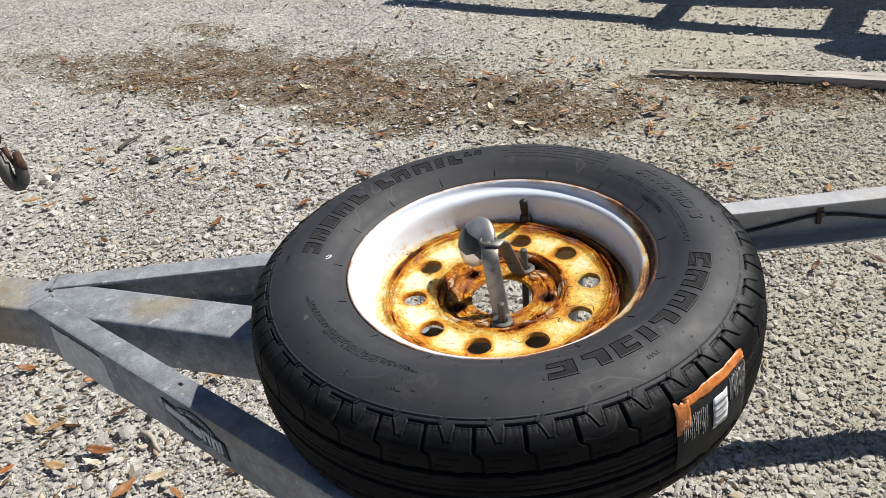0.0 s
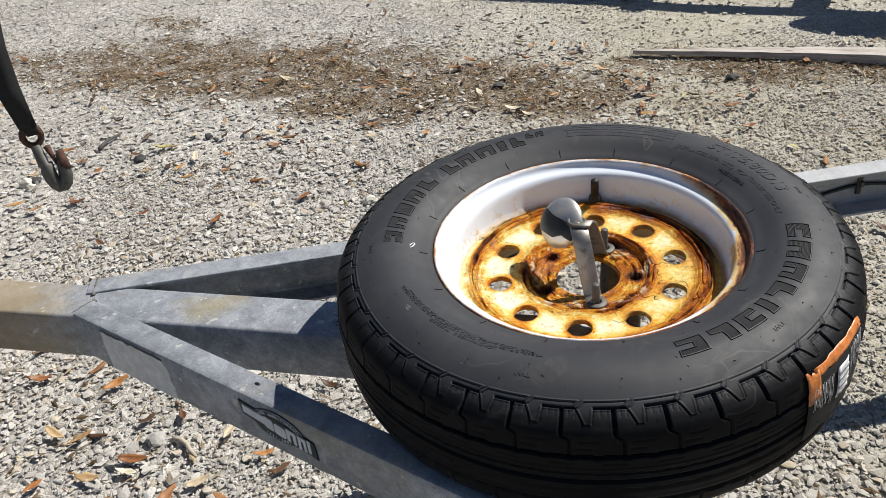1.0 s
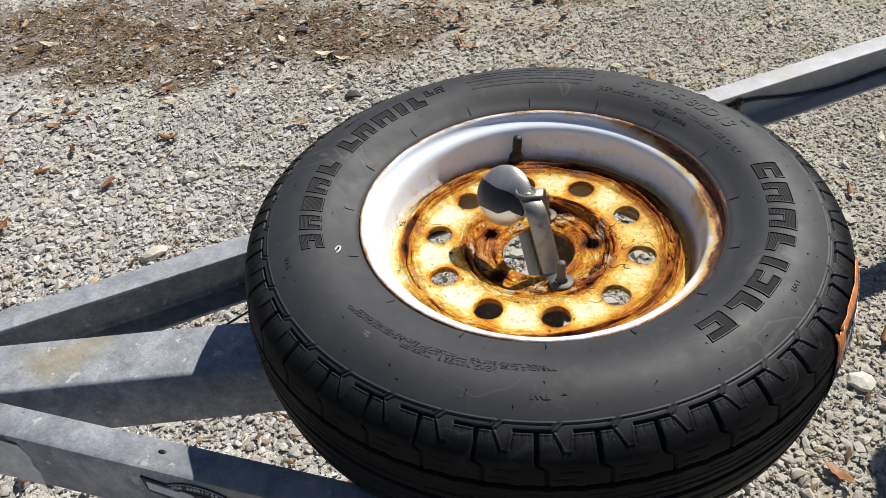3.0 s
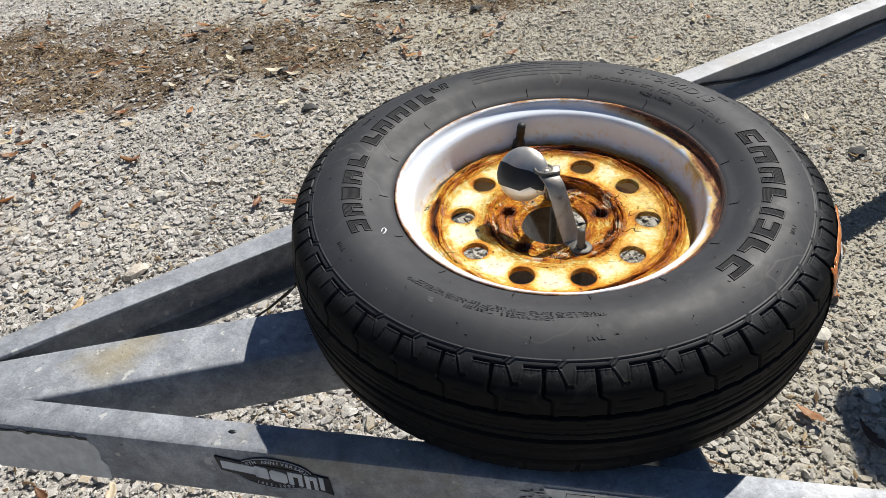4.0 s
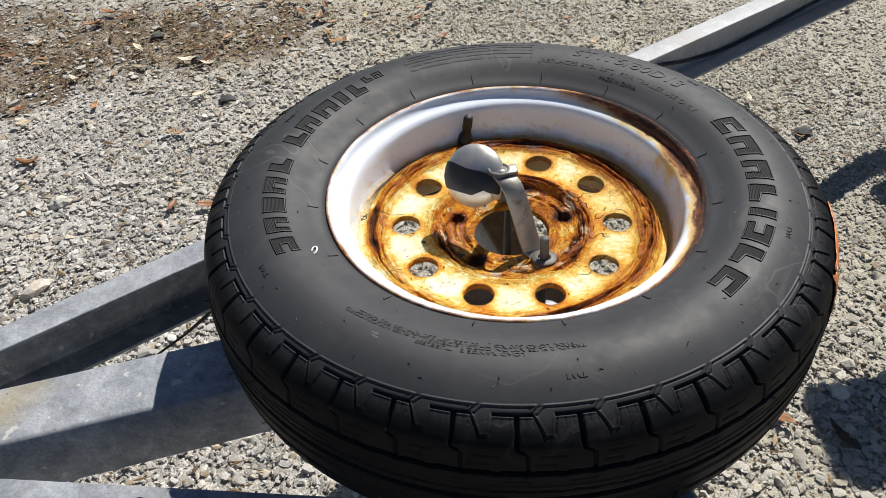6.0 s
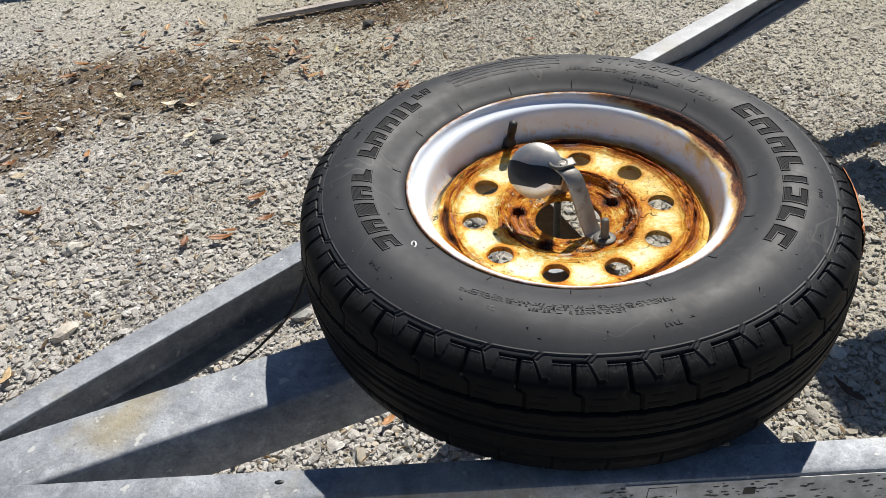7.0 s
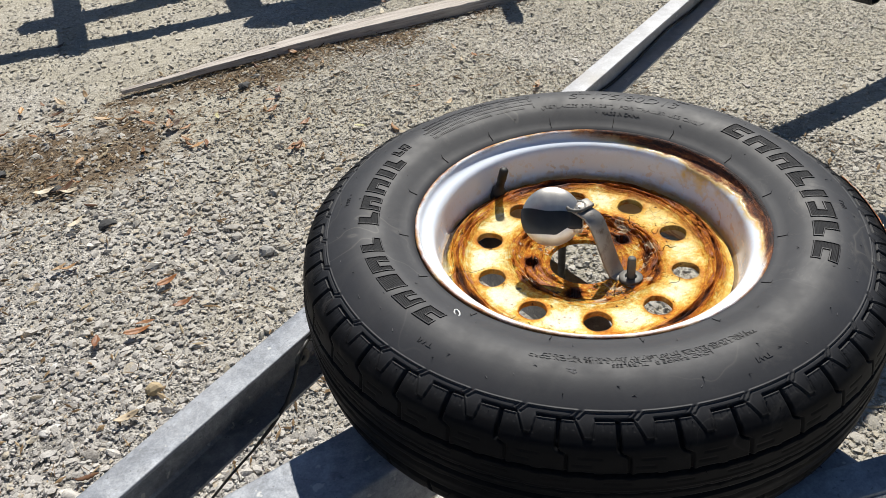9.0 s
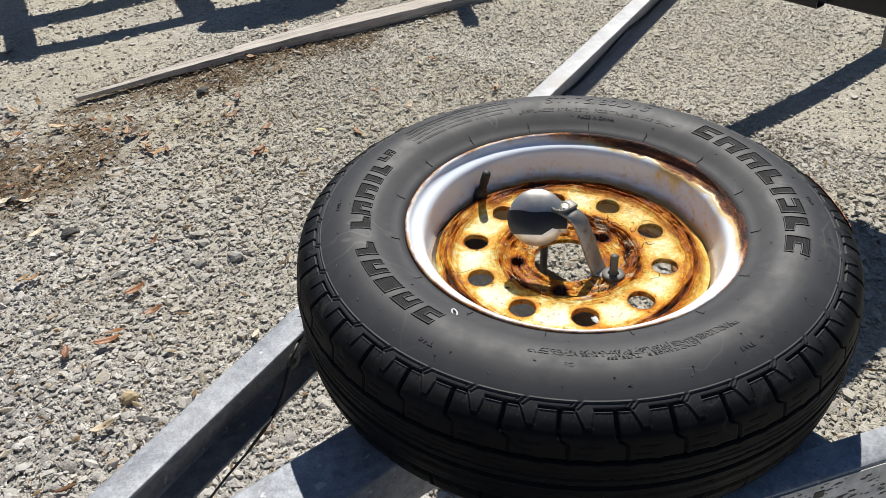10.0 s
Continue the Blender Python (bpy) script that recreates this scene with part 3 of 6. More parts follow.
def bevelled(bm, width, segments=2):
    edges = [e for e in bm.edges if len(e.link_faces) == 2 and e.calc_face_angle() > 0.6]
    bmesh.ops.bevel(bm, geom=edges, offset=width, segments=segments, affect="EDGES", profile=0.5)
    return bm


def box(cx, cy, cz, sx, sy, sz, bevel=0.0):
    bm = bmesh.new()
    bmesh.ops.create_cube(bm, size=1, matrix=Matrix.Translation((cx, cy, cz)) @ Matrix.Diagonal((sx, sy, sz, 1)))
    if bevel:
        bevelled(bm, bevel)
    return bm


def beam(p0, p1, width, height, top, radius=0.006):
    """A rectangular steel tube with rounded edges from p0 to p1 (plan, centre line), its top at that height."""
    a, b = Vector((*p0, 0)), Vector((*p1, 0))
    d = (b - a).normalized()
    s = Vector((-d.y, d.x, 0))
    ring = []
    for cx, cz, t0 in ((1, 1, 0), (-1, 1, 90), (-1, -1, 180), (1, -1, 270)):
        for k in range(4):
            t = radians(t0 + 30 * k)
            ring.append((cx * (width / 2 - radius) + radius * math.cos(t), cz * (height / 2 - radius) + radius * math.sin(t)))
    bm = bmesh.new()
    cuts = 24
    rows = []
    for i in range(cuts + 1):
        c = a.lerp(b, i / cuts)
        rows.append([bm.verts.new(c + s * u + Vector((0, 0, top - height / 2 + v))) for u, v in ring])
    n = len(ring)
    for r0, r1 in zip(rows, rows[1:]):
        for k in range(n):
            bm.faces.new((r0[k], r0[(k + 1) % n], r1[(k + 1) % n], r1[k]))
    # open ends with a wall 4 mm thick
    for row, sign in ((rows[0], 1), (rows[-1], -1)):
        inner = []
        c = sum((v.co for v in row), Vector()) / n
        for v in row:
            off = v.co - c
            inner.append(bm.verts.new(c + off * (1 - 0.004 / max(off.length, 0.01))))
        deep = [bm.verts.new(v.co + d * sign * 0.12) for v in inner]
        for k in range(n):
            l = (k + 1) % n
            bm.faces.new((row[k], inner[k], inner[l], row[l]))
            bm.faces.new((inner[k], deep[k], deep[l], inner[l]))
        bm.faces.new(deep)
    bmesh.ops.recalc_face_normals(bm, faces=bm.faces)
    return bm


def glyphs(text, size, depth, shear=0.0, bold=0.0):
    """Verts and faces of a line of text lying in x, y, with its depth in z; and its length."""
    cu = bpy.data.curves.new("text", "FONT")
    cu.body, cu.size, cu.extrude, cu.shear, cu.offset = text, size, depth / 2, shear, bold
    cu.resolution_u = 3
    ob = bpy.data.objects.new("text", cu)
    scene.collection.objects.link(ob)
    bpy.context.view_layer.update()
    me = bpy.data.meshes.new_from_object(ob.evaluated_get(bpy.context.evaluated_depsgraph_get()))
    v = [tuple(p.co) for p in me.vertices]
    f = [tuple(p.vertices) for p in me.polygons]
    bpy.data.objects.remove(ob)
    bpy.data.curves.remove(cu)
    bpy.data.meshes.remove(me)
    return v, f


# ---- ground ----
def lift(x, y):
    """The gentle unevenness of the yard, in metres."""
    return (0.005 * np.sin(2.3 * x + 0.7) * np.cos(1.9 * y + 0.3) + 0.003 * np.sin(6.1 * x - 3.2 * y) + 0.002 * np.sin(11.0 * y + 4.0 * x))


def ground_sheet():
    u = np.linspace(-1, 1, 161)
    ax = 0.5 + np.sinh(u * 6.2) / np.sinh(6.2) * 400
    ay = 1.4 + np.sinh(u * 6.2) / np.sinh(6.2) * 400
    gx, gy = np.meshgrid(ax, ay, indexing="ij")
    near = np.exp(-((gx - 0.5) ** 2 + (gy - 1.4) ** 2) / 60)
    gz = (lift(gx, gy) - 0.004) * near
    n = len(u)
    v = np.stack([gx, gy, gz], -1).reshape(-1, 3)
    i = np.arange(n - 1)
    a = (i[:, None] * n + i[None, :]).ravel()
    f = np.stack([a, a + n, a + n + 1, a + 1], -1)
    ob = part("ground", (v.tolist(), [], f.tolist()), SOIL)
    return tagged(ob, "pale grey crushed limestone yard with brown soil patches", "ground", kind="structure")


def quick_mesh(name, verts, tris, material, smooth=False):
    """A mesh from arrays: verts (n, 3), faces (m, k)."""
    me = bpy.data.meshes.new(name)
    k = tris.shape[1]
    me.vertices.add(len(verts))
    me.vertices.foreach_set("co", verts.astype(np.float32).ravel())
    me.loops.add(tris.size)
    me.loops.foreach_set("vertex_index", tris.astype(np.int32).ravel())
    me.polygons.add(len(tris))
    me.polygons.foreach_set("loop_start", np.arange(0, tris.size, k, dtype=np.int32))
    if not smooth:
        me.polygons.foreach_set("use_smooth", np.zeros(len(tris), dtype=bool))
    me.update(calc_edges=True)
    me.validate()
    me.materials.append(material)
    return me


def ico():
    bm = bmesh.new()
    bmesh.ops.create_icosphere(bm, subdivisions=1, radius=1)
    v = np.array([p.co for p in bm.verts])
    f = np.array([[p.index for p in q.verts] for q in bm.faces])
    bm.free()
    return v, f


ICO_V, ICO_F = ico()


def oct_stone():
    v = np.array([(1, 0, 0), (-1, 0, 0), (0, 1, 0), (0, -1, 0), (0, 0, 1), (0, 0, -1)], dtype=float)
    f = np.array([(0, 2, 4), (2, 1, 4), (1, 3, 4), (3, 0, 4), (2, 0, 5), (1, 2, 5), (3, 1, 5), (0, 3, 5)])
    return v, f


OCT_V, OCT_F = oct_stone()


def litter_zone(x, y):
    """0 to 1: how far a place lies in the brown patches."""
    def d(cx, cy, ax, ay, turn):
        c, s = math.cos(turn), math.sin(turn)
        return np.hypot(((x - cx) * c + (y - cy) * s) / ax, (-(x - cx) * s + (y - cy) * c) / ay)
    m = np.minimum(np.minimum(d(-0.75, 2.28, 1.15, 0.36, -0.36), d(0.14, 1.84, 0.66, 0.27, -0.38)), d(1.22, 1.70, 0.80, 0.17, -0.42))
    m = np.minimum(np.minimum(m, d(-1.12, 2.92, 0.24, 0.11, -0.5)), d(-0.32, 1.80, 0.34, 0.15, -0.4))
    m = m + 0.32 * np.sin(5.3 * x + 2.1 * y) * np.sin(4.1 * y - 2.7 * x + 1.0) + 0.22 * np.sin(13.0 * x + 1.7) * np.sin(11.0 * y + 5.0 * x)
    p = 0.5 + 0.5 * np.sin(9.0 * x + 4.0 * np.sin(3.1 * y)) * np.sin(12.0 * y + 3.0 * np.sin(4.3 * x + 1.0))
    return np.clip(1.35 - m, 0, 1) * (0.35 + 0.65 * p)


def stones(rng, count, area, lo, hi, power, keep, flat=0.62, grit=False):
    """Scattered angular stones in a plan area; keep(x, y) gives the chance that one stays."""
    x = rng.uniform(area[0], area[1], count)
    y = rng.uniform(area[2], area[3], count)
    ok = rng.random(count) < keep(x, y)
    x, y = x[ok], y[ok]
    n = len(x)
    size = lo * (hi / lo) ** (rng.random(n) ** power)
    form, tri = (OCT_V, OCT_F) if grit else (ICO_V, ICO_F)
    k = len(form)
    base = form[None] * (1 + rng.uniform(-0.28, 0.28, (n, k, 1))) + rng.uniform(-0.19, 0.19, (n, k, 3))
    base = base * np.stack([size * rng.uniform(0.9, 1.5, n), size * rng.uniform(0.65, 1.0, n), size * rng.uniform(flat - 0.2, flat + 0.2, n)], -1)[:, None]
    t = rng.normal(0, 0.28, n)
    ct, st = np.cos(t)[:, None], np.sin(t)[:, None]
    bx, by, bz = base[..., 0], base[..., 1], base[..., 2]
    bx, bz = ct * bx - st * bz, st * bx + ct * bz
    a = rng.uniform(0, 2 * np.pi, n)
    ca, sa = np.cos(a)[:, None], np.sin(a)[:, None]
    px, py = ca * bx - sa * by, sa * bx + ca * by
    z = lift(x, y) + size * flat * rng.uniform(-0.66, 0.22, n)
    v = np.stack([px + x[:, None], py + y[:, None], bz + z[:, None]], -1).reshape(-1, 3)
    f = (tri[None] + (np.arange(n) * k)[:, None, None]).reshape(-1, 3)
    return v, f


def join(sets):
    vs, fs, k = [], [], 0
    for v, f in sets:
        vs.append(v)
        fs.append(f + k)
        k += len(v)
    return np.concatenate(vs), np.concatenate(fs)


def gravel():
    rng = np.random.default_rng(7)
    coarse = lambda x, y: np.clip(1.15 - 1.25 * np.clip(x - 0.25, 0, 1.3) * np.clip(y + 0.6, 0.3, 1.0) - 0.55 * np.clip(y - 1.25, 0, 3), 0.16, 1) * (1 - 0.75 * litter_zone(x, y))
    fine = lambda x, y: (1 - 0.6 * litter_zone(x, y)) * (0.62 + 0.38 * np.sin(3.1 * x + 2.0 * np.sin(2.3 * y)) * np.sin(2.7 * y + 1.5 * np.sin(3.7 * x)))
    # patches where the fines lie bare between the stones
    bare = lambda x, y: np.clip(0.80 + 0.75 * np.sin(4.1 * x + 1.3 * np.sin(3.0 * y)) * np.sin(4.9 * y + 1.7 * np.sin(2.6 * x + 1.0)) + 0.25 * np.sin(11 * x + 2 * y) * np.sin(9 * y - 3 * x), 0.30, 1)
    near, far = (-1.15, 1.5, -0.6, 1.5), (-2.6, 3.2, -0.8, 4.2)
    beyond = lambda x, y: (x < -1.1) | (x > 1.45) | (y > 1.45)
    big = lambda x, y: np.clip(coarse(x, y), 0.30, 1)
    sets = [
        stones(rng, 28000, near, 0.0042, 0.0118, 1.7, lambda x, y: coarse(x, y) * bare(x, y), 0.46),
        stones(rng, 95000, near, 0.0022, 0.0056, 1.4, fine, 0.50, True),
        stones(rng, 34000, (0.30, 2.50, 0.10, 2.10), 0.0026, 0.0060, 1.3, lambda x, y: np.clip(1.1 * x - 0.35, 0.15, 0.95) * (1 - 0.85 * litter_zone(x, y)), 0.34, True),
        stones(rng, 1100, (-1.6, 1.3, -0.6, 2.2), 0.010, 0.017, 1.7, coarse, 0.48),
        stones(rng, 42000, far, 0.0048, 0.0125, 1.7, lambda x, y: big(x, y) * beyond(x, y), 0.38),
        stones(rng, 110000, far, 0.0032, 0.0066, 1.5, lambda x, y: fine(x, y) * beyond(x, y), 0.38, True),
    ]
    v, f = join(sets)
    me = quick_mesh("gravel", v, f, STONE)
    me.polygons.foreach_set("use_smooth", np.ones(len(f), dtype=bool))
    me.set_sharp_from_angle(angle=radians(36))
    ob = new("gravel", me)
    return tagged(ob, "loose angular pale grey limestone gravel over the yard", "gravel", kind="stuff")


def leaf_litter():
    """Bits of dry stalk and broken leaf in the brown patches."""
    rng = np.random.default_rng(11)
    n0 = 150000
    x, y = rng.uniform(-2.2, 2.1, n0), rng.uniform(1.0, 3.2, n0)
    ok = rng.random(n0) < 0.85 * litter_zone(x, y) ** 1.6
    # a few crumbs lie all over the near gravel
    x = np.concatenate([x[ok], rng.uniform(-1.1, 1.5, 5200)])
    y = np.concatenate([y[ok], rng.uniform(-0.5, 1.6, 5200)])
    n = len(x)
    ln = rng.uniform(0.003, 0.020, n)
    w = np.where(rng.random(n) < 0.7, rng.uniform(0.0005, 0.0014, n), rng.uniform(0.0014, 0.0050, n))
    a, p = rng.uniform(0, 2 * np.pi, n), rng.normal(0, 0.25, n)
    z = lift(x, y) + rng.uniform(0.001, 0.008, n)
    d = np.stack([np.cos(a) * np.cos(p), np.sin(a) * np.cos(p), np.sin(p)], -1) * ln[:, None]
    s = np.stack([-np.sin(a), np.cos(a), rng.normal(0, 0.3, n)], -1) * w[:, None]
    c = np.stack([x, y, z], -1)
    up = np.array([0, 0, 1.0]) * (w * 0.5)[:, None]
    v = np.stack([c - d, c - s, c + s, c + d, c + up, c - up], 1).reshape(-1, 3)
    tri = np.array([(0, 1, 4), (1, 3, 4), (3, 2, 4), (2, 0, 4), (1, 0, 5), (3, 1, 5), (2, 3, 5), (0, 2, 5)])
    f = (tri[None] + (np.arange(n) * 6)[:, None, None]).reshape(-1, 3)
    ob = new("leaf_litter", quick_mesh("leaf_litter", v, f, LITTER))
    return tagged(ob, "brown crumbled leaf litter and dry stalks on bare soil", "leaf litter", kind="stuff")


def leaf_mesh(seed, length, curl, fold):
    """A small dry oak leaf: a pointed oval blade with a stalk, folded along its rib and curled."""
    rng = random.Random(seed)
    bm = bmesh.new()
    n = 10
    rows = []
    for i in range(n + 1):
        t = i / n
        half = 0.21 * length * math.sin(math.pi * min(1, t * 0.94 + 0.04)) ** 0.8 * (1 - 0.25 * t) * (1 + rng.uniform(-0.08, 0.08))
        xx = (t - 0.5) * length
        zz = curl * length * ((2 * t - 1) ** 2) + rng.uniform(-0.01, 0.01) * length
        rows.append([bm.verts.new((xx, s * half, zz + fold * half * abs(s) + (0.0008 if s == 0 else 0))) for s in (-1, -0.5, 0, 0.5, 1)])
    for a, b in zip(rows, rows[1:]):
        for k in range(4):
            bm.faces.new((a[k], a[k + 1], b[k + 1], b[k]))
    bm.normal_update()
    # torn notches and a twist, so that no two blades keep the same outline
    for row in rows:
        bite = rng.choice((1, 1, 1, 0.8, 0.55))
        for v in row:
            v.co.y *= bite if (v.co.y > 0) == (seed % 2 == 0) else 1.0
            v.co.z += 0.9 * v.co.x * v.co.y * (8 if seed % 3 else -11) + 0.0015 * noise.noise(v.co * 120 + Vector((seed, 0, 0)))
    bmesh.ops.solidify(bm, geom=bm.faces[:], thickness=0.0006)
    st = tube([(-0.5 * length, 0, curl * length), (-0.6 * length, 0.004, curl * length * 1.2), (-0.68 * length, 0.002, curl * length)], 0.0006, 5)
    tmp = bpy.data.meshes.new("stalk")
    st.to_mesh(tmp)
    st.free()
    bm.from_mesh(tmp)
    bpy.data.meshes.remove(tmp)
    me = bpy.data.meshes.new("leaf")
    bm.to_mesh(me)
    bm.free()
    me.materials.append(LEAF)
    me.shade_smooth()
    return me


def leaves():
    rng = random.Random(5)
    kinds = [leaf_mesh(k, rng.uniform(0.036, 0.056), rng.uniform(0.02, 0.22), rng.choice((0.3, 0.6, 1.1, -0.5))) for k in range(9)]
    bright = [me.copy() for me in kinds]
    for me in bright:
        me.materials[0] = ORANGE_LEAF
    words = ["curled orange-brown dry oak leaf on the gravel", "flat tan dry oak leaf lying on the gravel", "folded dark brown dry oak leaf on the gravel"]

    def lay(x, y, k, turn, tilt=0.0, scale=1.0, blade=None):
        ob = new("fallen_leaf", bright[k] if blade else kinds[k])
        z = float(lift(x, y)) + 0.0085
        ob.matrix_basis = pose(x, y, z, rng.uniform(-14, 14) + tilt, rng.uniform(-10, 10), turn) @ Matrix.Scale(scale, 4)
        tagged(ob, "bright orange-brown dry oak leaf lying on the gravel" if blade else words[k % 3], "leaf", group="fallen leaves on the gravel")

    # leaves that stand out singly
    for x, y, k, turn, sc in ((-0.681, 1.662, 2, 20, 1.1), (-0.606, 1.632, 5, -10, 1.2), (-0.314, 1.638, 8, 30, 1.1), (-1.123, 1.311, 2, 15, 1.0), (-0.938, 1.60, 1, 10, 1.1), (0.454, -0.109, 4, 95, 1.15), (0.50, -0.188, 1, 80, 1.2), (0.205, 1.60, 2, 5, 1.2), (0.16, 1.63, 0, 170, 1.1),
                              (0.12, 1.42, 6, 20, 1.0), (1.0, 0.45, 3, 60, 1.0), (0.95, 1.66, 3, 40, 1.0)):
        lay(x, y, k, turn, scale=sc)
    # bright orange leaves strewn over the coarse gravel
    spots = ((-0.511, 0.275), (-0.824, 0.273), (-0.918, 0.393), (-0.998, 0.566), (-0.83, 0.518), (-0.923, 0.27), (-0.862, 1.458), (-0.832, 1.394), (-0.727, 1.516), (-0.92, 1.209),
             (-0.71, 1.133), (-0.481, 1.21), (-0.312, 1.347), (-1.235, 1.296), (-1.132, 1.319), (-1.112, 1.493), (-0.625, 1.341), (0.578, 1.49), (0.803, 1.322), (0.911, 1.544),
             (-0.298, 1.927), (-0.601, 2.066), (-0.506, 1.997), (0.111, 2.025), (-0.749, 0.301), (0.401, 2.145), (-0.113, 0.993), (-0.047, 0.949), (0.096, 1.04), (0.068, 0.951),
             (0.242, 1.153), (-0.123, 1.526), (-0.163, 1.879), (0.516, 1.89), (-0.052, 0.285), (-0.091, 0.287), (-0.543, 0.839),
             (-0.642, 1.605), (-0.577, 1.687), (-0.286, 1.633), (-1.302, 1.338), (0.694, 1.240), (0.676, 1.252), (0.506, 1.872), (1.119, 1.044), (1.161, 1.202), (0.555, 1.499))
    for x, y in spots:
        lay(x, y, rng.randrange(9), rng.uniform(-40, 60), scale=rng.uniform(0.70, 1.05), blade=ORANGE_LEAF)
    zones = (((-1.1, 0.7), (0.35, 1.6), 24), ((-1.9, 1.0), (1.5, 3.0), 64), ((-0.3, 0.6), (1.5, 2.1), 26), ((-1.2, -0.4), (1.35, 1.9), 18), ((0.7, 2.4), (0.3, 2.0), 28), ((-0.9, -0.35), (0.15, 0.9), 22), ((0.5, 1.9), (1.5, 1.95), 16), ((0.2, 0.8), (-0.4, 0.3), 6), ((-1.35, -0.35), (2.05, 2.55), 34), ((0.0, 0.65), (1.6, 2.0), 18))
    for (x0, x1), (y0, y1), n in zones:
        for _ in range(round(0.72 * n)):
            lay(rng.uniform(x0, x1), rng.uniform(y0, y1), rng.randrange(9), rng.uniform(0, 360), scale=rng.uniform(0.65, 1.15))


def rock(name, x, y, r, material, label, seed, squash=0.6, turn=0.0, stretch=1.25):
    bm = bmesh.new()
    bmesh.ops.create_icosphere(bm, subdivisions=2, radius=1)
    off = Vector((seed * 3.1, seed * 1.7, seed))
    for v in bm.verts:
        c = v.co.copy()
        k = 1 + 0.42 * noise.noise(c * 0.9 + off) + 0.30 * noise.noise(c * 2.2 + off)
        v.co = Vector((c.x * stretch, c.y, c.z * squash)) * r * k
    ob = sharp(part(name, bm, material), 14)
    ob.matrix_basis = pose(x, y, float(lift(x, y)) + 0.35 * r * squash, 0, 0, turn)
    return tagged(ob, label, "stone", group="single stones in the gravel")


def single_stones():
    grey = plain("grey_stone", (0.34, 0.33, 0.31), 0.9, 0, 0.3, 60, 0.002)
    pale = plain("pale_stone", (0.60, 0.57, 0.50), 0.9, 0, 0.2, 60, 0.002)
    rock("stone", 0.146, 1.828, 0.017, BAND, "small dark grey stone among fallen leaves", 1)
    rock("stone", 0.190, 1.625, 0.014, BAND, "half-buried dark grey stone beside a brown leaf", 2, 0.7)
    rock("stone", 0.894, 1.684, 0.018, BAND, "small black stone on fine gravel", 3, 0.8)
    rock("stone", 0.169, 1.365, 0.018, BAND, "dark grey stone in coarse gravel", 4)
    rock("stone", -0.129, 0.791, 0.014, plain("tan_stone", (0.42, 0.33, 0.20), 0.8, 0, 0.2, 60, 0.001), "smooth tan pebble in coarse gravel", 5, 0.8)
    rock("stone", -0.417, 0.891, 0.016, plain("sandy_stone", (0.56, 0.50, 0.43), 0.9, 0, 0.3, 70, 0.002), "long pale tan stone in coarse gravel", 9, 0.75, 25, 1.8)
    rock("stone", 1.194, 0.406, 0.020, BAND, "dark stone set in a small hollow", 7, 0.5)
    rock("stone", -1.325, 1.487, 0.016, pale, "whitish angular stone tipped up on the gravel", 31, 0.95, 20)
    rock("stone", -1.300, 1.462, 0.012, pale, "small whitish stone beside a larger one", 32, 0.9, 70)
    for x, y, r, seed in ((-1.002, 1.558, 0.015, 33), (-0.808, 1.668, 0.012, 34), (-0.780, 1.640, 0.008, 35), (-1.298, 1.500, 0.014, 36)):
        rock("stone", x, y, r, BAND, "blackish broken stone in the pale gravel", seed, 0.8, 50 * seed)
    for i, (x, y, r) in enumerate(((-0.60, -0.05, 0.020), (-0.28, 0.42, 0.022), (-0.72, 0.35, 0.017), (0.62, 0.02, 0.020), (0.36, -0.02, 0.019), (-0.05, 0.62, 0.017),
                                   (0.58, -0.13, 0.014), (-0.85, 0.62, 0.022), (0.30, 0.95, 0.016), (-0.30, 1.15, 0.019))):
        rock("stone", x, y, r, grey if i % 3 else pale, "angular grey limestone lump in the gravel" if i % 3 else "pale angular limestone lump in the gravel", 10 + i, 0.6, 37 * i)


def twigs():
    bark = plain("grey_bark", (0.085, 0.080, 0.074), 0.9, 0, 0.3, 200, 0.001)
    pale = plain("bleached_wood", (0.46, 0.40, 0.32), 0.9, 0, 0.2, 200, 0.001)
    for x, y, ln, turn, r, mat, label in ((-1.128, 1.716, 0.125, 74, 0.0060, bark, "dark bare twig lying on pale gravel"), (-0.66, 0.32, 0.07, -40, 0.006, pale, "short bleached stick end on the gravel"),
                                         (-0.40, 0.30, 0.11, -12, 0.004, pale, "thin pale stick lying under the tongue")):
        pts = [((t - 0.5) * ln, 0.006 * math.sin(5 * t), 0.004 * math.sin(3 * t)) for t in (0, 0.25, 0.5, 0.75, 1)]
        ob = part("twig", tube(pts, [r, r * 0.9, r * 0.85, r * 0.7, r * 0.5], 7), mat)
        ob.matrix_basis = pose(x, y, float(lift(x, y)) + r * 0.7, 0, 2, turn)
        tagged(ob, label, "twig")


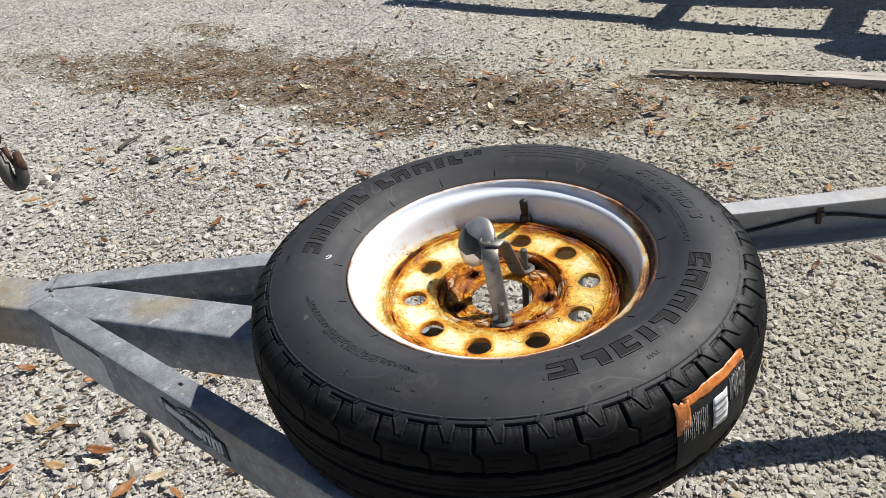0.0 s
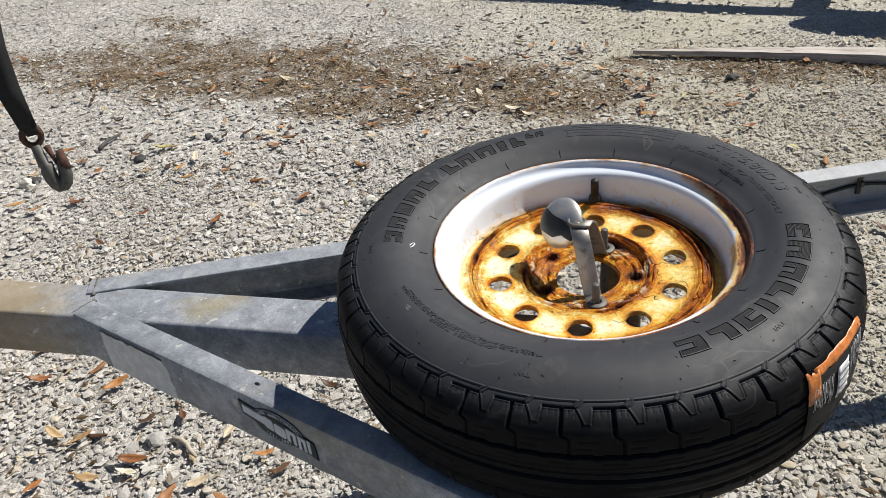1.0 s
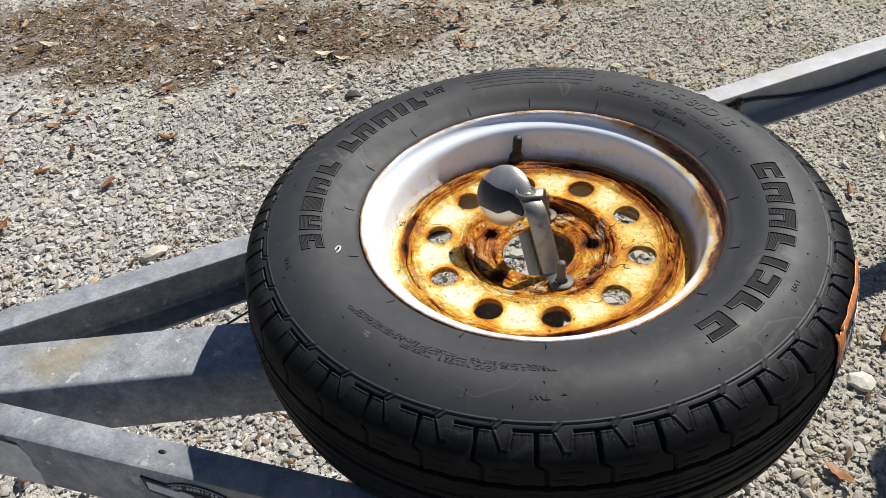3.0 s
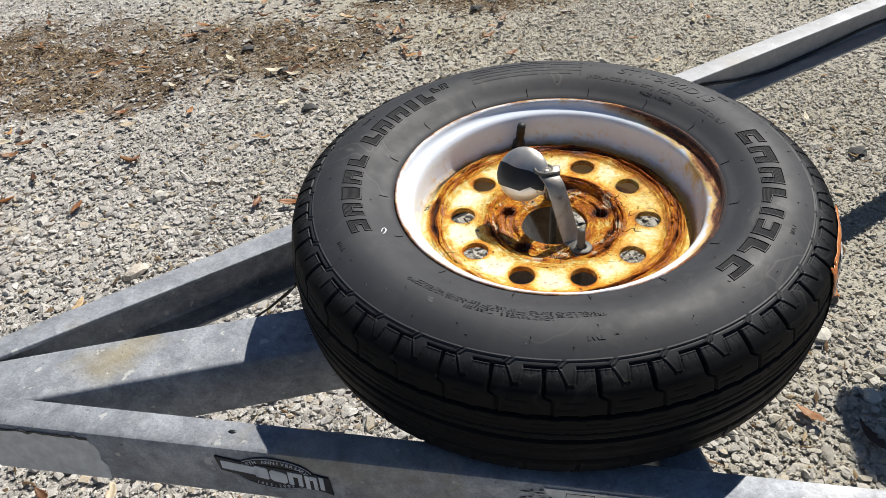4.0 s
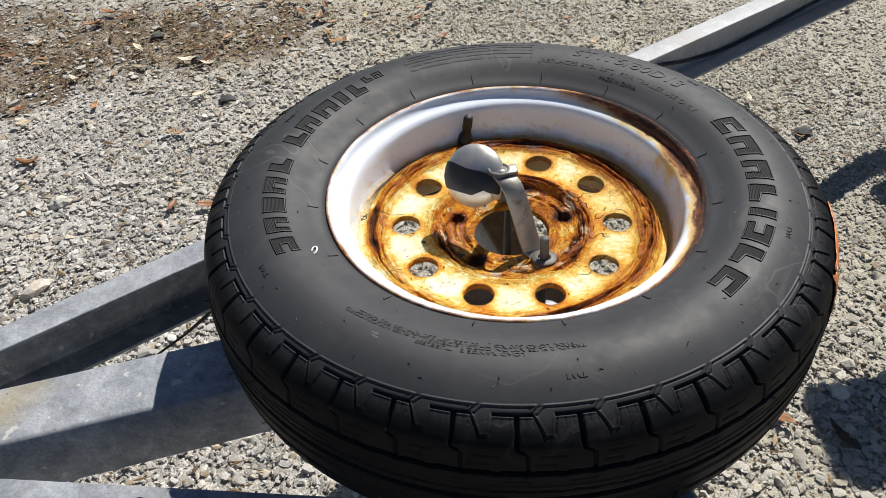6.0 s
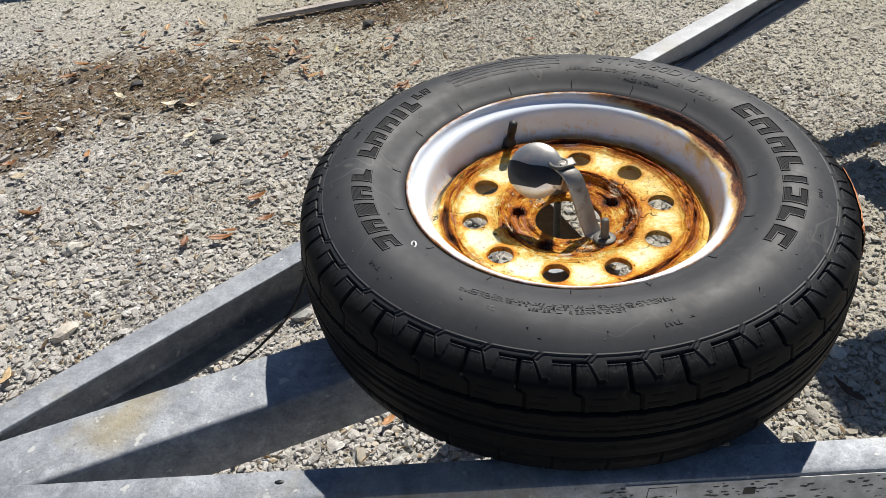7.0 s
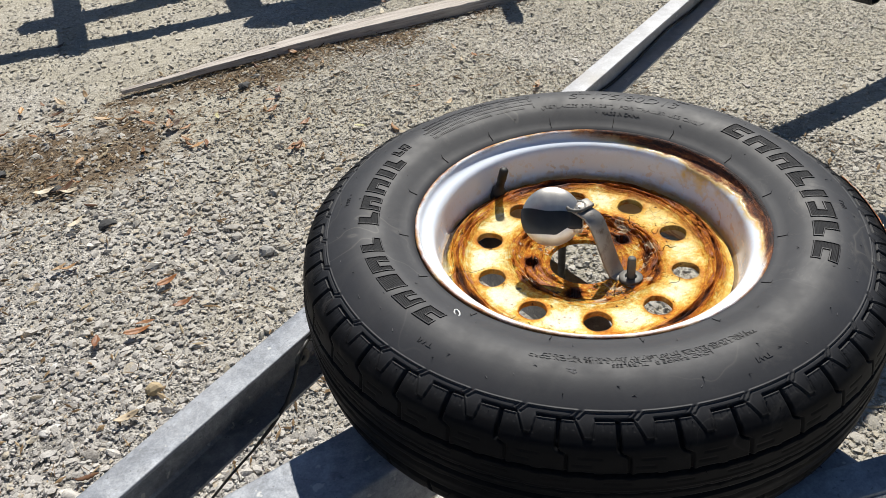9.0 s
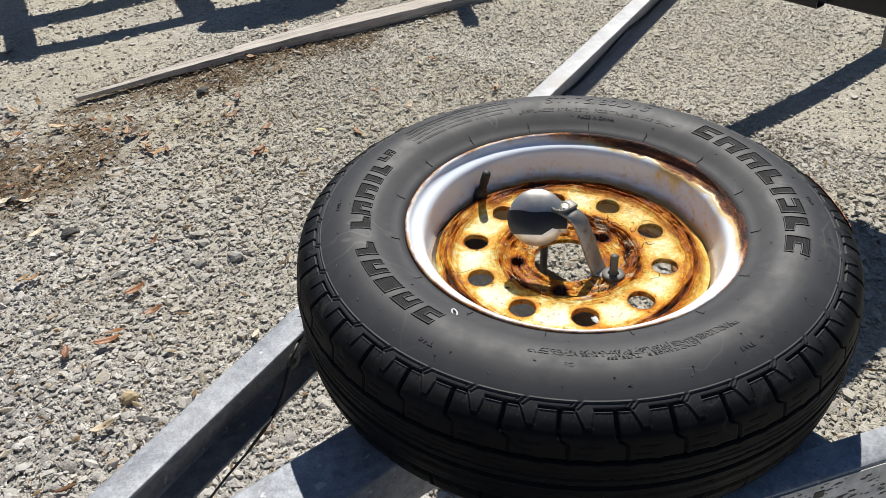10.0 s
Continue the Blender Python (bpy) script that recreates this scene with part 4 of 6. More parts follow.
def board():
    """A long weathered plank with a worn, tapered end."""
    p0, p1 = Vector((0.655, 1.992, 0)), Vector((2.75, 1.075, 0))
    ln = (p1 - p0).length
    bm = bmesh.new()
    n = 60
    rows = []
    for i in range(n + 1):
        t = i / n
        x = t * ln
        half = 0.041 * min(1.0, 0.16 + 2.1 * t) + 0.003 * noise.noise(Vector((x * 6, 0.3, 0))) + 0.004 * math.sin(2.2 * x)
        th = 0.034 * min(1.0, 0.30 + 1.8 * t) + 0.002 * noise.noise(Vector((x * 9, 4, 0)))
        bend = 0.022 * math.sin(2.6 * x)
        row = []
        for u, z in ((-1, 0), (-1, th * 0.86), (-0.93, th), (-0.4, th + 0.001), (0.1, th - 0.0015), (0.5, th), (0.93, th), (1, th * 0.86), (1, 0)):
            row.append(bm.verts.new((x, bend + u * half, z + 0.0015 * noise.noise(Vector((x * 20, u * 3, 1))))))
        rows.append(row)
    for a, b in zip(rows, rows[1:]):
        for k in range(len(a) - 1):
            bm.faces.new((a[k], a[k + 1], b[k + 1], b[k]))
        bm.faces.new((a[-1], a[0], b[0], b[-1]))
    bm.faces.new(rows[0])
    bm.faces.new(rows[-1][::-1])
    bmesh.ops.recalc_face_normals(bm, faces=bm.faces)
    plank = new("wooden_plank")
    sharp(part("board", bm, WOOD, plank), 40)
    hole = lathe([(0.0, 0.0), (0.004, 0.0), (0.0075, 0.001), (0.0088, 0.0006)], 14)
    k = part("knot_hole", hole, plain("dark_knot", (0.03, 0.024, 0.018), 0.9), plank, "dark knot hole")
    k.matrix_basis = Matrix.Translation((0.52, 0.022, 0.0338)) @ Matrix.Diagonal((1.7, 0.8, 1, 1))
    plank.matrix_basis = Matrix.Translation(p0 + Vector((0, 0, 0.003))) @ Matrix.Rotation(math.atan2(p1.y - p0.y, p1.x - p0.x), 4, "Z")
    return tagged(plank, "long weathered grey wooden plank lying on the gravel", "plank")


# ---- trailer ----
TOP = 0.430
AXIS = radians(-17.2)
AU = Vector((math.cos(AXIS), math.sin(AXIS), 0))
AS = Vector((-AU.y, AU.x, 0))


def channel(p0, p1, width, height, top, open_to, wall=0.0045):
    """A pressed steel channel from p0 to p1 (plan, centre line), its open side towards open_to."""
    a, b = Vector((*p0, 0)), Vector((*p1, 0))
    d = (b - a).normalized()
    s = Vector((-d.y, d.x, 0))
    if s.dot(Vector(open_to)) < 0:
        s = -s
    w, h = width / 2, height / 2
    ring = [(w, h - 0.0008), (w - 0.0008, h), (-w + 0.006, h), (-w + 0.002, h - 0.002), (-w, h - 0.006), (-w, -h + 0.006), (-w + 0.002, -h + 0.002), (-w + 0.006, -h), (w - 0.0008, -h), (w, -h + 0.0008),
            (w, -h + wall), (-w + wall + 0.003, -h + wall), (-w + wall, -h + wall + 0.003), (-w + wall, h - wall - 0.003), (-w + wall + 0.003, h - wall), (w, h - wall)]
    bm = bmesh.new()
    cuts, n = 24, len(ring)
    rows = [[bm.verts.new(a.lerp(b, i / cuts) + s * u + Vector((0, 0, top - h + v))) for u, v in ring] for i in range(cuts + 1)]
    for r0, r1 in zip(rows, rows[1:]):
        for k in range(n):
            bm.faces.new((r0[k], r0[(k + 1) % n], r1[(k + 1) % n], r1[k]))
    bm.faces.new(rows[0])
    bm.faces.new(rows[-1][::-1])
    bmesh.ops.recalc_face_normals(bm, faces=bm.faces)
    return bm


def on_face(ob, origin, along, out):
    """Places a flat piece drawn in x (along) and y (up) on an upright face, z outwards."""
    a = Vector(along).normalized()
    o = Vector(out).normalized()
    u = o.cross(a)
    m = Matrix((a, u, o)).transposed().to_4x4()
    ob.matrix_basis = Matrix.Translation(origin) @ m
    return ob


def flat(points, thick=0.0012):
    """A thin plate of that outline in x, y with its back at z = 0."""
    bm = bmesh.new()
    f = bm.faces.new([bm.verts.new((x, y, thick)) for x, y in points])
    ext = bmesh.ops.extrude_face_region(bm, geom=[f])
    for v in ext["geom"]:
        if isinstance(v, bmesh.types.BMVert):
            v.co.z = 0
    bmesh.ops.recalc_face_normals(bm, faces=bm.faces)
    return bm


def arc_text(text, size, radius_x, radius_y, mid, spread, z, tops_out=True, depth=0.0006):
    """Letters set along an ellipse; angles in degrees."""
    verts, faces = [], []
    n = len(text)
    for i, ch in enumerate(text):
        if ch == " ":
            continue
        a = mid + spread * (0.5 - i / (n - 1)) * (1 if tops_out else -1)
        v, f = glyphs(ch, size, depth)
        w = max(p[0] for p in v) - min(p[0] for p in v)
        x0 = min(p[0] for p in v) + w / 2
        ar = radians(a)
        px, py = radius_x * math.cos(ar), radius_y * math.sin(ar)
        tang = math.atan2(math.sin(ar) / radius_y, math.cos(ar) / radius_x)
        turn = tang - math.pi / 2 if tops_out else tang + math.pi / 2
        c, s = math.cos(turn), math.sin(turn)
        k = len(verts)
        verts += [(px + c * (q[0] - x0) - s * q[1], py + s * (q[0] - x0) + c * q[1], z + q[2]) for q in v]
        faces += [tuple(j + k for j in g) for g in f]
    return verts, [], faces


NEAR_DIR = Vector((0.7793, -0.6266, 0)).normalized()
NEAR0 = Vector((-0.6793, 0.1888, 0))
NEAR_OUT = Vector((NEAR_DIR.y, -NEAR_DIR.x, 0))
FAR0, FAR1 = Vector((-0.683, 0.242, 0)), Vector((1.50, 0.382, 0))
FAR_DIR = (FAR1 - FAR0).normalized()
FAR_IN = Vector((FAR_DIR.y, -FAR_DIR.x, 0))


def decal(trailer):
    """The maker's oval anniversary label on the side of the beam."""
    base = NEAR0 + Vector((0, 0, TOP - 0.0270)) + NEAR_DIR * 0.388 + NEAR_OUT * 0.0180
    ell = [(0.043 * math.cos(a), 0.0245 * math.sin(a)) for a in (2 * math.pi * k / 48 for k in range(48))]
    oval = on_face(part("decal", flat(ell), DECAL_BLACK, trailer, "black oval maker's label with grey lettering", smooth=False), base + NEAR_OUT * 0.0003, NEAR_DIR, NEAR_OUT)
    rim = [(0.0415 * math.cos(a), 0.0230 * math.sin(a)) for a in (2 * math.pi * k / 48 for k in range(48))]
    part("outline", tube([(x, y, 0.0014) for x, y in rim + rim[:1]], 0.00035, 5, False), DECAL_GREY, oval)
    part("banner", flat([(-0.0610, 0.0195), (-0.0575, -0.0020), (-0.040, -0.0060), (0.0500, -0.0200), (0.0600, -0.0240), (0.0575, 0.0030), (0.030, 0.0090), (-0.030, 0.0140)], 0.0019), DECAL_BLACK, oval, smooth=False)
    # the emblem as bold plain slanted shapes
    slope = lambda x: -0.150 * x
    for x0, x1, lo, hi, cut in ((-0.055, -0.016, -0.0060, 0.0062, 0.0), (-0.020, -0.006, -0.0095, 0.0085, 0.0015), (-0.0045, 0.0135, -0.0105, 0.0070, 0.0030), (0.0150, 0.0200, -0.0100, 0.0098, 0.0),
                                (0.0205, 0.0300, 0.0035, 0.0098, 0.0), (0.0250, 0.0295, -0.0100, 0.0034, 0.0), (0.0325, 0.0370, -0.0115, 0.0095, 0.0), (0.0375, 0.0450, 0.0035, 0.0095, 0.0), (0.0410, 0.0450, -0.0110, 0.0034, 0.0),
                                (0.0475, 0.0520, -0.0090, 0.0110, 0.0)):
        pts = [(x0 + cut, slope(x0) + lo), (x1 - cut, slope(x1) + lo), (x1, slope(x1) + lo + cut), (x1, slope(x1) + hi - cut), (x1 - cut, slope(x1) + hi), (x0 + cut, slope(x0) + hi), (x0, slope(x0) + hi - cut), (x0, slope(x0) + lo + cut)]
        if cut == 0.0:
            pts = [pts[0], pts[1], pts[4], pts[5]]
        part("emblem_block", flat(pts, 0.0025), DECAL_GREY, oval, smooth=False)
    part("upper_words", arc_text("50TH ANNIVERSARY", 0.0066, 0.034, 0.0165, 84, 128, 0.0017), DECAL_GREY, oval, smooth=False)
    part("lower_words", arc_text("1953-2003", 0.0062, 0.037, 0.0205, 268, 62, 0.0017, False), DECAL_GREY, oval, smooth=False)


def trailer():
    t = tagged(new("boat_trailer"), "galvanised steel trailer tongue with welded side beams", "trailer")
    tip = -AU * 1.75
    part("tongue", beam((tip.x, tip.y - 0.002), (0.030 * AU.x, 0.030 * AU.y - 0.002), 0.076, 0.076, TOP), GALV, t)
    n0 = NEAR0.copy()
    n1 = n0 + NEAR_DIR * 1.95
    sharp(part("side_beam", channel(n0.xy, n1.xy, 0.036, 0.077, TOP + 0.003, -NEAR_OUT), GALV, t))
    sharp(part("side_beam", channel(FAR0.xy, FAR1.xy, 0.040, 0.077, TOP + 0.003, FAR_IN), GALV, t))
    for start in (n1, FAR1):
        sharp(part("side_rail", channel((start - AU * 0.02).xy, (start + AU * 2.6).xy, 0.040, 0.077, TOP + 0.002, -AS if start is FAR1 else AS), GALV, t))
    # cross member under the spare wheel, and welds where the beams meet the tongue
    c = AU * 0.042
    part("cross_member", beam((c - AS * 0.325).xy, (c + AS * 0.300).xy, 0.050, 0.066, TOP - 0.002), GALV, t)
    rng = random.Random(3)
    for a, d in ((Vector((-0.675, 0.262, TOP + 0.001)), FAR_IN * 0.045), (Vector((-0.698, 0.178, TOP - 0.004)), Vector((0.034, 0.026, 0.006)))):
        pts = [a + d * (i / 8) + Vector((0, 0, rng.uniform(-0.0008, 0.0008))) for i in range(9)]
        part("weld", tube(pts, [0.0028 + rng.uniform(-0.0006, 0.0008) for _ in pts], 6), plain("dark_weld", (0.16, 0.15, 0.14), 0.7, 0.4, 0.3, 200, 0.001), t, "dark weld bead")
    decal(t)
    # residue of an older label on the beam's side
    pts = [(-0.084, 0.027), (-0.060, 0.030), (-0.030, 0.0285), (-0.012, 0.031), (0.020, 0.029), (0.041, 0.0265), (0.047, 0.018), (0.050, 0.008), (0.047, -0.004), (0.053, -0.014), (0.050, -0.036), (-0.084, -0.036), (-0.087, 0.0)]
    on_face(part("label_residue", flat(pts, 0.0008), TAN_PATCH, t, "torn pale grey label residue", smooth=False), n0 + NEAR_DIR * 0.145 + NEAR_OUT * 0.0181 + Vector((0, 0, TOP - 0.034)), NEAR_DIR, NEAR_OUT)
    # torn dark edge over the residue
    rng = random.Random(8)
    edge = [(-0.086 + 0.0085 * k, 0.031 + rng.uniform(-0.001, 0.002)) for k in range(16)]
    low = [(x, y - rng.uniform(0.0012, 0.0042)) for x, y in edge]
    on_face(part("torn_edge", flat(edge + low[::-1], 0.0010), BLACK_PAINT, t, "dark torn label edge", smooth=False), n0 + NEAR_DIR * 0.145 + NEAR_OUT * 0.0184 + Vector((0, 0, TOP - 0.034)), NEAR_DIR, NEAR_OUT)
    # marks farther down the same side: a square tag, the outline of a lost label and peeled flecks
    on_face(part("tag", flat([(-0.0056, -0.0048), (0.0056, -0.0044), (0.0053, 0.0048), (-0.0054, 0.0044)], 0.0014), BLACK_PAINT, t, "small black square tag", smooth=False),
            n0 + NEAR_DIR * 0.776 + NEAR_OUT * 0.0181 + Vector((0, 0, TOP - 0.017)), NEAR_DIR, NEAR_OUT)
    frame_bars = tube([(-0.014, -0.008, 0), (-0.013, 0.008, 0), (0.013, 0.0085, 0), (0.0135, -0.004, 0)], 0.0008, 5)
    on_face(part("label_outline", frame_bars, BLACK_PAINT, t, "dark outline of a lost label"), n0 + NEAR_DIR * 0.695 + NEAR_OUT * 0.0182 + Vector((0, 0, TOP - 0.014)), NEAR_DIR, NEAR_OUT)
    # what is left of a long pale label along the rest of the side, and its dark flecks
    rng = random.Random(8)
    rag = [(0.672, -0.039), (0.650, -0.022), (0.664, -0.010), (0.655, 0.004), (0.668, 0.018), (0.660, 0.0325), (1.40, 0.0325), (1.40, -0.039)]
    on_face(part("torn_label", flat(rag[::-1], 0.0006), PALE_LABEL, t, "pale weathered remains of a long label", smooth=False), n0 + NEAR_OUT * 0.0181 + Vector((0, 0, TOP - 0.034)), NEAR_DIR, NEAR_OUT)
    flecks = bmesh.new()
    for k in range(520):
        cx, cy = rng.uniform(-0.10, 0.62), rng.uniform(-0.036, 0.031)
        size = rng.uniform(0.0006, 0.0026) * (1.5 if k % 7 == 0 else 1.0)
        ring = [flecks.verts.new((cx + size * rng.uniform(0.8, 2.6) * math.cos(q), cy + size * rng.uniform(0.3, 0.9) * math.sin(q), 0.0008)) for q in (0.2, 1.1, 2.0, 3.0, 4.1, 5.2)]
        flecks.faces.new(ring)
    flecks.normal_update()
    bmesh.ops.solidify(flecks, geom=flecks.faces[:], thickness=0.0002)
    tagged(on_face(part("peeled_flecks", flecks, FLECK, t, "dark flecks of peeled label", smooth=False), n0 + NEAR_DIR * 0.74 + NEAR_OUT * 0.0181 + Vector((0, 0, TOP - 0.034)), NEAR_DIR, NEAR_OUT), kind="stuff")
    # lighting cable along the far beam and the clip that holds it
    inner = lambda x, z, off=0.010: FAR0 + FAR_DIR * (x - FAR0.x) + FAR_IN * off + Vector((0, 0, z))
    course = ((0.20, 0.366), (0.32, 0.368), (0.42, 0.377), (0.475, 0.385), (0.535, 0.397), (0.60, 0.386), (0.65, 0.373), (0.76, 0.362), (0.90, 0.366), (1.05, 0.374), (1.20, 0.364), (1.42, 0.368))
    xs = [0.20 + 0.02 * i for i in range(61)]
    zs = np.interp(xs, [c[0] for c in course], [c[1] for c in course])
    for _ in range(2):
        zs[1:-1] = 0.25 * zs[:-2] + 0.5 * zs[1:-1] + 0.25 * zs[2:]
    part("cable", tube([inner(x, z, -0.0120) for x, z in zip(xs, zs)], 0.0028, 8), CABLE, t, "thin black lighting cable")
    clip = part("cable_clip", bevelled(box(0, 0, 0, 0.0085, 0.040, 0.0045), 0.001), plain("grimy_clip", (0.07, 0.062, 0.05), 0.7, 0.3, 0.5, 150, 0.0008), t, "grimy steel cable clip")
    on_face(clip, inner(0.535, 0.399, -0.0085), FAR_DIR, FAR_IN)
    part("clip_tab", bevelled(box(0.002, 0.0, 0.004, 0.006, 0.010, 0.006), 0.001), HOOK_STEEL, clip)
    # loose wire hanging from the far beam beside the spare
    w0 = inner(-0.205, TOP - 0.006, 0.0205)
    pts = [inner(-0.150, TOP - 0.012, 0.006), inner(-0.178, TOP - 0.008, 0.016), inner(-0.195, TOP - 0.004, 0.0235), w0 + FAR_IN * 0.006, inner(-0.214, TOP - 0.020, 0.0255), inner(-0.224, TOP - 0.040, 0.0245),
           inner(-0.240, TOP - 0.062, 0.0220), inner(-0.262, TOP - 0.083, 0.0150), inner(-0.290, TOP - 0.103, 0.0060), inner(-0.318, TOP - 0.120, -0.0040), inner(-0.345, TOP - 0.140, -0.0140)]
    part("loose_wire", tube(pts, [0.0024] * 8 + [0.0016] * 3, 8), CABLE, t, "loose dark wire end")
    ear = part("wire_clip", lathe([(0.0030, 0.0), (0.0105, 0.0), (0.0112, 0.0015), (0.0105, 0.0030), (0.0030, 0.0030)], 20, True), HOOK_STEEL, t, "round grey wire clip")
    on_face(ear, w0 + FAR_IN * 0.0035 - Vector((0, 0, 0.010)), FAR_DIR, FAR_IN)
    # black cross bar with its slotted bracket, farther back
    part("cross_bar", beam((AU * 1.335 - AS * 0.72).xy, (AU * 1.335 + AS * 0.75).xy, 0.10, 0.062, 0.462, 0.010), BLACK_PAINT, t, "black cross bar")
    part("bar_stop", beam((AU * 1.265 + AS * 0.406).xy, (AU * 1.265 + AS * 0.56).xy, 0.040, 0.050, 0.448, 0.008), BLACK_PAINT, t, "black stop block")
    br = bmesh.new()
    outer = [(-0.034, -0.055), (0.034, -0.055), (0.030, 0.06), (-0.030, 0.06)]
    slot = [(0.006 * math.cos(a), -0.040 + 0.006 * math.sin(a)) if a < 0 else (0.006 * math.cos(a), 0.000 + 0.006 * math.sin(a)) for a in (-2.6, -1.57, -0.5, 0.5, 1.57, 2.6)]
    vo = [br.verts.new((x, y, 0.0)) for x, y in outer]
    vi = [br.verts.new((x, y, 0.0)) for x, y in slot]
    br.faces.new((vo[0], vo[1], vi[2], vi[1], vi[0]))
    br.faces.new((vo[1], vo[2], vi[3], vi[2]))
    br.faces.new((vo[2], vo[3], vi[5], vi[4], vi[3]))
    br.faces.new((vo[3], vo[0], vi[0], vi[5]))
    bmesh.ops.recalc_face_normals(br, faces=br.faces)
    bmesh.ops.solidify(br, geom=br.faces[:], thickness=0.005)
    on_face(part("slotted_bracket", br, plain("grey_bracket", (0.20, 0.20, 0.20), 0.5, 0.6), t, "grey slotted steel bracket", smooth=False), AU * 1.276 + AS * 0.225 + Vector((0, 0, 0.400)), AS, -AU)
    # added unseen post and plate cast a ground shadow; jack leg carries the tongue
    off = SUN * (0.80 / SUN.z)
    foot = AU * 1.335 + AS * (0.480)
    part("winch_post", beam((foot - AU * 0.03).xy, (foot + AU * 0.03).xy, 0.05, 0.316, 0.775), BLACK_PAINT, t, "unseen black post under the shadow plate")
    # outline of the shadow, moved up along the sun's direction
    bs = bmesh.new()
    f = bs.faces.new([bs.verts.new(AU * u + AS * s + Vector((off.x, off.y, 0.77))) for u, s in ((0.535, 0.070), (0.60, 0.054), (1.30, 0.045), (1.30, -0.080), (0.53, -0.108), (0.495, -0.075))])
    for q in bmesh.ops.extrude_face_region(bs, geom=[f])["geom"]:
        if isinstance(q, bmesh.types.BMVert):
            q.co.z = 0.83
    bmesh.ops.recalc_face_normals(bs, faces=bs.faces)
    part("bow_stop", bevelled(bs, 0.012), BLACK_PAINT, t, "unseen black plate casting a ground shadow")
    j = -AU * 1.62
    part("jack_leg", tube([(j.x, j.y, 0.0), (j.x, j.y, TOP - 0.07)], 0.028, 16), GALV, t)
    part("jack_foot", lathe([(0.0, 0.0), (0.075, 0.0), (0.075, 0.006), (0.03, 0.012), (0.0, 0.012)], 24), GALV, t).matrix_basis = Matrix.Translation((j.x, j.y, float(lift(j.x, j.y)) - 0.002))
    # a dark bolt head on the near beam
    for dx, dy in ((0.340, 0.0045),):
        p = n0 + NEAR_DIR * dx - NEAR_OUT * dy
        part("bolt_head", lathe([(0.0, 0.0010), (0.0030, 0.0009), (0.0042, 0.0005), (0.0046, 0.0)], 12), BLACK_PAINT, t, "dark flattened rivet").matrix_basis = Matrix.Translation((p.x, p.y, TOP + 0.003)) @ Matrix.Rotation(-0.69, 4, "Z") @ Matrix.Diagonal((1.0, 0.55, 1, 1))
    return t


# ---- spare wheel ----
WHEEL = Vector((0, 0, 0.529))
WHEEL_TURN = Matrix.Rotation(math.atan(0.022), 4, "X") @ Matrix.Rotation(-math.atan(0.040), 4, "Y")
PITCHES = 38
PHASE = radians(2.69)
SIDE = [(0.1765, 0.0405), (0.1792, 0.0476), (0.1830, 0.0510), (0.1920, 0.0545), (0.2000, 0.0590), (0.2100, 0.0640), (0.2220, 0.0672), (0.2340, 0.0680), (0.2450, 0.0665), (0.2550, 0.0632),
        (0.2640, 0.0588), (0.2720, 0.0542), (0.2800, 0.0500), (0.2865, 0.0460), (0.2910, 0.0425), (0.2938, 0.0385), (0.2958, 0.0330), (0.2974, 0.0260)]
MID = -0.0165


def casing():
    """The smooth section of the tyre, bead to bead: key points, their course and the rounded points."""
    key = np.array(SIDE + [(0.2994, 0.0140), (0.3005, -0.0020), (0.3008, MID)])
    mirror = key[::-1][1:].copy()
    mirror[:, 1] = 2 * MID - mirror[:, 1]
    key = np.concatenate([key, mirror])
    s = np.r_[0, np.cumsum(np.hypot(*np.diff(key, axis=0).T))]
    fine = np.linspace(0, s[-1], 1200)
    prof = np.stack([np.interp(fine, s, key[:, 0]), np.interp(fine, s, key[:, 1])], -1)
    for _ in range(40):
        prof[1:-1] = 0.25 * prof[:-2] + 0.5 * prof[1:-1] + 0.25 * prof[2:]
    return key, s, fine, prof


CASING = casing()
UPPER = CASING[3][CASING[3][:, 1] > 0.027]


def side_z(r):
    """Height of the upper sidewall at radius r, in the wheel's own frame."""
    return float(np.interp(r, UPPER[:, 0], UPPER[:, 1]))


def smoothstep(a, b, x):
    t = np.clip((x - a) / (b - a), 0, 1)
    return t * t * (3 - 2 * t)


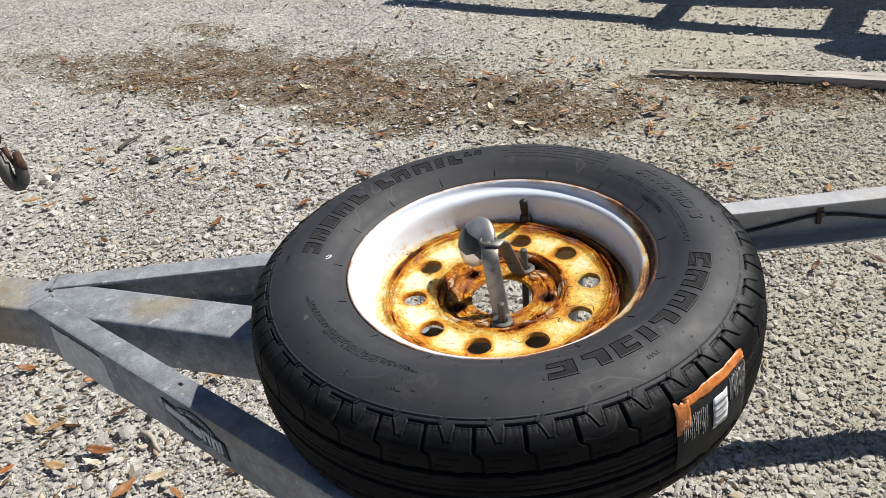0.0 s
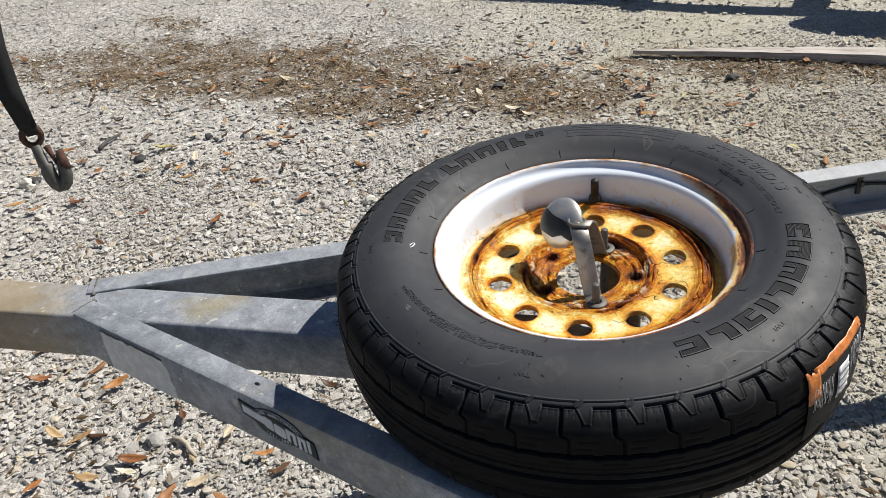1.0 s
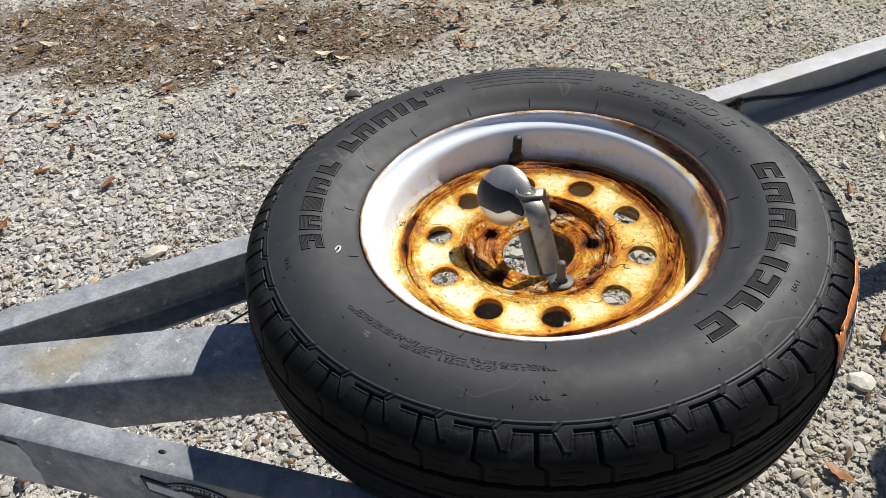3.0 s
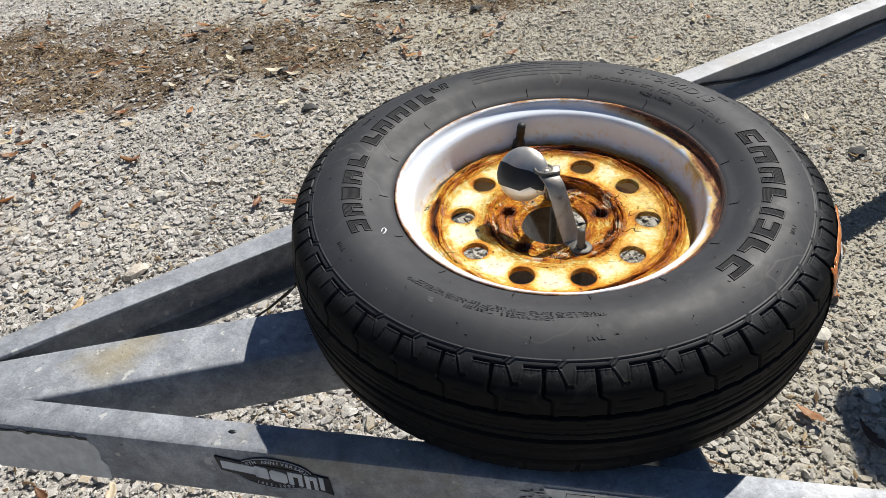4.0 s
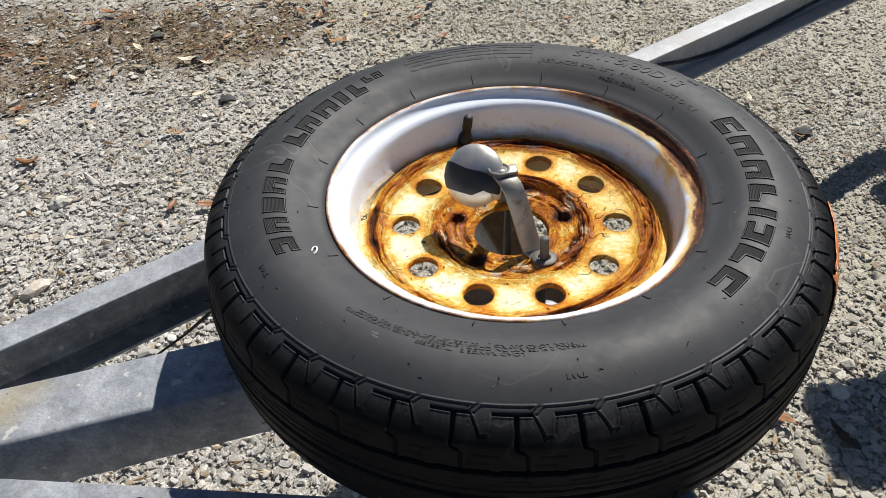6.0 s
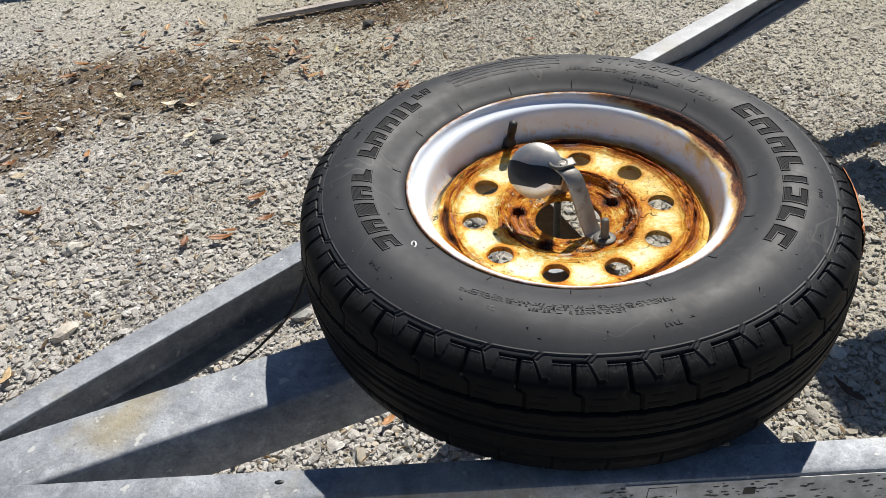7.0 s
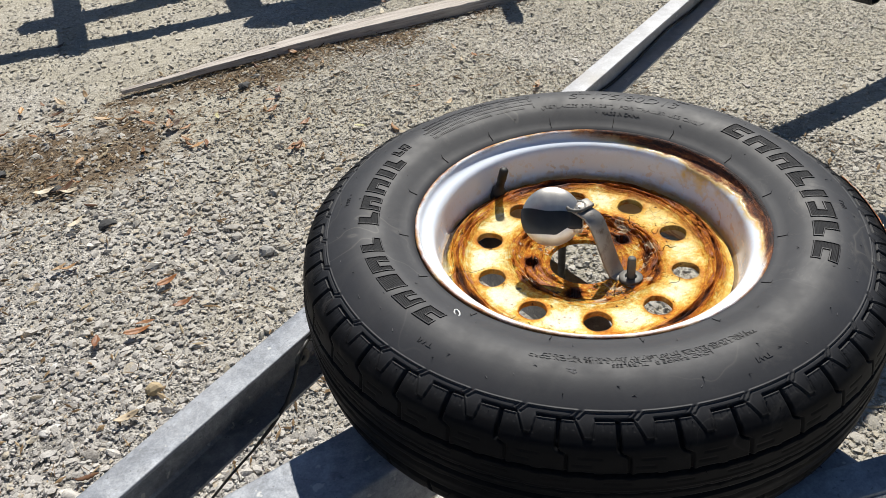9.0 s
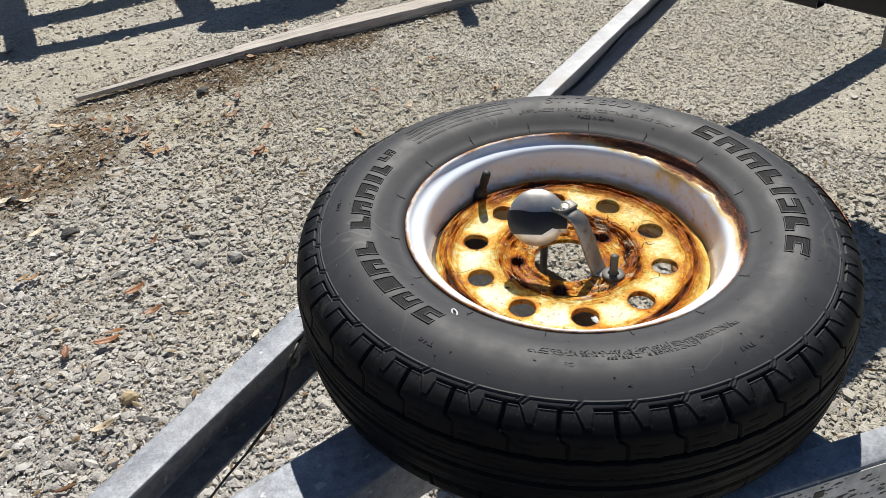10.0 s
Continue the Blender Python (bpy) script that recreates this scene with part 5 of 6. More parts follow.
def tyre_body():
    key, s, fine, prof = CASING
    s_edge = float(np.interp(0.2700, key[:18, 0], s[:18]))
    total = s[-1]
    marks = np.concatenate([np.linspace(0, s_edge - 0.004, 24), np.arange(s_edge - 0.003, s_edge + 0.024, 0.00062), np.arange(s_edge + 0.025, total / 2 + 0.012, 0.00115),
                            np.arange(total / 2 + 0.014, total - s_edge + 0.004, 0.0028), np.linspace(total - s_edge + 0.006, total, 8)])
    pr = np.stack([np.interp(marks, fine, prof[:, 0]), np.interp(marks, fine, prof[:, 1])], -1)
    tang = np.gradient(pr, axis=0)
    tang /= np.linalg.norm(tang, axis=1)[:, None]
    nr, nz = -tang[:, 1], tang[:, 0]
    out = np.sign(nr * (pr[:, 0] - 0.24) + nz * (pr[:, 1] - MID))
    out[out == 0] = 1
    nr, nz = nr * out, nz * out
    per = 56
    seg = PITCHES * per
    th = np.arange(seg) * 2 * np.pi / seg
    u = (np.arange(seg) % per) / per
    U, S = np.meshgrid(u, marks - s_edge, indexing="ij")
    half = (total - 2 * s_edge) / 2
    # mirrored pattern on the lower shoulder, shifted by half a pitch
    low = S > half
    U = np.where(low, (U + 0.5) % 1, U)
    S = np.where(low, 2 * half - S, S)
    d = np.zeros_like(U)
    centre = 0.80
    du = (U - centre + 0.5) % 1 - 0.5
    pitch = 0.047

    def stroke(x0, s0, x1, s1):
        """Distance to a straight moulded line, x along the pitch from the finger and s down the shoulder."""
        best = None
        for wrap in (-pitch, 0.0, pitch):
            px, ps = du * pitch + wrap - x0, S - s0
            ex, es = x1 - x0, s1 - s0
            t = np.clip((px * ex + ps * es) / (ex * ex + es * es), 0, 1)
            q = np.hypot(px - t * ex, ps - t * es)
            best = q if best is None else np.minimum(best, q)
        return best
    # stepped raised line that bounds the sidewall: along the panel, then slanting down into the finger
    edge = np.minimum(np.minimum(stroke(-0.0030, -0.0012, 0.0385, -0.0012), stroke(0.0385, -0.0012, 0.0335, 0.0042)), stroke(-0.0030, -0.0012, -0.0085, 0.0046))
    d += 0.0008 * (1 - smoothstep(0.0003, 0.0009, edge))
    d -= 0.0006 * np.exp(-((edge - 0.0014) / 0.0006) ** 2) * (S > -0.0008)
    # recessed panels between tapering fingers
    down = np.clip((S - 0.0035) / 0.017, 0, 1)
    # one flank of each finger is upright, the other slants
    away = np.maximum(-du - (0.25 - 0.20 * down ** 0.8), du - (0.10 - 0.05 * down))
    finger = 1 - smoothstep(0.0, 0.022, away)
    panel = (1 - finger) * smoothstep(0.0035, 0.0048, S) + smoothstep(0.0195, 0.0208, S) * finger
    panel = np.clip(panel, 0, 1)
    d -= 0.0005 * panel * (1 - smoothstep(0.022, 0.030, S))
    groove = (1 - smoothstep(0.0008, 0.0015, np.abs(S - 0.0053))) * smoothstep(0.0, 0.03, away - 0.01)
    d -= 0.0032 * groove
    # the lit lips of the panel and of the finger's flanks, with a dark cut beside them
    rim_line = np.abs(away * pitch)
    live = smoothstep(0.0045, 0.0060, S) * (1 - smoothstep(0.0200, 0.0210, S))
    d += 0.0007 * (1 - smoothstep(0.0003, 0.0009, rim_line)) * live
    d -= 0.0010 * np.exp(-((away * pitch - 0.0016) / 0.0006) ** 2) * live
    d += 0.0006 * np.exp(-((S - 0.0074) / 0.0005) ** 2) * smoothstep(0.0, 0.03, away - 0.01)
    d += 0.0007 * np.exp(-((S - 0.0203) / 0.0005) ** 2) * finger
    # lateral groove with a kink over the shoulder
    kink = 0.17 * smoothstep(0.0300, 0.0360, S)
    lu = np.abs((U - 0.30 - kink + 0.5) % 1 - 0.5) * 0.048
    depth = 0.0048 * smoothstep(0.0045, 0.0065, S) - 0.0022 * smoothstep(0.030, 0.036, S)
    wide = 0.0003 - 0.0005 * smoothstep(0.026, 0.034, S)
    d -= depth * (1 - smoothstep(0.0010 + wide, 0.0019 + wide, lu)) * (1 - smoothstep(0.052, 0.054, S))
    # small sipes on the shoulder
    for k, su in enumerate((0.05, 0.18, 0.44, 0.56)):
        q = np.abs((U - su + 0.5) % 1 - 0.5) * 0.048
        d -= 0.0004 * (1 - smoothstep(0.0004, 0.0009, q)) * smoothstep(0.0065, 0.0075, S) * (1 - smoothstep(0.012 + 0.002 * (k % 2), 0.015, S))
    # grooves that run round the tread, the outer ones in zigzag
    zig = 0.0022 * (np.abs(((U * 2) % 1) - 0.5) * 4 - 1)
    for at, wid, dep, z in ((0.0535, 0.0026, 0.0060, 0.35), (half * 1.0, 0.0030, 0.0070, 0.0)):
        q = np.abs(S - at - z * zig)
        d -= dep * (1 - smoothstep(wid * 0.6, wid, q))
    d += 0.0011 * np.exp(-((S - 0.0690) / 0.0006) ** 2)
    d -= 0.0022 * (1 - smoothstep(0.0005, 0.0012, np.abs(S - 0.0745 - 0.2 * zig)))
    for at, mid, wide in ((0.0365, 0.85, 0.20), (0.0440, 0.72, 0.16), (0.0620, 0.30, 0.22)):
        d -= 0.0010 * (1 - smoothstep(0.0004, 0.0009, np.abs(S - at))) * (np.abs((U - mid + 0.5) % 1 - 0.5) < wide)
    # slight unevenness of the casing
    R = pr[None, :, 0] + nr[None] * d
    Z = pr[None, :, 1] + nz[None] * d
    V = np.stack([R * np.cos(th + PHASE)[:, None], R * np.sin(th + PHASE)[:, None], Z], -1).reshape(-1, 3)
    n = len(marks)
    i, k = np.meshgrid(np.arange(seg), np.arange(n - 1), indexing="ij")
    j = (i + 1) % seg
    F = np.stack([i * n + k, i * n + k + 1, j * n + k + 1, j * n + k], -1).reshape(-1, 4)
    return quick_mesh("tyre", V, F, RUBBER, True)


def on_sidewall(v, r0, start, height):
    """Bends flat lettering (x along, y up, z proud) round the sidewall, reading clockwise with its tops outwards; start in degrees."""
    out = []
    for x, y, z in v:
        r = r0 + y
        a = radians(start) - x / (r0 + height / 2)
        out.append((r * math.cos(a), r * math.sin(a), side_z(r) + z))
    return out


def side_text(tyre, text, size, r0, start, length, name, proud=0.0006, material=None, shear=0.0):
    v, f = glyphs(text, size, 0.0008, shear, 0.0)
    x0, x1 = min(p[0] for p in v), max(p[0] for p in v)
    y0 = min(p[1] for p in v)
    k = length / (x1 - x0)
    v = [((p[0] - x0) * k, p[1] - y0, p[2] + proud) for p in v]
    return part(name, (on_sidewall(v, r0, start, size * 0.7), [], f), material or LETTER, tyre, "", smooth=False)


SHAPES = {
    "slab": ((0, 0), (1, 0), (1, 1), (0, 1)),
    "bar": ((0.1, 0), (0.9, 0), (0.9, 1), (0.1, 1)),
    "wedge": ((0, 0), (1, 0), (1, 0.34), (0.52, 0.42), (0.48, 1), (0, 1)),
    "side_slot": ((0, 0), (1, 0), (1, 0.34), (0.42, 0.34), (0.42, 0.66), (1, 0.66), (1, 1), (0, 1)),
    "foot_slot": ((0, 0), (0.32, 0), (0.32, 0.52), (0.66, 0.52), (0.66, 0), (1, 0), (1, 1), (0, 1)),
    "back_slot": ((0, 0), (1, 0), (1, 1), (0, 1), (0, 0.66), (0.55, 0.66), (0.55, 0.34), (0, 0.34)),
}


def raised_mark(tyre, shape, start, end, r0, height, slant):
    """One plain raised mark of the moulded side: a ribbed floor inside a thin proud outline, bent round the sidewall; angles in degrees, clockwise."""
    w = radians(start - end) * (r0 + height / 2) - slant
    pts = [Vector((x * w + slant * y, y * height)) for x, y in SHAPES[shape]]
    n = len(pts)
    mitre = []
    for i in range(n):
        n0, n1 = (pts[i] - pts[i - 1]).normalized(), (pts[(i + 1) % n] - pts[i]).normalized()
        n0, n1 = Vector((-n0.y, n0.x)), Vector((-n1.y, n1.x))
        mitre.append((n0 + n1) / max(0.35, 1 + n0.dot(n1)))
    bm = bmesh.new()
    rings = []
    for inset, z in ((-0.0009, -0.0006), (-0.0002, 0.0009), (0.0006, 0.0010), (0.0013, 0.0002)):
        rings.append([bm.verts.new((*(p + k * inset), z)) for p, k in zip(pts, mitre)])
    # flanks of the outline in darker rubber, their shade put into the colour
    for level, (a, b) in enumerate(zip(rings, rings[1:])):
        for i in range(n):
            bm.faces.new((a[i], a[(i + 1) % n], b[(i + 1) % n], b[i])).material_index = (1, 0, 1)[level]
    bm.faces.new(rings[-1]).material_index = 2
    # cuts that let the pieces follow the tyre's curves
    for k in range(1, 7):
        bmesh.ops.bisect_plane(bm, geom=bm.verts[:] + bm.edges[:] + bm.faces[:], plane_co=(0, height * k / 7, 0), plane_no=(0, 1, 0))
    for k in range(1, 5):
        bmesh.ops.bisect_plane(bm, geom=bm.verts[:] + bm.edges[:] + bm.faces[:], plane_co=((w + slant) * k / 5, 0, 0), plane_no=(1, 0, 0))
    bmesh.ops.triangulate(bm, faces=[f for f in bm.faces if len(f.verts) > 4])
    for v, p in zip(bm.verts, on_sidewall([tuple(v.co) for v in bm.verts], r0, start, height)):
        v.co = p
    ob = part("raised_mark", bm, RUBBER, tyre, smooth=False)
    ob.data.materials.append(LETTER)
    ob.data.materials.append(LETTER_FLOOR)


def side_marks(tyre):
    """The maker's two moulded words as rows of plain raised shapes."""
    for shape, a, b in (("side_slot", -15.3, -22.2), ("foot_slot", -23.6, -32.0), ("foot_slot", -33.8, -41.6), ("wedge", -43.2, -50.4), ("bar", -51.8, -56.0), ("back_slot", -57.4, -64.6), ("wedge", -65.8, -72.9), ("side_slot", -74.4, -82.2)):
        raised_mark(tyre, shape, a, b, 0.2162, 0.0228, 0.0030)
    for shape, a, b in (("back_slot", 174.2, 168.4), ("foot_slot", 166.8, 160.8), ("slab", 159.2, 153.2), ("foot_slot", 151.8, 145.2), ("wedge", 143.2, 137.0),
                        ("wedge", 131.2, 125.2), ("foot_slot", 124.6, 118.2), ("foot_slot", 116.6, 109.6), ("bar", 108.6, 104.6), ("wedge", 103.4, 98.2)):
        raised_mark(tyre, shape, a, b, 0.2146, 0.0204, 0.0020)
    for shape, a, b in (("wedge", 97.2, 94.4), ("foot_slot", 93.8, 91.0)):
        raised_mark(tyre, shape, a, b, 0.2268, 0.0115, 0.0012)


def vent_ribs(tyre):
    """Short moulded ribs that run outwards from the bead, each ending in a stub of rubber."""
    bm = bmesh.new()
    rows = []
    for k in range(7):
        r = 0.1855 + 0.0085 * k / 6
        z = side_z(r)
        half = 0.00045
        rows.append([bm.verts.new((r, -half, z - 0.0004)), bm.verts.new((r, -half * 0.6, z + 0.0006)), bm.verts.new((r, half * 0.6, z + 0.0006)), bm.verts.new((r, half, z - 0.0004))])
    for a, b in zip(rows, rows[1:]):
        for k in range(3):
            bm.faces.new((a[k], b[k], b[k + 1], a[k + 1]))
    tip = bm.verts.new((0.1952, 0.0006, side_z(0.1952) + 0.0042))
    for k in range(3):
        bm.faces.new((rows[-1][k], tip, rows[-1][k + 1]))
    first = part("vent_rib", bm, LETTER, tyre, smooth=False)
    for k in range(16):
        ob = first if k == 0 else new("vent_rib", first.data)
        ob.parent = tyre
        ob.matrix_basis = Matrix.Rotation(radians(154.6 - 22.5 * k + (0.9 if k % 3 == 1 else 0)), 4, "Z")


def side_bars(tyre, rows, r0, pitch, start, end, seed):
    """Rows of small print too fine to read, as rows of plain bars."""
    rng = random.Random(seed)
    for k in range(rows):
        verts, faces = [], []
        r = r0 - k * pitch
        a = radians(start) - rng.uniform(0, 0.04)
        while a > radians(end):
            w = rng.uniform(0.0012, 0.0024) / r
            if rng.random() > 0.14:
                q = len(verts)
                for aa in (a, a - w):
                    for rr in (r, r + pitch * 0.55):
                        for dz in (-0.0003, 0.0005):
                            verts.append((rr * math.cos(aa), rr * math.sin(aa), side_z(rr) + dz))
                faces += [tuple(q + j for j in g) for g in ((1, 3, 7, 5), (0, 1, 5, 4), (3, 2, 6, 7), (0, 2, 3, 1), (4, 5, 7, 6))]
            a -= w + 0.0009 / r
        tagged(part("fine_print", (verts, [], faces), RUBBER, tyre, smooth=False), kind="stuff")


def mould_hairs():
    rng = random.Random(21)
    bm = bmesh.new()

    def hair(p, d, ln):
        d = Vector(d).normalized()
        side = d.orthogonal().normalized() * 0.0006
        up = d.cross(side).normalized() * 0.0006
        tip = bm.verts.new(Vector(p) + d * ln)
        ring = [bm.verts.new(Vector(p) + side * math.cos(a) + up * math.sin(a)) for a in (0, 2.1, 4.2)]
        for i in range(3):
            bm.faces.new((ring[i], ring[(i + 1) % 3], tip))
    for r, n in ((0.2045, 14), (0.250, 22), (0.258, 30), (0.238, 9)):
        for i in range(n):
            a = 2 * math.pi * (i + rng.uniform(-0.15, 0.15)) / n
            t = rng.uniform(0, 6.28)
            hair((r * math.cos(a), r * math.sin(a), side_z(r)), (math.cos(t), math.sin(t), 0.35), rng.uniform(0.002, 0.005))
    for i in range(PITCHES * 5):
        a = 2 * math.pi * (i + rng.uniform(-0.2, 0.2)) / (PITCHES * 5)
        r = rng.choice((0.272, 0.279, 0.286, 0.292))
        hair((r * math.cos(a), r * math.sin(a), side_z(r) - 0.001), (math.cos(a), math.sin(a), 0.7), rng.uniform(0.0012, 0.003))
    for i in range(150):
        a = rng.uniform(0, 6.283)
        z = rng.choice((0.014, -0.008, -0.028, -0.05))
        hair((0.300 * math.cos(a), 0.300 * math.sin(a), z), (math.cos(a), math.sin(a), 0.2), rng.uniform(0.003, 0.007))
    return bm


def tyre_sticker(tyre):
    """The torn orange and black size label stuck across the tread."""
    zs = [p[1] for p in SIDE[::-1] if p[0] > 0.262]
    rs = [p[0] for p in SIDE[::-1] if p[0] > 0.262]

    def patch(a0, a1, z0, z1, off, jag, seed, na=14, nz=6):
        rng = random.Random(seed)
        bm = bmesh.new()
        rows = []
        for i in range(na + 1):
            a = radians(a0 + (a1 - a0) * i / na)
            row = []
            for k in range(nz + 1):
                zz = z0 + (z1 - z0) * k / nz + (rng.uniform(-jag, jag) if k in (0, nz) else 0)
                r = float(np.interp(zz, [-0.06, MID, 0.0] + zs, [0.2982, 0.3008, 0.3005] + rs)) + off + rng.uniform(-0.0003, 0.0005)
                row.append(bm.verts.new((r * math.cos(a), r * math.sin(a), zz)))
            rows.append(row)
        for a, b in zip(rows, rows[1:]):
            for k in range(nz):
                bm.faces.new((a[k], b[k], b[k + 1], a[k + 1]))
        bmesh.ops.recalc_face_normals(bm, faces=bm.faces)
        bm.normal_update()
        bmesh.ops.solidify(bm, geom=bm.faces[:], thickness=0.0005)
        return bm
    st = part("size_sticker", patch(-40.3, -61, -0.044, 0.039, 0.0018, 0.003, 1), STICKER_BLACK, tyre, "torn orange and black paper size label")
    part("orange_band", patch(-40.4, -59.0, 0.0320, 0.0418, 0.0021, 0.0010, 2), ORANGE, st, "faded orange stripe")
    part("orange_corner", patch(-57.8, -61.2, 0.008, 0.040, 0.0026, 0.003, 5, 6), ORANGE, st, "faded orange stripe")
    part("white_panel", patch(-47.5, -52.0, -0.016, 0.022, 0.0030, 0.0006, 3, 6), WHITE_LABEL, st, "white bar-code panel")
    rng = random.Random(9)
    for a0, a1, hi in ((-40.8, -46.4, 0.031), (-53.6, -59.5, 0.022)):
        for i in range(13):
            a = a0 + (a1 - a0) * i / 12
            z1 = hi - rng.uniform(0.0, 0.003)
            part("worn_line", patch(a, a - rng.uniform(0.10, 0.22), z1 - rng.uniform(0.020, 0.036), z1, 0.0027, 0.0008, 20 + i, 1, 5), WORN_PAPER, st)
    for i in range(4):
        part("code_bar", patch(-48, -52, -0.012 + 0.0085 * i, -0.009 + 0.0085 * i, 0.0042, 0.0, 40 + i, 4, 1), WORN_PAPER, st)


def ring_with_holes(r0, r1, n, phase, rc, rh, zf, thick, rings=16, per=48):
    """A ring from r0 to r1 with n round holes; zf(r, a) is its height. The hole walls go down by thick."""
    verts, faces = [], []
    half = math.pi / n

    def put(r, a, dz=0.0):
        verts.append((r * math.cos(a), r * math.sin(a), zf(r, a) + dz))
        return len(verts) - 1
    for k in range(n):
        ac = radians(phase) + 2 * math.pi * k / n
        # edge points: corners included, in a plane of (radius, arc)
        box_pts = []
        q = per // 4
        for i in range(q):
            box_pts.append((r1, -half + 2 * half * i / q))
        for i in range(q):
            box_pts.append((r1 + (r0 - r1) * i / q, half))
        for i in range(q):
            box_pts.append((r0, half - 2 * half * i / q))
        for i in range(q):
            box_pts.append((r0 + (r1 - r0) * i / q, -half))
        loops = []
        for s in range(rings + 1):
            t = (s / rings) ** 1.4
            loop = []
            for r, a in box_pts:
                bx, by = r * math.cos(a) - rc, r * math.sin(a)
                L = math.hypot(bx, by)
                wob = 1 + 0.05 * noise.noise(Vector((bx / L * 1.7 + k * 5.1, by / L * 1.7, n)))
                hx, hy = bx / L * rh * wob, by / L * rh * wob
                if s == rings:
                    loop.append(put(r, ac + a))
                else:
                    px, py = rc + hx + (bx - hx) * t, hy + (by - hy) * t
                    loop.append(put(math.hypot(px, py), ac + math.atan2(py, px)))
            loops.append(loop)
        low = []
        for i in loops[0]:
            x, y, z = verts[i]
            verts.append((x, y, z - thick))
            low.append(len(verts) - 1)
        for a, b in zip([low] + loops[:-1], loops):
            for i in range(per):
                j = (i + 1) % per
                faces.append((a[i], b[i], b[j], a[j]))
    bm = bmesh.new()
    vs = [bm.verts.new(p) for p in verts]
    for f in faces:
        bm.faces.new([vs[i] for i in f])
    bmesh.ops.remove_doubles(bm, verts=bm.verts[:], dist=2e-5)
    return bm


def disc_height(r, a):
    """Section of the pressed wheel centre with its flaking ridges."""
    z = float(np.interp(r, [0.030, 0.0365, 0.045, 0.064, 0.069, 0.074, 0.080, 0.092, 0.108, 0.124, 0.133, 0.139, 0.144, 0.152],
                        [-0.0105, -0.0085, -0.0070, -0.0065, -0.0045, 0.0010, 0.0012, 0.0006, 0.0, 0.0015, 0.0050, 0.0058, 0.0030, 0.0005]))
    if r > 0.1455:
        z -= 0.0025 * min(1.0, (r - 0.1455) / 0.0025) * max(0.0, min(1.0, 0.5 + 1.2 * math.cos(a - radians(15))))
    p = Vector((r * math.cos(a), r * math.sin(a), 0))
    flake = max(0.0, 1 - abs(r - 0.0735) / 0.007) + max(0.0, 1 - abs(r - 0.137) / 0.009) + 0.35 * max(0.0, 1 - abs(r - 0.055) / 0.02)
    z += flake * 0.0010 * noise.noise(p * 90) + 0.0010 * noise.noise(p * 45) + 0.0002 * noise.noise(p * 220)
    # cracks are cut in, and the scale beyond each of them stands a little proud
    for k in range(len(CRACKS)):
        if abs(r - CRACKS[k][0]) < 0.009:
            rc, w = crack_at(k, a)
            q = abs(r - rc)
            if w > 0.0001:
                z += 0.0013 * min(1.0, w / 0.001) * math.exp(-((q - w) / 0.0016) ** 2) * (1 if q > w else 0)
                if q < w + 0.0006:
                    z -= 0.0032 * min(1.0, w / 0.0008) * max(0.0, 1 - q / (w + 0.0006))
    return z


def turned(r0, r1, rings, seg, zf):
    verts, faces = [], []
    for i in range(seg):
        for k in range(rings + 1):
            r = r0 + (r1 - r0) * k / rings
            a = 2 * math.pi * i / seg
            verts.append((r * math.cos(a), r * math.sin(a), zf(r, a)))
    for i in range(seg):
        j = (i + 1) % seg
        for k in range(rings):
            faces.append((i * (rings + 1) + k, i * (rings + 1) + k + 1, j * (rings + 1) + k + 1, j * (rings + 1) + k))
    return verts, [], faces


def lifted_rust():
    """Lifted flakes of rust and paint along the two ridges and the bolt face."""
    rng = random.Random(77)
    verts, faces = [], []
    for lo, hi, count, big in ((0.043, 0.066, 22, 0.018), (0.069, 0.078, 26, 0.020), (0.132, 0.1435, 46, 0.026)):
        for _ in range(count):
            r, a = rng.uniform(lo, hi), rng.uniform(0, 2 * math.pi)
            ln, w = big * rng.uniform(0.35, 1.0), rng.uniform(0.0010, 0.0024)
            if lo < 0.05 and min(abs((a - radians(-18 + 72 * k) + math.pi) % (2 * math.pi) - math.pi) for k in range(5)) < 0.24:
                continue
            lift_in, lift_out = rng.choice(((0.0002, 0.0014), (0.0013, 0.0002), (0.0003, 0.0006)))
            base = len(verts)
            n = 7
            for k in range(n):
                g = 2 * math.pi * k / n
                rr = r + w * math.sin(g) * rng.uniform(0.5, 1.0)
                aa = a + ln / 2 * math.cos(g) * rng.uniform(0.6, 1.0) / r
                z = disc_height(rr, aa) + 0.0004 + (lift_out if math.sin(g) > 0 else lift_in) * abs(math.sin(g))
                verts.append((rr * math.cos(aa), rr * math.sin(aa), z + 0.0006))
                verts.append((rr * math.cos(aa), rr * math.sin(aa), z))
            faces.append(tuple(base + 2 * k for k in range(n)))
            faces.append(tuple(base + 2 * k + 1 for k in reversed(range(n))))
            for k in range(n):
                j = (k + 1) % n
                faces.append((base + 2 * k, base + 2 * k + 1, base + 2 * j + 1, base + 2 * j))
    return verts, [], faces


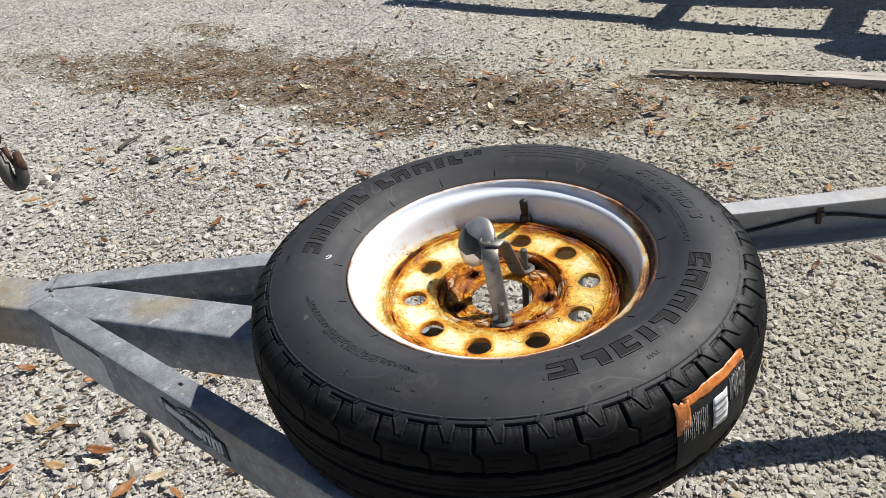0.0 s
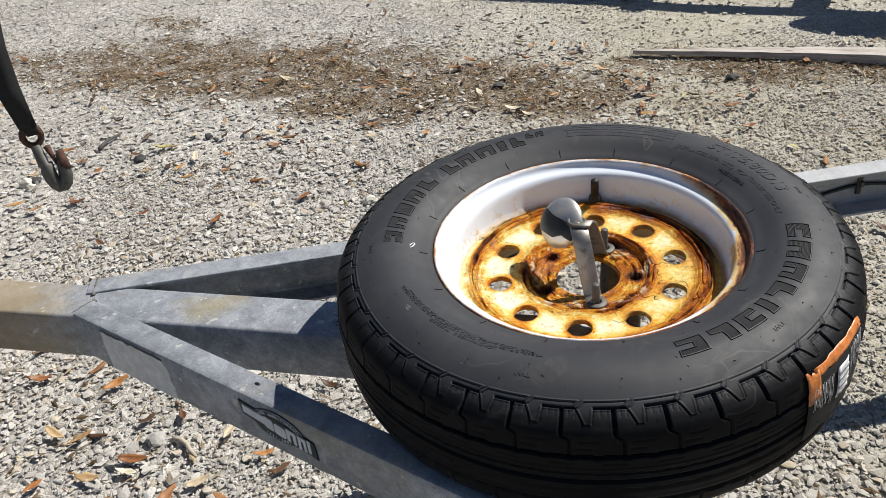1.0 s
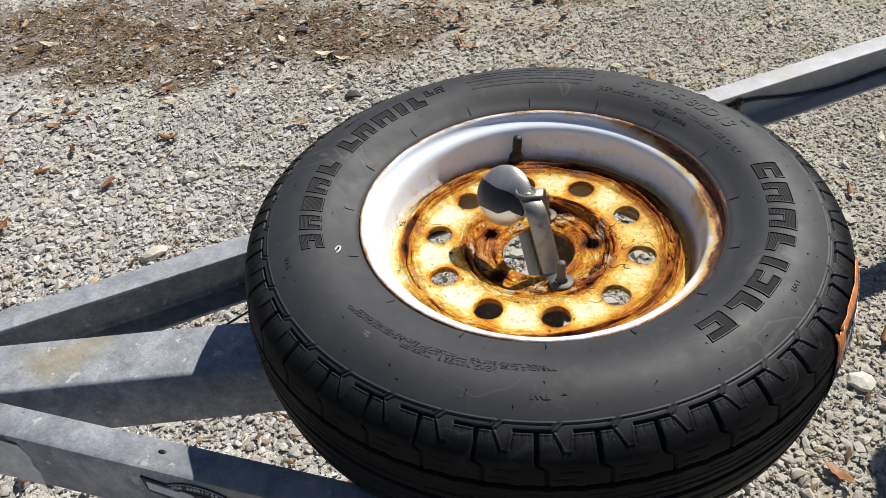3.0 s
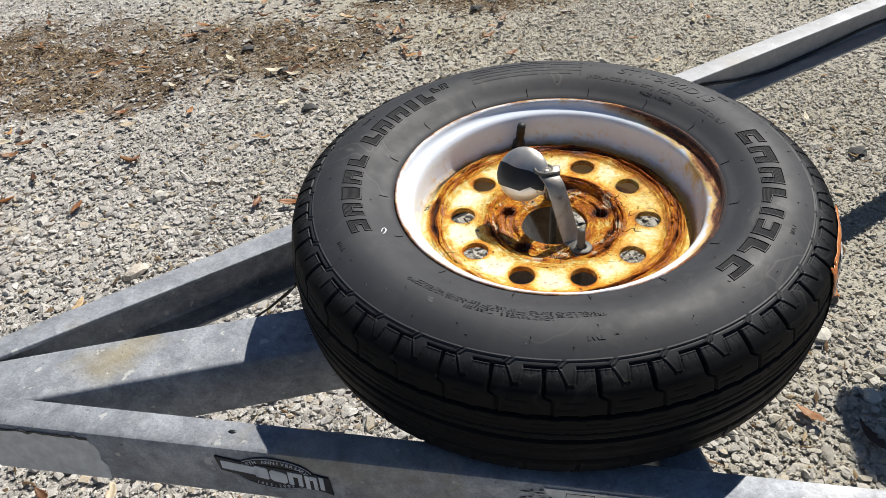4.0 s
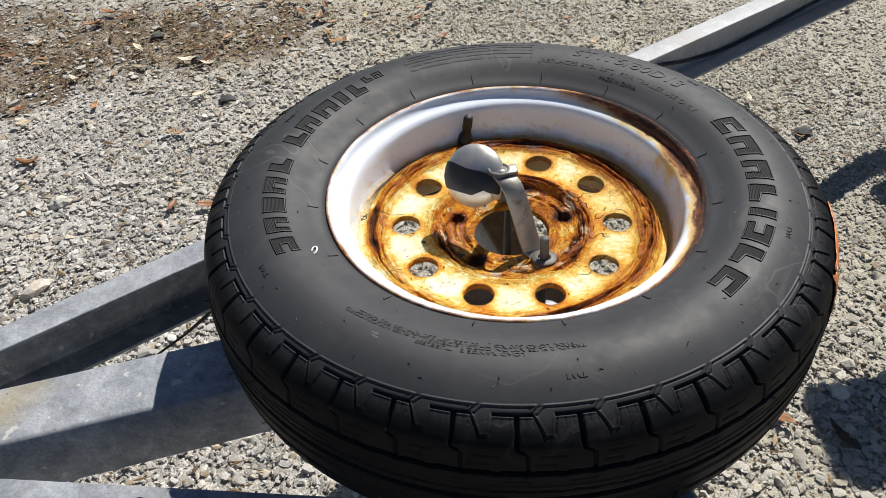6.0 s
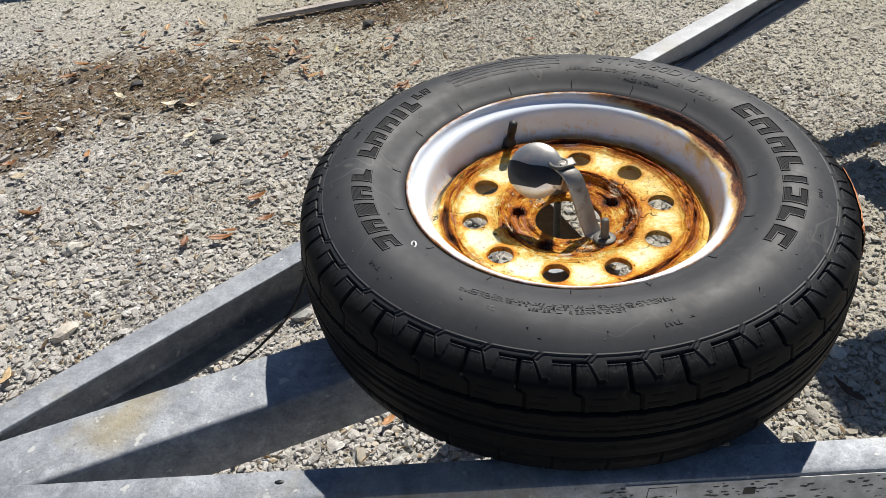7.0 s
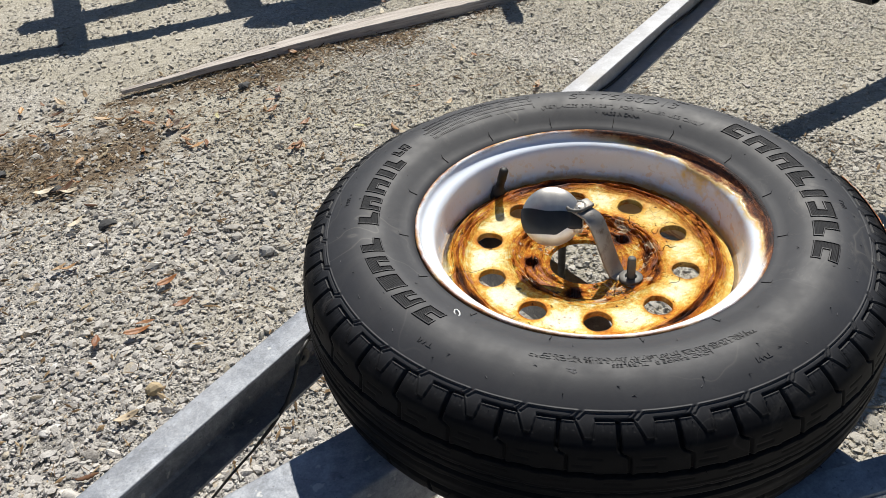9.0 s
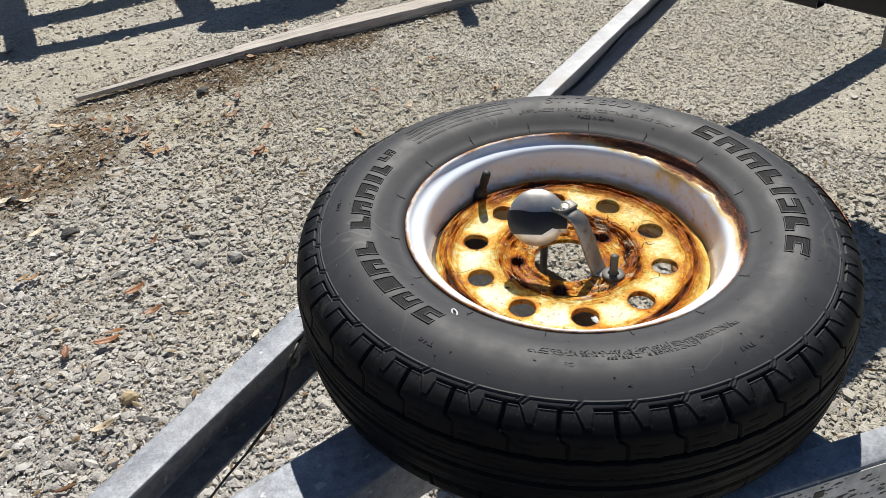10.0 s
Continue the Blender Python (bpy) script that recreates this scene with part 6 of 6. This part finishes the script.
def spare_wheel():
    w = tagged(new("spare_wheel"), "spare wheel with black tyre and rusted white rim lying flat", "wheel")
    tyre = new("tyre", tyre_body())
    tyre.parent = w
    tagged(tyre, "black moulded rubber trailer tyre")
    side_marks(tyre)
    vent_ribs(tyre)
    side_text(tyre, "ST175/80D13", 0.0215, 0.2275, 34.5, 0.134, "size_marking", 0.0003, RUBBER, 0.15)
    side_text(tyre, "(REPLACES B78-13ST)  FOR TRAILER USE ONLY", 0.0078, 0.2100, 44.0, 0.197, "use_marking", 0.0001, RUBBER)
    side_text(tyre, "MADE IN CHINA", 0.0062, 0.2020, 24.0, 0.046, "origin_marking", 0.0004, RUBBER)
    for a in (-115.2, -56.0, 3.5, 63.0, 122.0, 177.8):
        side_text(tyre, "TWI", 0.0062, 0.2490, a, 0.0150, "wear_marking", 0.0002, RUBBER)
    side_bars(tyre, 5, 0.2440, 0.0068, 84.0, 46.0, 2)
    side_text(tyre, "LOAD RANGE B   TUBELESS", 0.0050, 0.2292, -125.4, 0.084, "load_marking", 0.0002, RUBBER)
    side_text(tyre, "TREAD: 2 PLIES NYLON CORD / SIDEWALL: 2 PLIES NYLON CORD", 0.0050, 0.2246, -113.6, 0.196, "ply_marking", 0.0002, RUBBER)
    side_text(tyre, "MAX. LOAD 500 KG [1100 LBS] AT 350 KPA [50 PSI] COLD", 0.0050, 0.2200, -115.8, 0.173, "pressure_marking", 0.0002, RUBBER)
    tagged(part("mould_hairs", mould_hairs(), RUBBER, tyre), kind="stuff")
    mark = part("chalk_mark", tube([(0.0048 * math.cos(a), 0.0022 * math.sin(a), 0) for a in (k * 0.5236 for k in range(13))], 0.0009, 5, False), CHALK, tyre, "small white painted oval")
    mark.matrix_basis = pose(-0.2025, 0.0185, side_z(0.203) + 0.0006, 0, 0, 50)
    scuff = plain("pale_scuff", (0.10, 0.10, 0.105), 0.8, 0, 0.6, 400)
    rng = random.Random(31)
    size = 0.0060
    for _ in range(2):
        c, rr = radians(-153.0 + rng.uniform(-1.2, 1.2)), 0.2385 + rng.uniform(-0.003, 0.003)
        sweep = [rng.uniform(0.35, 1.0) for _ in range(9)]
        rim_pts = [(rr + 0.35 * size * sweep[k] * math.sin(k * 0.698), c + size * sweep[k] * math.cos(k * 0.698) / rr) for k in range(9)]
        vs = [(q * math.cos(g), q * math.sin(g), side_z(q) + 0.00025) for q, g in rim_pts] + [(rr * math.cos(c), rr * math.sin(c), side_z(rr) + 0.0004)]
        part("scuff", (vs, [], [(k, (k + 1) % 9, 9) for k in range(9)]), scuff, tyre, "pale rubbed scuff")
    tyre_sticker(tyre)
    # rim: outer lip, bead seat, well and the back half
    rim = [(0.1765, 0.0400), (0.1800, 0.0425), (0.1813, 0.0462), (0.1815, 0.0490), (0.1806, 0.0507), (0.1788, 0.0508), (0.1770, 0.0492), (0.1762, 0.0470), (0.1755, 0.0450), (0.1742, 0.0430),
           (0.1722, 0.0415), (0.1696, 0.0405), (0.1668, 0.0397), (0.1645, 0.0385), (0.1625, 0.0363), (0.1611, 0.0330), (0.1601, 0.0272), (0.1590, 0.0180), (0.1578, 0.0100), (0.1562, 0.0040), (0.1535, -0.0030), (0.1510, -0.0100),
           (0.1500, -0.0330), (0.1560, -0.0480), (0.1650, -0.0620), (0.1720, -0.0720), (0.1800, -0.0780), (0.1845, -0.0830)]
    v, e, f = lathe(rim, 240)
    v = [Vector(p) for p in v]
    v = [tuple(p + Vector((p.x, p.y, 0)).normalized() * 0.0003 * noise.noise(p * 40)) for p in v]
    part("rim", (v, e, f), RIM, w, "white painted steel rim with a rusted lip").matrix_basis = Matrix.Translation((0.0018, -0.0019, 0))
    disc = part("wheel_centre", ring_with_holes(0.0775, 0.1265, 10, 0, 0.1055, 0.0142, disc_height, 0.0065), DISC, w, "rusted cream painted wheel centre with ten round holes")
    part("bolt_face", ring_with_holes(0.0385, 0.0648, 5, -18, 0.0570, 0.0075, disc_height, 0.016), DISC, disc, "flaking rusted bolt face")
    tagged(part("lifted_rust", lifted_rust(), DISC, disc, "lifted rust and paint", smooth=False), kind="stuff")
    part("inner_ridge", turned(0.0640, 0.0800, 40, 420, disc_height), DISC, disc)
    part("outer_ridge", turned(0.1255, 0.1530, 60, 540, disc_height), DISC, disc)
    def bore(r, a):
        return disc_height(0.0385, a) - (0.0388 - r) * 1.8
    part("centre_bore", turned(0.0366, 0.0388, 4, 160, bore), DISC, disc)
    # valve
    d = Vector((math.cos(radians(72.5)), math.sin(radians(72.5)), 0))
    base = d * 0.1465 + Vector((0, 0, 0.010))
    tip = Vector((0.0418, 0.1297, 0.5783)) - WHEEL - Vector((0, 0, 0.006))
    ax = (tip - base)
    stem = [base - ax * 0.35, base + ax * 0.05, base + ax * 0.12, base + ax * 0.50, base + ax * 0.52, base + ax * 0.96, base + ax * 1.02]
    part("valve", tube(stem, [0.0085, 0.0080, 0.0055, 0.0046, 0.0054, 0.0052, 0.0036], 14), BLACK_RUBBER, w, "black rubber valve with its cap")
    w.matrix_basis = Matrix.Translation(WHEEL) @ WHEEL_TURN
    return w


# ---- lock bracket and padlock ----
def lock_bracket():
    b = tagged(new("lock_bracket"), "bent zinc steel locking strap over two wheel studs", "bracket")
    near, far = Vector((-0.003, -0.056, 0.5205)), Vector((0.033, 0.046, 0.5225))
    across = AU
    n_foot = [near + Vector((-0.004, -0.014, 0)), near + Vector((0, 0.004, 0)), near + Vector((0.0, 0.016, 0.0015)), Vector((-0.005, -0.034, 0.535)), Vector((-0.0095, -0.0235, 0.568)), Vector((-0.0115, -0.0175, 0.583)),
              Vector((-0.0120, -0.0120, 0.5895)), Vector((-0.0115, -0.0020, 0.5925)), Vector((-0.0095, 0.0080, 0.5925))]
    part("near_leg", bevelled(ribbon(n_foot, across, 0.0205, 0.0036), 0.0008, 1), STEEL, b)
    f_leg = [Vector((-0.0090, -0.0060, 0.5955)), Vector((-0.002, 0.006, 0.5950)), Vector((0.004, 0.0130, 0.588)), Vector((0.0135, 0.0230, 0.560)), Vector((0.0225, 0.0330, 0.532)), Vector((0.0265, 0.0375, 0.5245)), far + Vector((0.0, 0.0, 0.001)), far + Vector((0.006, 0.012, 0.001))]
    part("far_leg", bevelled(ribbon(f_leg, across, 0.0180, 0.0036), 0.0008, 1), STEEL, b)
    for p, h in ((near, 0.029), (far, 0.032)):
        st = tube([p + Vector((0, 0, -0.085)), p + Vector((0, 0, 0.004)), p + Vector((-0.001, 0, h - 0.0012)), p + Vector((-0.001, 0, h))], [0.0044, 0.0044, 0.0044, 0.0036], 16)
        part("stud", st, HOOK_STEEL, b, "bare threaded wheel stud")
    nut = lathe([(0.0062, -0.001), (0.0125, -0.001), (0.0125, 0.0022), (0.0118, 0.0030), (0.0062, 0.0030)], 20)
    for p in (near, far):
        part("washer", nut, HOOK_STEEL, b).matrix_basis = Matrix.Translation(p + Vector((0, 0, 0.002)))
    # staple ring that the lock passes through
    ring = [Vector((-0.0125, 0.006, 0.5935)) + 0.0095 * (math.cos(a) * AU + math.sin(a) * AS) + Vector((0, 0, 0.002)) for a in (k * 0.3927 for k in range(17))]
    part("hasp_ring", tube(ring, 0.0021, 8, False), HOOK_STEEL, b)
    return b


def lens_height(r, radius, half):
    """Height of the domed face of the lock at radius r."""
    q = min(1.0, r / radius)
    return half * (1 - q ** 2.4) ** 0.62


def padlock():
    p = tagged(new("disc_padlock"), "round stainless disc padlock with a black middle band on the strap", "padlock")
    radius, half = 0.0308, 0.0125
    prof = [(radius * math.sin(a), lens_height(radius * math.sin(a), radius, half)) for a in (math.pi / 2 * k / 16 for k in range(17))]
    prof += [(r, -z) for r, z in prof[::-1][1:]]
    part("body", lathe(prof, 72), CHROME, p, "worn stainless disc case")
    # a dark band laid over the face and round the rim
    cols, rows = 34, 14
    verts, faces = [], []
    for layer in (0.0009, -0.0012):
        for i in range(cols + 1):
            u = i / cols
            x = -radius + (radius + 0.0200) * u
            top = 0.0068 - 0.0022 * u ** 3 + 0.0008 * math.sin(9 * u)
            low = -0.0178 if u < 0.72 else -0.0178 + 0.0100 * (u - 0.72) / 0.28
            for k in range(rows + 1):
                y = low + (top - low) * k / rows
                r = math.hypot(x, y)
                if r > radius:
                    x2, y2, z = x * radius / r, y * radius / r, 0.0
                else:
                    x2, y2, z = x, y, lens_height(r, radius, half)
                swell = 1 + layer / radius
                verts.append((x2 * swell, y2 * swell, z + layer))
    n = (cols + 1) * (rows + 1)
    for i in range(cols):
        for k in range(rows):
            a = i * (rows + 1) + k
            b = a + rows + 1
            faces += [(a, b, b + 1, a + 1), (n + a, n + a + 1, n + b + 1, n + b)]
    edge = [i * (rows + 1) for i in range(cols + 1)] + [cols * (rows + 1) + k for k in range(1, rows + 1)] + [i * (rows + 1) + rows for i in range(cols - 1, -1, -1)] + [k for k in range(rows - 1, 0, -1)]
    for a, b in zip(edge, edge[1:] + edge[:1]):
        faces.append((a, n + a, n + b, b))
    bm = bmesh.new()
    vs = [bm.verts.new(q) for q in verts]
    for f in faces:
        bm.faces.new([vs[j] for j in f])
    bmesh.ops.remove_doubles(bm, verts=bm.verts[:], dist=1e-5)
    bmesh.ops.recalc_face_normals(bm, faces=bm.faces)
    sharp(part("band", bm, BAND_BLACK, p, "black band across the lock"), 50)
    # dark mouth in the rim and the thick shackle pin that stands in it
    part("mouth", bevelled(box(0.0235, -0.0030, 0.0030, 0.0170, 0.0180, 0.0150), 0.003), BLACK_RUBBER, p, "dark shackle mouth")
    part("shackle", tube([(0.0270, -0.0150, 0.0040), (0.0285, -0.0060, 0.0050), (0.0290, 0.0040, 0.0050), (0.0275, 0.0120, 0.0040)], 0.0046, 14), CHROME, p, "thick steel shackle")
    face = Vector((-0.745, -0.395, 0.537)).normalized()
    right = Vector((0.468, -0.884, 0.0)).normalized()
    m = Matrix((right, face.cross(right), face)).transposed().to_4x4()
    p.matrix_basis = Matrix.Translation((-0.0252, 0.0272, 0.5827)) @ m
    return p


# ---- strap with hook ----
def strap_hook():
    s = tagged(new("winch_strap"), "hanging black webbing strap with a rusty steel snap hook", "strap")
    end = Vector((-0.672, 0.218, 0.700))
    top = Vector((-0.676, 0.222, 0.950))
    across = Vector((0.93, 0.36, 0.0))
    pts = [top + (end - top) * t + Vector((0.004 * math.sin(7 * t), 0.003 * math.sin(5 * t), 0)) for t in (0, 0.2, 0.4, 0.6, 0.8, 1.0)]
    part("webbing", ribbon(pts + [pts[-1] + (end - top).normalized() * 0.012], across, [0.030, 0.030, 0.029, 0.026, 0.023, 0.018, 0.012], 0.004), WEBBING, s)
    part("folded_end", ribbon([pts[2] + Vector((0, -0.006, 0)), pts[3] + Vector((0, -0.007, 0)), pts[4] + Vector((0, -0.006, 0)), pts[5] + Vector((0, -0.004, 0))], across, [0.032, 0.030, 0.027, 0.021], 0.004), WEBBING, s)
    dwn = (end - top).normalized()
    tip = Vector((-0.680, 0.216, 0.604))
    side = Vector((0.93, 0.36, 0.0)).normalized()
    side = (side - dwn * side.dot(dwn)).normalized()
    L = (tip - end).length
    eye = [end + side * 0.011 * math.cos(a) + dwn * (0.014 + 0.013 * math.sin(a)) for a in (k * 0.5236 for k in range(13))]
    part("eye", tube(eye, 0.0042, 8, False), RUST, s, "rusty hook eye")
    hp = [end + dwn * 0.026, end + dwn * 0.055 + side * 0.001, end + dwn * (L - 0.040) + side * 0.004]
    c = end + dwn * (L - 0.030) + side * 0.0130
    for a in (180, 205, 230, 255, 280, 305, 330, 355, 375):
        hp.append(c + side * 0.0100 * math.cos(radians(a)) - dwn * 0.024 * math.sin(radians(a)))
    hp.append(hp[-1] - dwn * 0.018 + side * 0.001)
    part("hook", tube(hp, [0.0065, 0.0072, 0.0085] + [0.0092] * 7 + [0.0085, 0.0070, 0.0040], 12), HOOK_STEEL, s, "dull grey steel hook")
    lk = [end + dwn * 0.032 + side * 0.012, end + dwn * 0.050 + side * 0.015, end + dwn * 0.066 + side * 0.017, hp[-1]]
    part("latch", tube(lk, [0.0045, 0.0026, 0.0018, 0.0018], 7), RUST, s, "rusty spring latch")
    part("tip_rust", tube([hp[-3] + side * 0.001, hp[-2] + side * 0.0012, hp[-1] + side * 0.001], [0.0080, 0.0078, 0.0048], 10), RUST, s, "brown rusted point")
    return s


def boat_bow():
    """The bow of the boat from which the strap hangs."""
    t = tagged(new("boat"), "white boat hull with a red stem standing on a prop", "boat")
    stem = Vector((-0.665, 0.250, 0.90))
    d = Vector((-0.93, 0.36, 0)).normalized()
    s = Vector((-d.y, d.x, 0))
    bm = bmesh.new()
    rows = []
    for i in range(13):
        u = i / 12
        w = 0.03 + 0.62 * u ** 0.75
        keel = 0.0 - 0.10 * u
        row = []
        for k in range(-6, 7):
            q = k / 6
            row.append(bm.verts.new(stem + d * (2.4 * u - 0.05 * (1 - abs(q)) * (1 - u)) + s * (w * q) + Vector((0, 0, keel + 0.45 * abs(q) ** 1.6 + 0.02))))
        rows.append(row)
    for a, b in zip(rows, rows[1:]):
        for k in range(12):
            bm.faces.new((a[k], a[k + 1], b[k + 1], b[k]))
    bm.faces.new(rows[0])
    bm.faces.new(rows[-1][::-1])
    for a, b in zip(rows, rows[1:]):
        bm.faces.new((a[0], b[0], b[-1], a[-1]))
    bmesh.ops.recalc_face_normals(bm, faces=bm.faces)
    part("hull", bm, plain("white_gelcoat", (0.74, 0.75, 0.76), 0.3, 0, 0.04, 6), t)
    part("stem_band", tube([stem + Vector((0.035, -0.012, 0.32)), stem + Vector((0.030, -0.010, 0.12)), stem + Vector((0.020, -0.005, 0.02)), stem + d * 0.12 + Vector((0, 0, 0.0))], [0.030, 0.032, 0.030, 0.02], 14), RED, t, "red painted stem")
    p = stem + d * 1.9
    part("prop", tube([(p.x, p.y, 0), (p.x, p.y, p.z - 0.02)], 0.03, 12), GALV, t, "galvanised steel prop")
    return t


def tree_line():
    """An unseen dark belt of trees, added to block the low sky round the yard."""
    rng = np.random.default_rng(3)
    seg, rows = 180, 9
    v, f = [], []
    for i in range(seg):
        a = 2 * math.pi * i / seg
        near = 0.5 + 0.5 * math.cos(a - radians(215))
        top = 4.6 - 1.2 * near + 1.6 * noise.noise(Vector((3 * math.cos(a), 3 * math.sin(a), 0))) + rng.uniform(-0.6, 0.6)
        for k in range(rows):
            t = k / (rows - 1)
            r = 20 + 4.0 * near + 1.2 * noise.noise(Vector((9 * math.cos(a), 9 * math.sin(a), 3 * t))) + rng.uniform(-0.5, 0.5) + 2.0 * t * t
            v.append((0.5 + r * math.cos(a), 1.4 + r * math.sin(a), top * t - 0.02))
    for i in range(seg):
        j = (i + 1) % seg
        for k in range(rows - 1):
            f.append((i * rows + k, j * rows + k, j * rows + k + 1, i * rows + k + 1))
    return tagged(part("backdrop", (v, [], f), FOLIAGE), "unseen dark green belt of trees blocking the low sky", "trees", kind="structure")


# ---- unseen neighbouring trailer, set out to cast the shadows on the yard ----
def neighbour():
    n = tagged(new("parked_trailer"), "unseen second galvanised trailer frame casting shadows beyond the plank", "trailer")
    h = 0.62
    off = SUN * (h / SUN.z)

    # from a place in the shadow to the piece that throws it
    def cast(x, y):
        return (x + off.x, y + off.y)
    part("near_rail", beam(cast(-0.35, 3.13), cast(2.95, 1.36), 0.062, 0.07, h), GALV, n)
    part("far_rail", beam(cast(0.80, 2.86), cast(3.10, 1.95), 0.115, 0.10, h), GALV, n)
    part("post", beam(cast(0.76, 2.45), cast(1.22, 3.25), 0.085, 0.06, h - 0.01), GALV, n)
    part("post", beam(cast(1.40, 2.25), cast(1.55, 2.50), 0.110, 0.06, h - 0.01), GALV, n)
    bm = bmesh.new()
    bmesh.ops.create_cone(bm, cap_ends=True, segments=32, radius1=0.19, radius2=0.19, depth=0.10)
    q = cast(1.57, 1.99)
    part("fender", bevelled(bm, 0.02), BLACK_PAINT, n).matrix_basis = Matrix.Translation((q[0], q[1], h)) @ Matrix.Rotation(-0.47, 4, "Z") @ Matrix.Diagonal((1.6, 0.62, 1, 1))
    q0, q1 = cast(1.745, 1.22), cast(2.2, 1.62)
    part("arm", beam(q0, q1, 0.055, 0.05, h - 0.02), GALV, n)
    for x, y in ((-0.2, 3.05), (2.85, 1.42), (3.0, 2.0)):
        q = cast(x, y)
        part("leg", tube([(q[0], q[1], 0), (q[0], q[1], h - 0.04)], 0.024, 12), GALV, n)
    return n


ground_sheet()
trailer()
spare_wheel()
lock_bracket()
padlock()
strap_hook()
boat_bow()
board()
single_stones()
twigs()
leaves()
leaf_litter()
gravel()
neighbour()
tree_line()
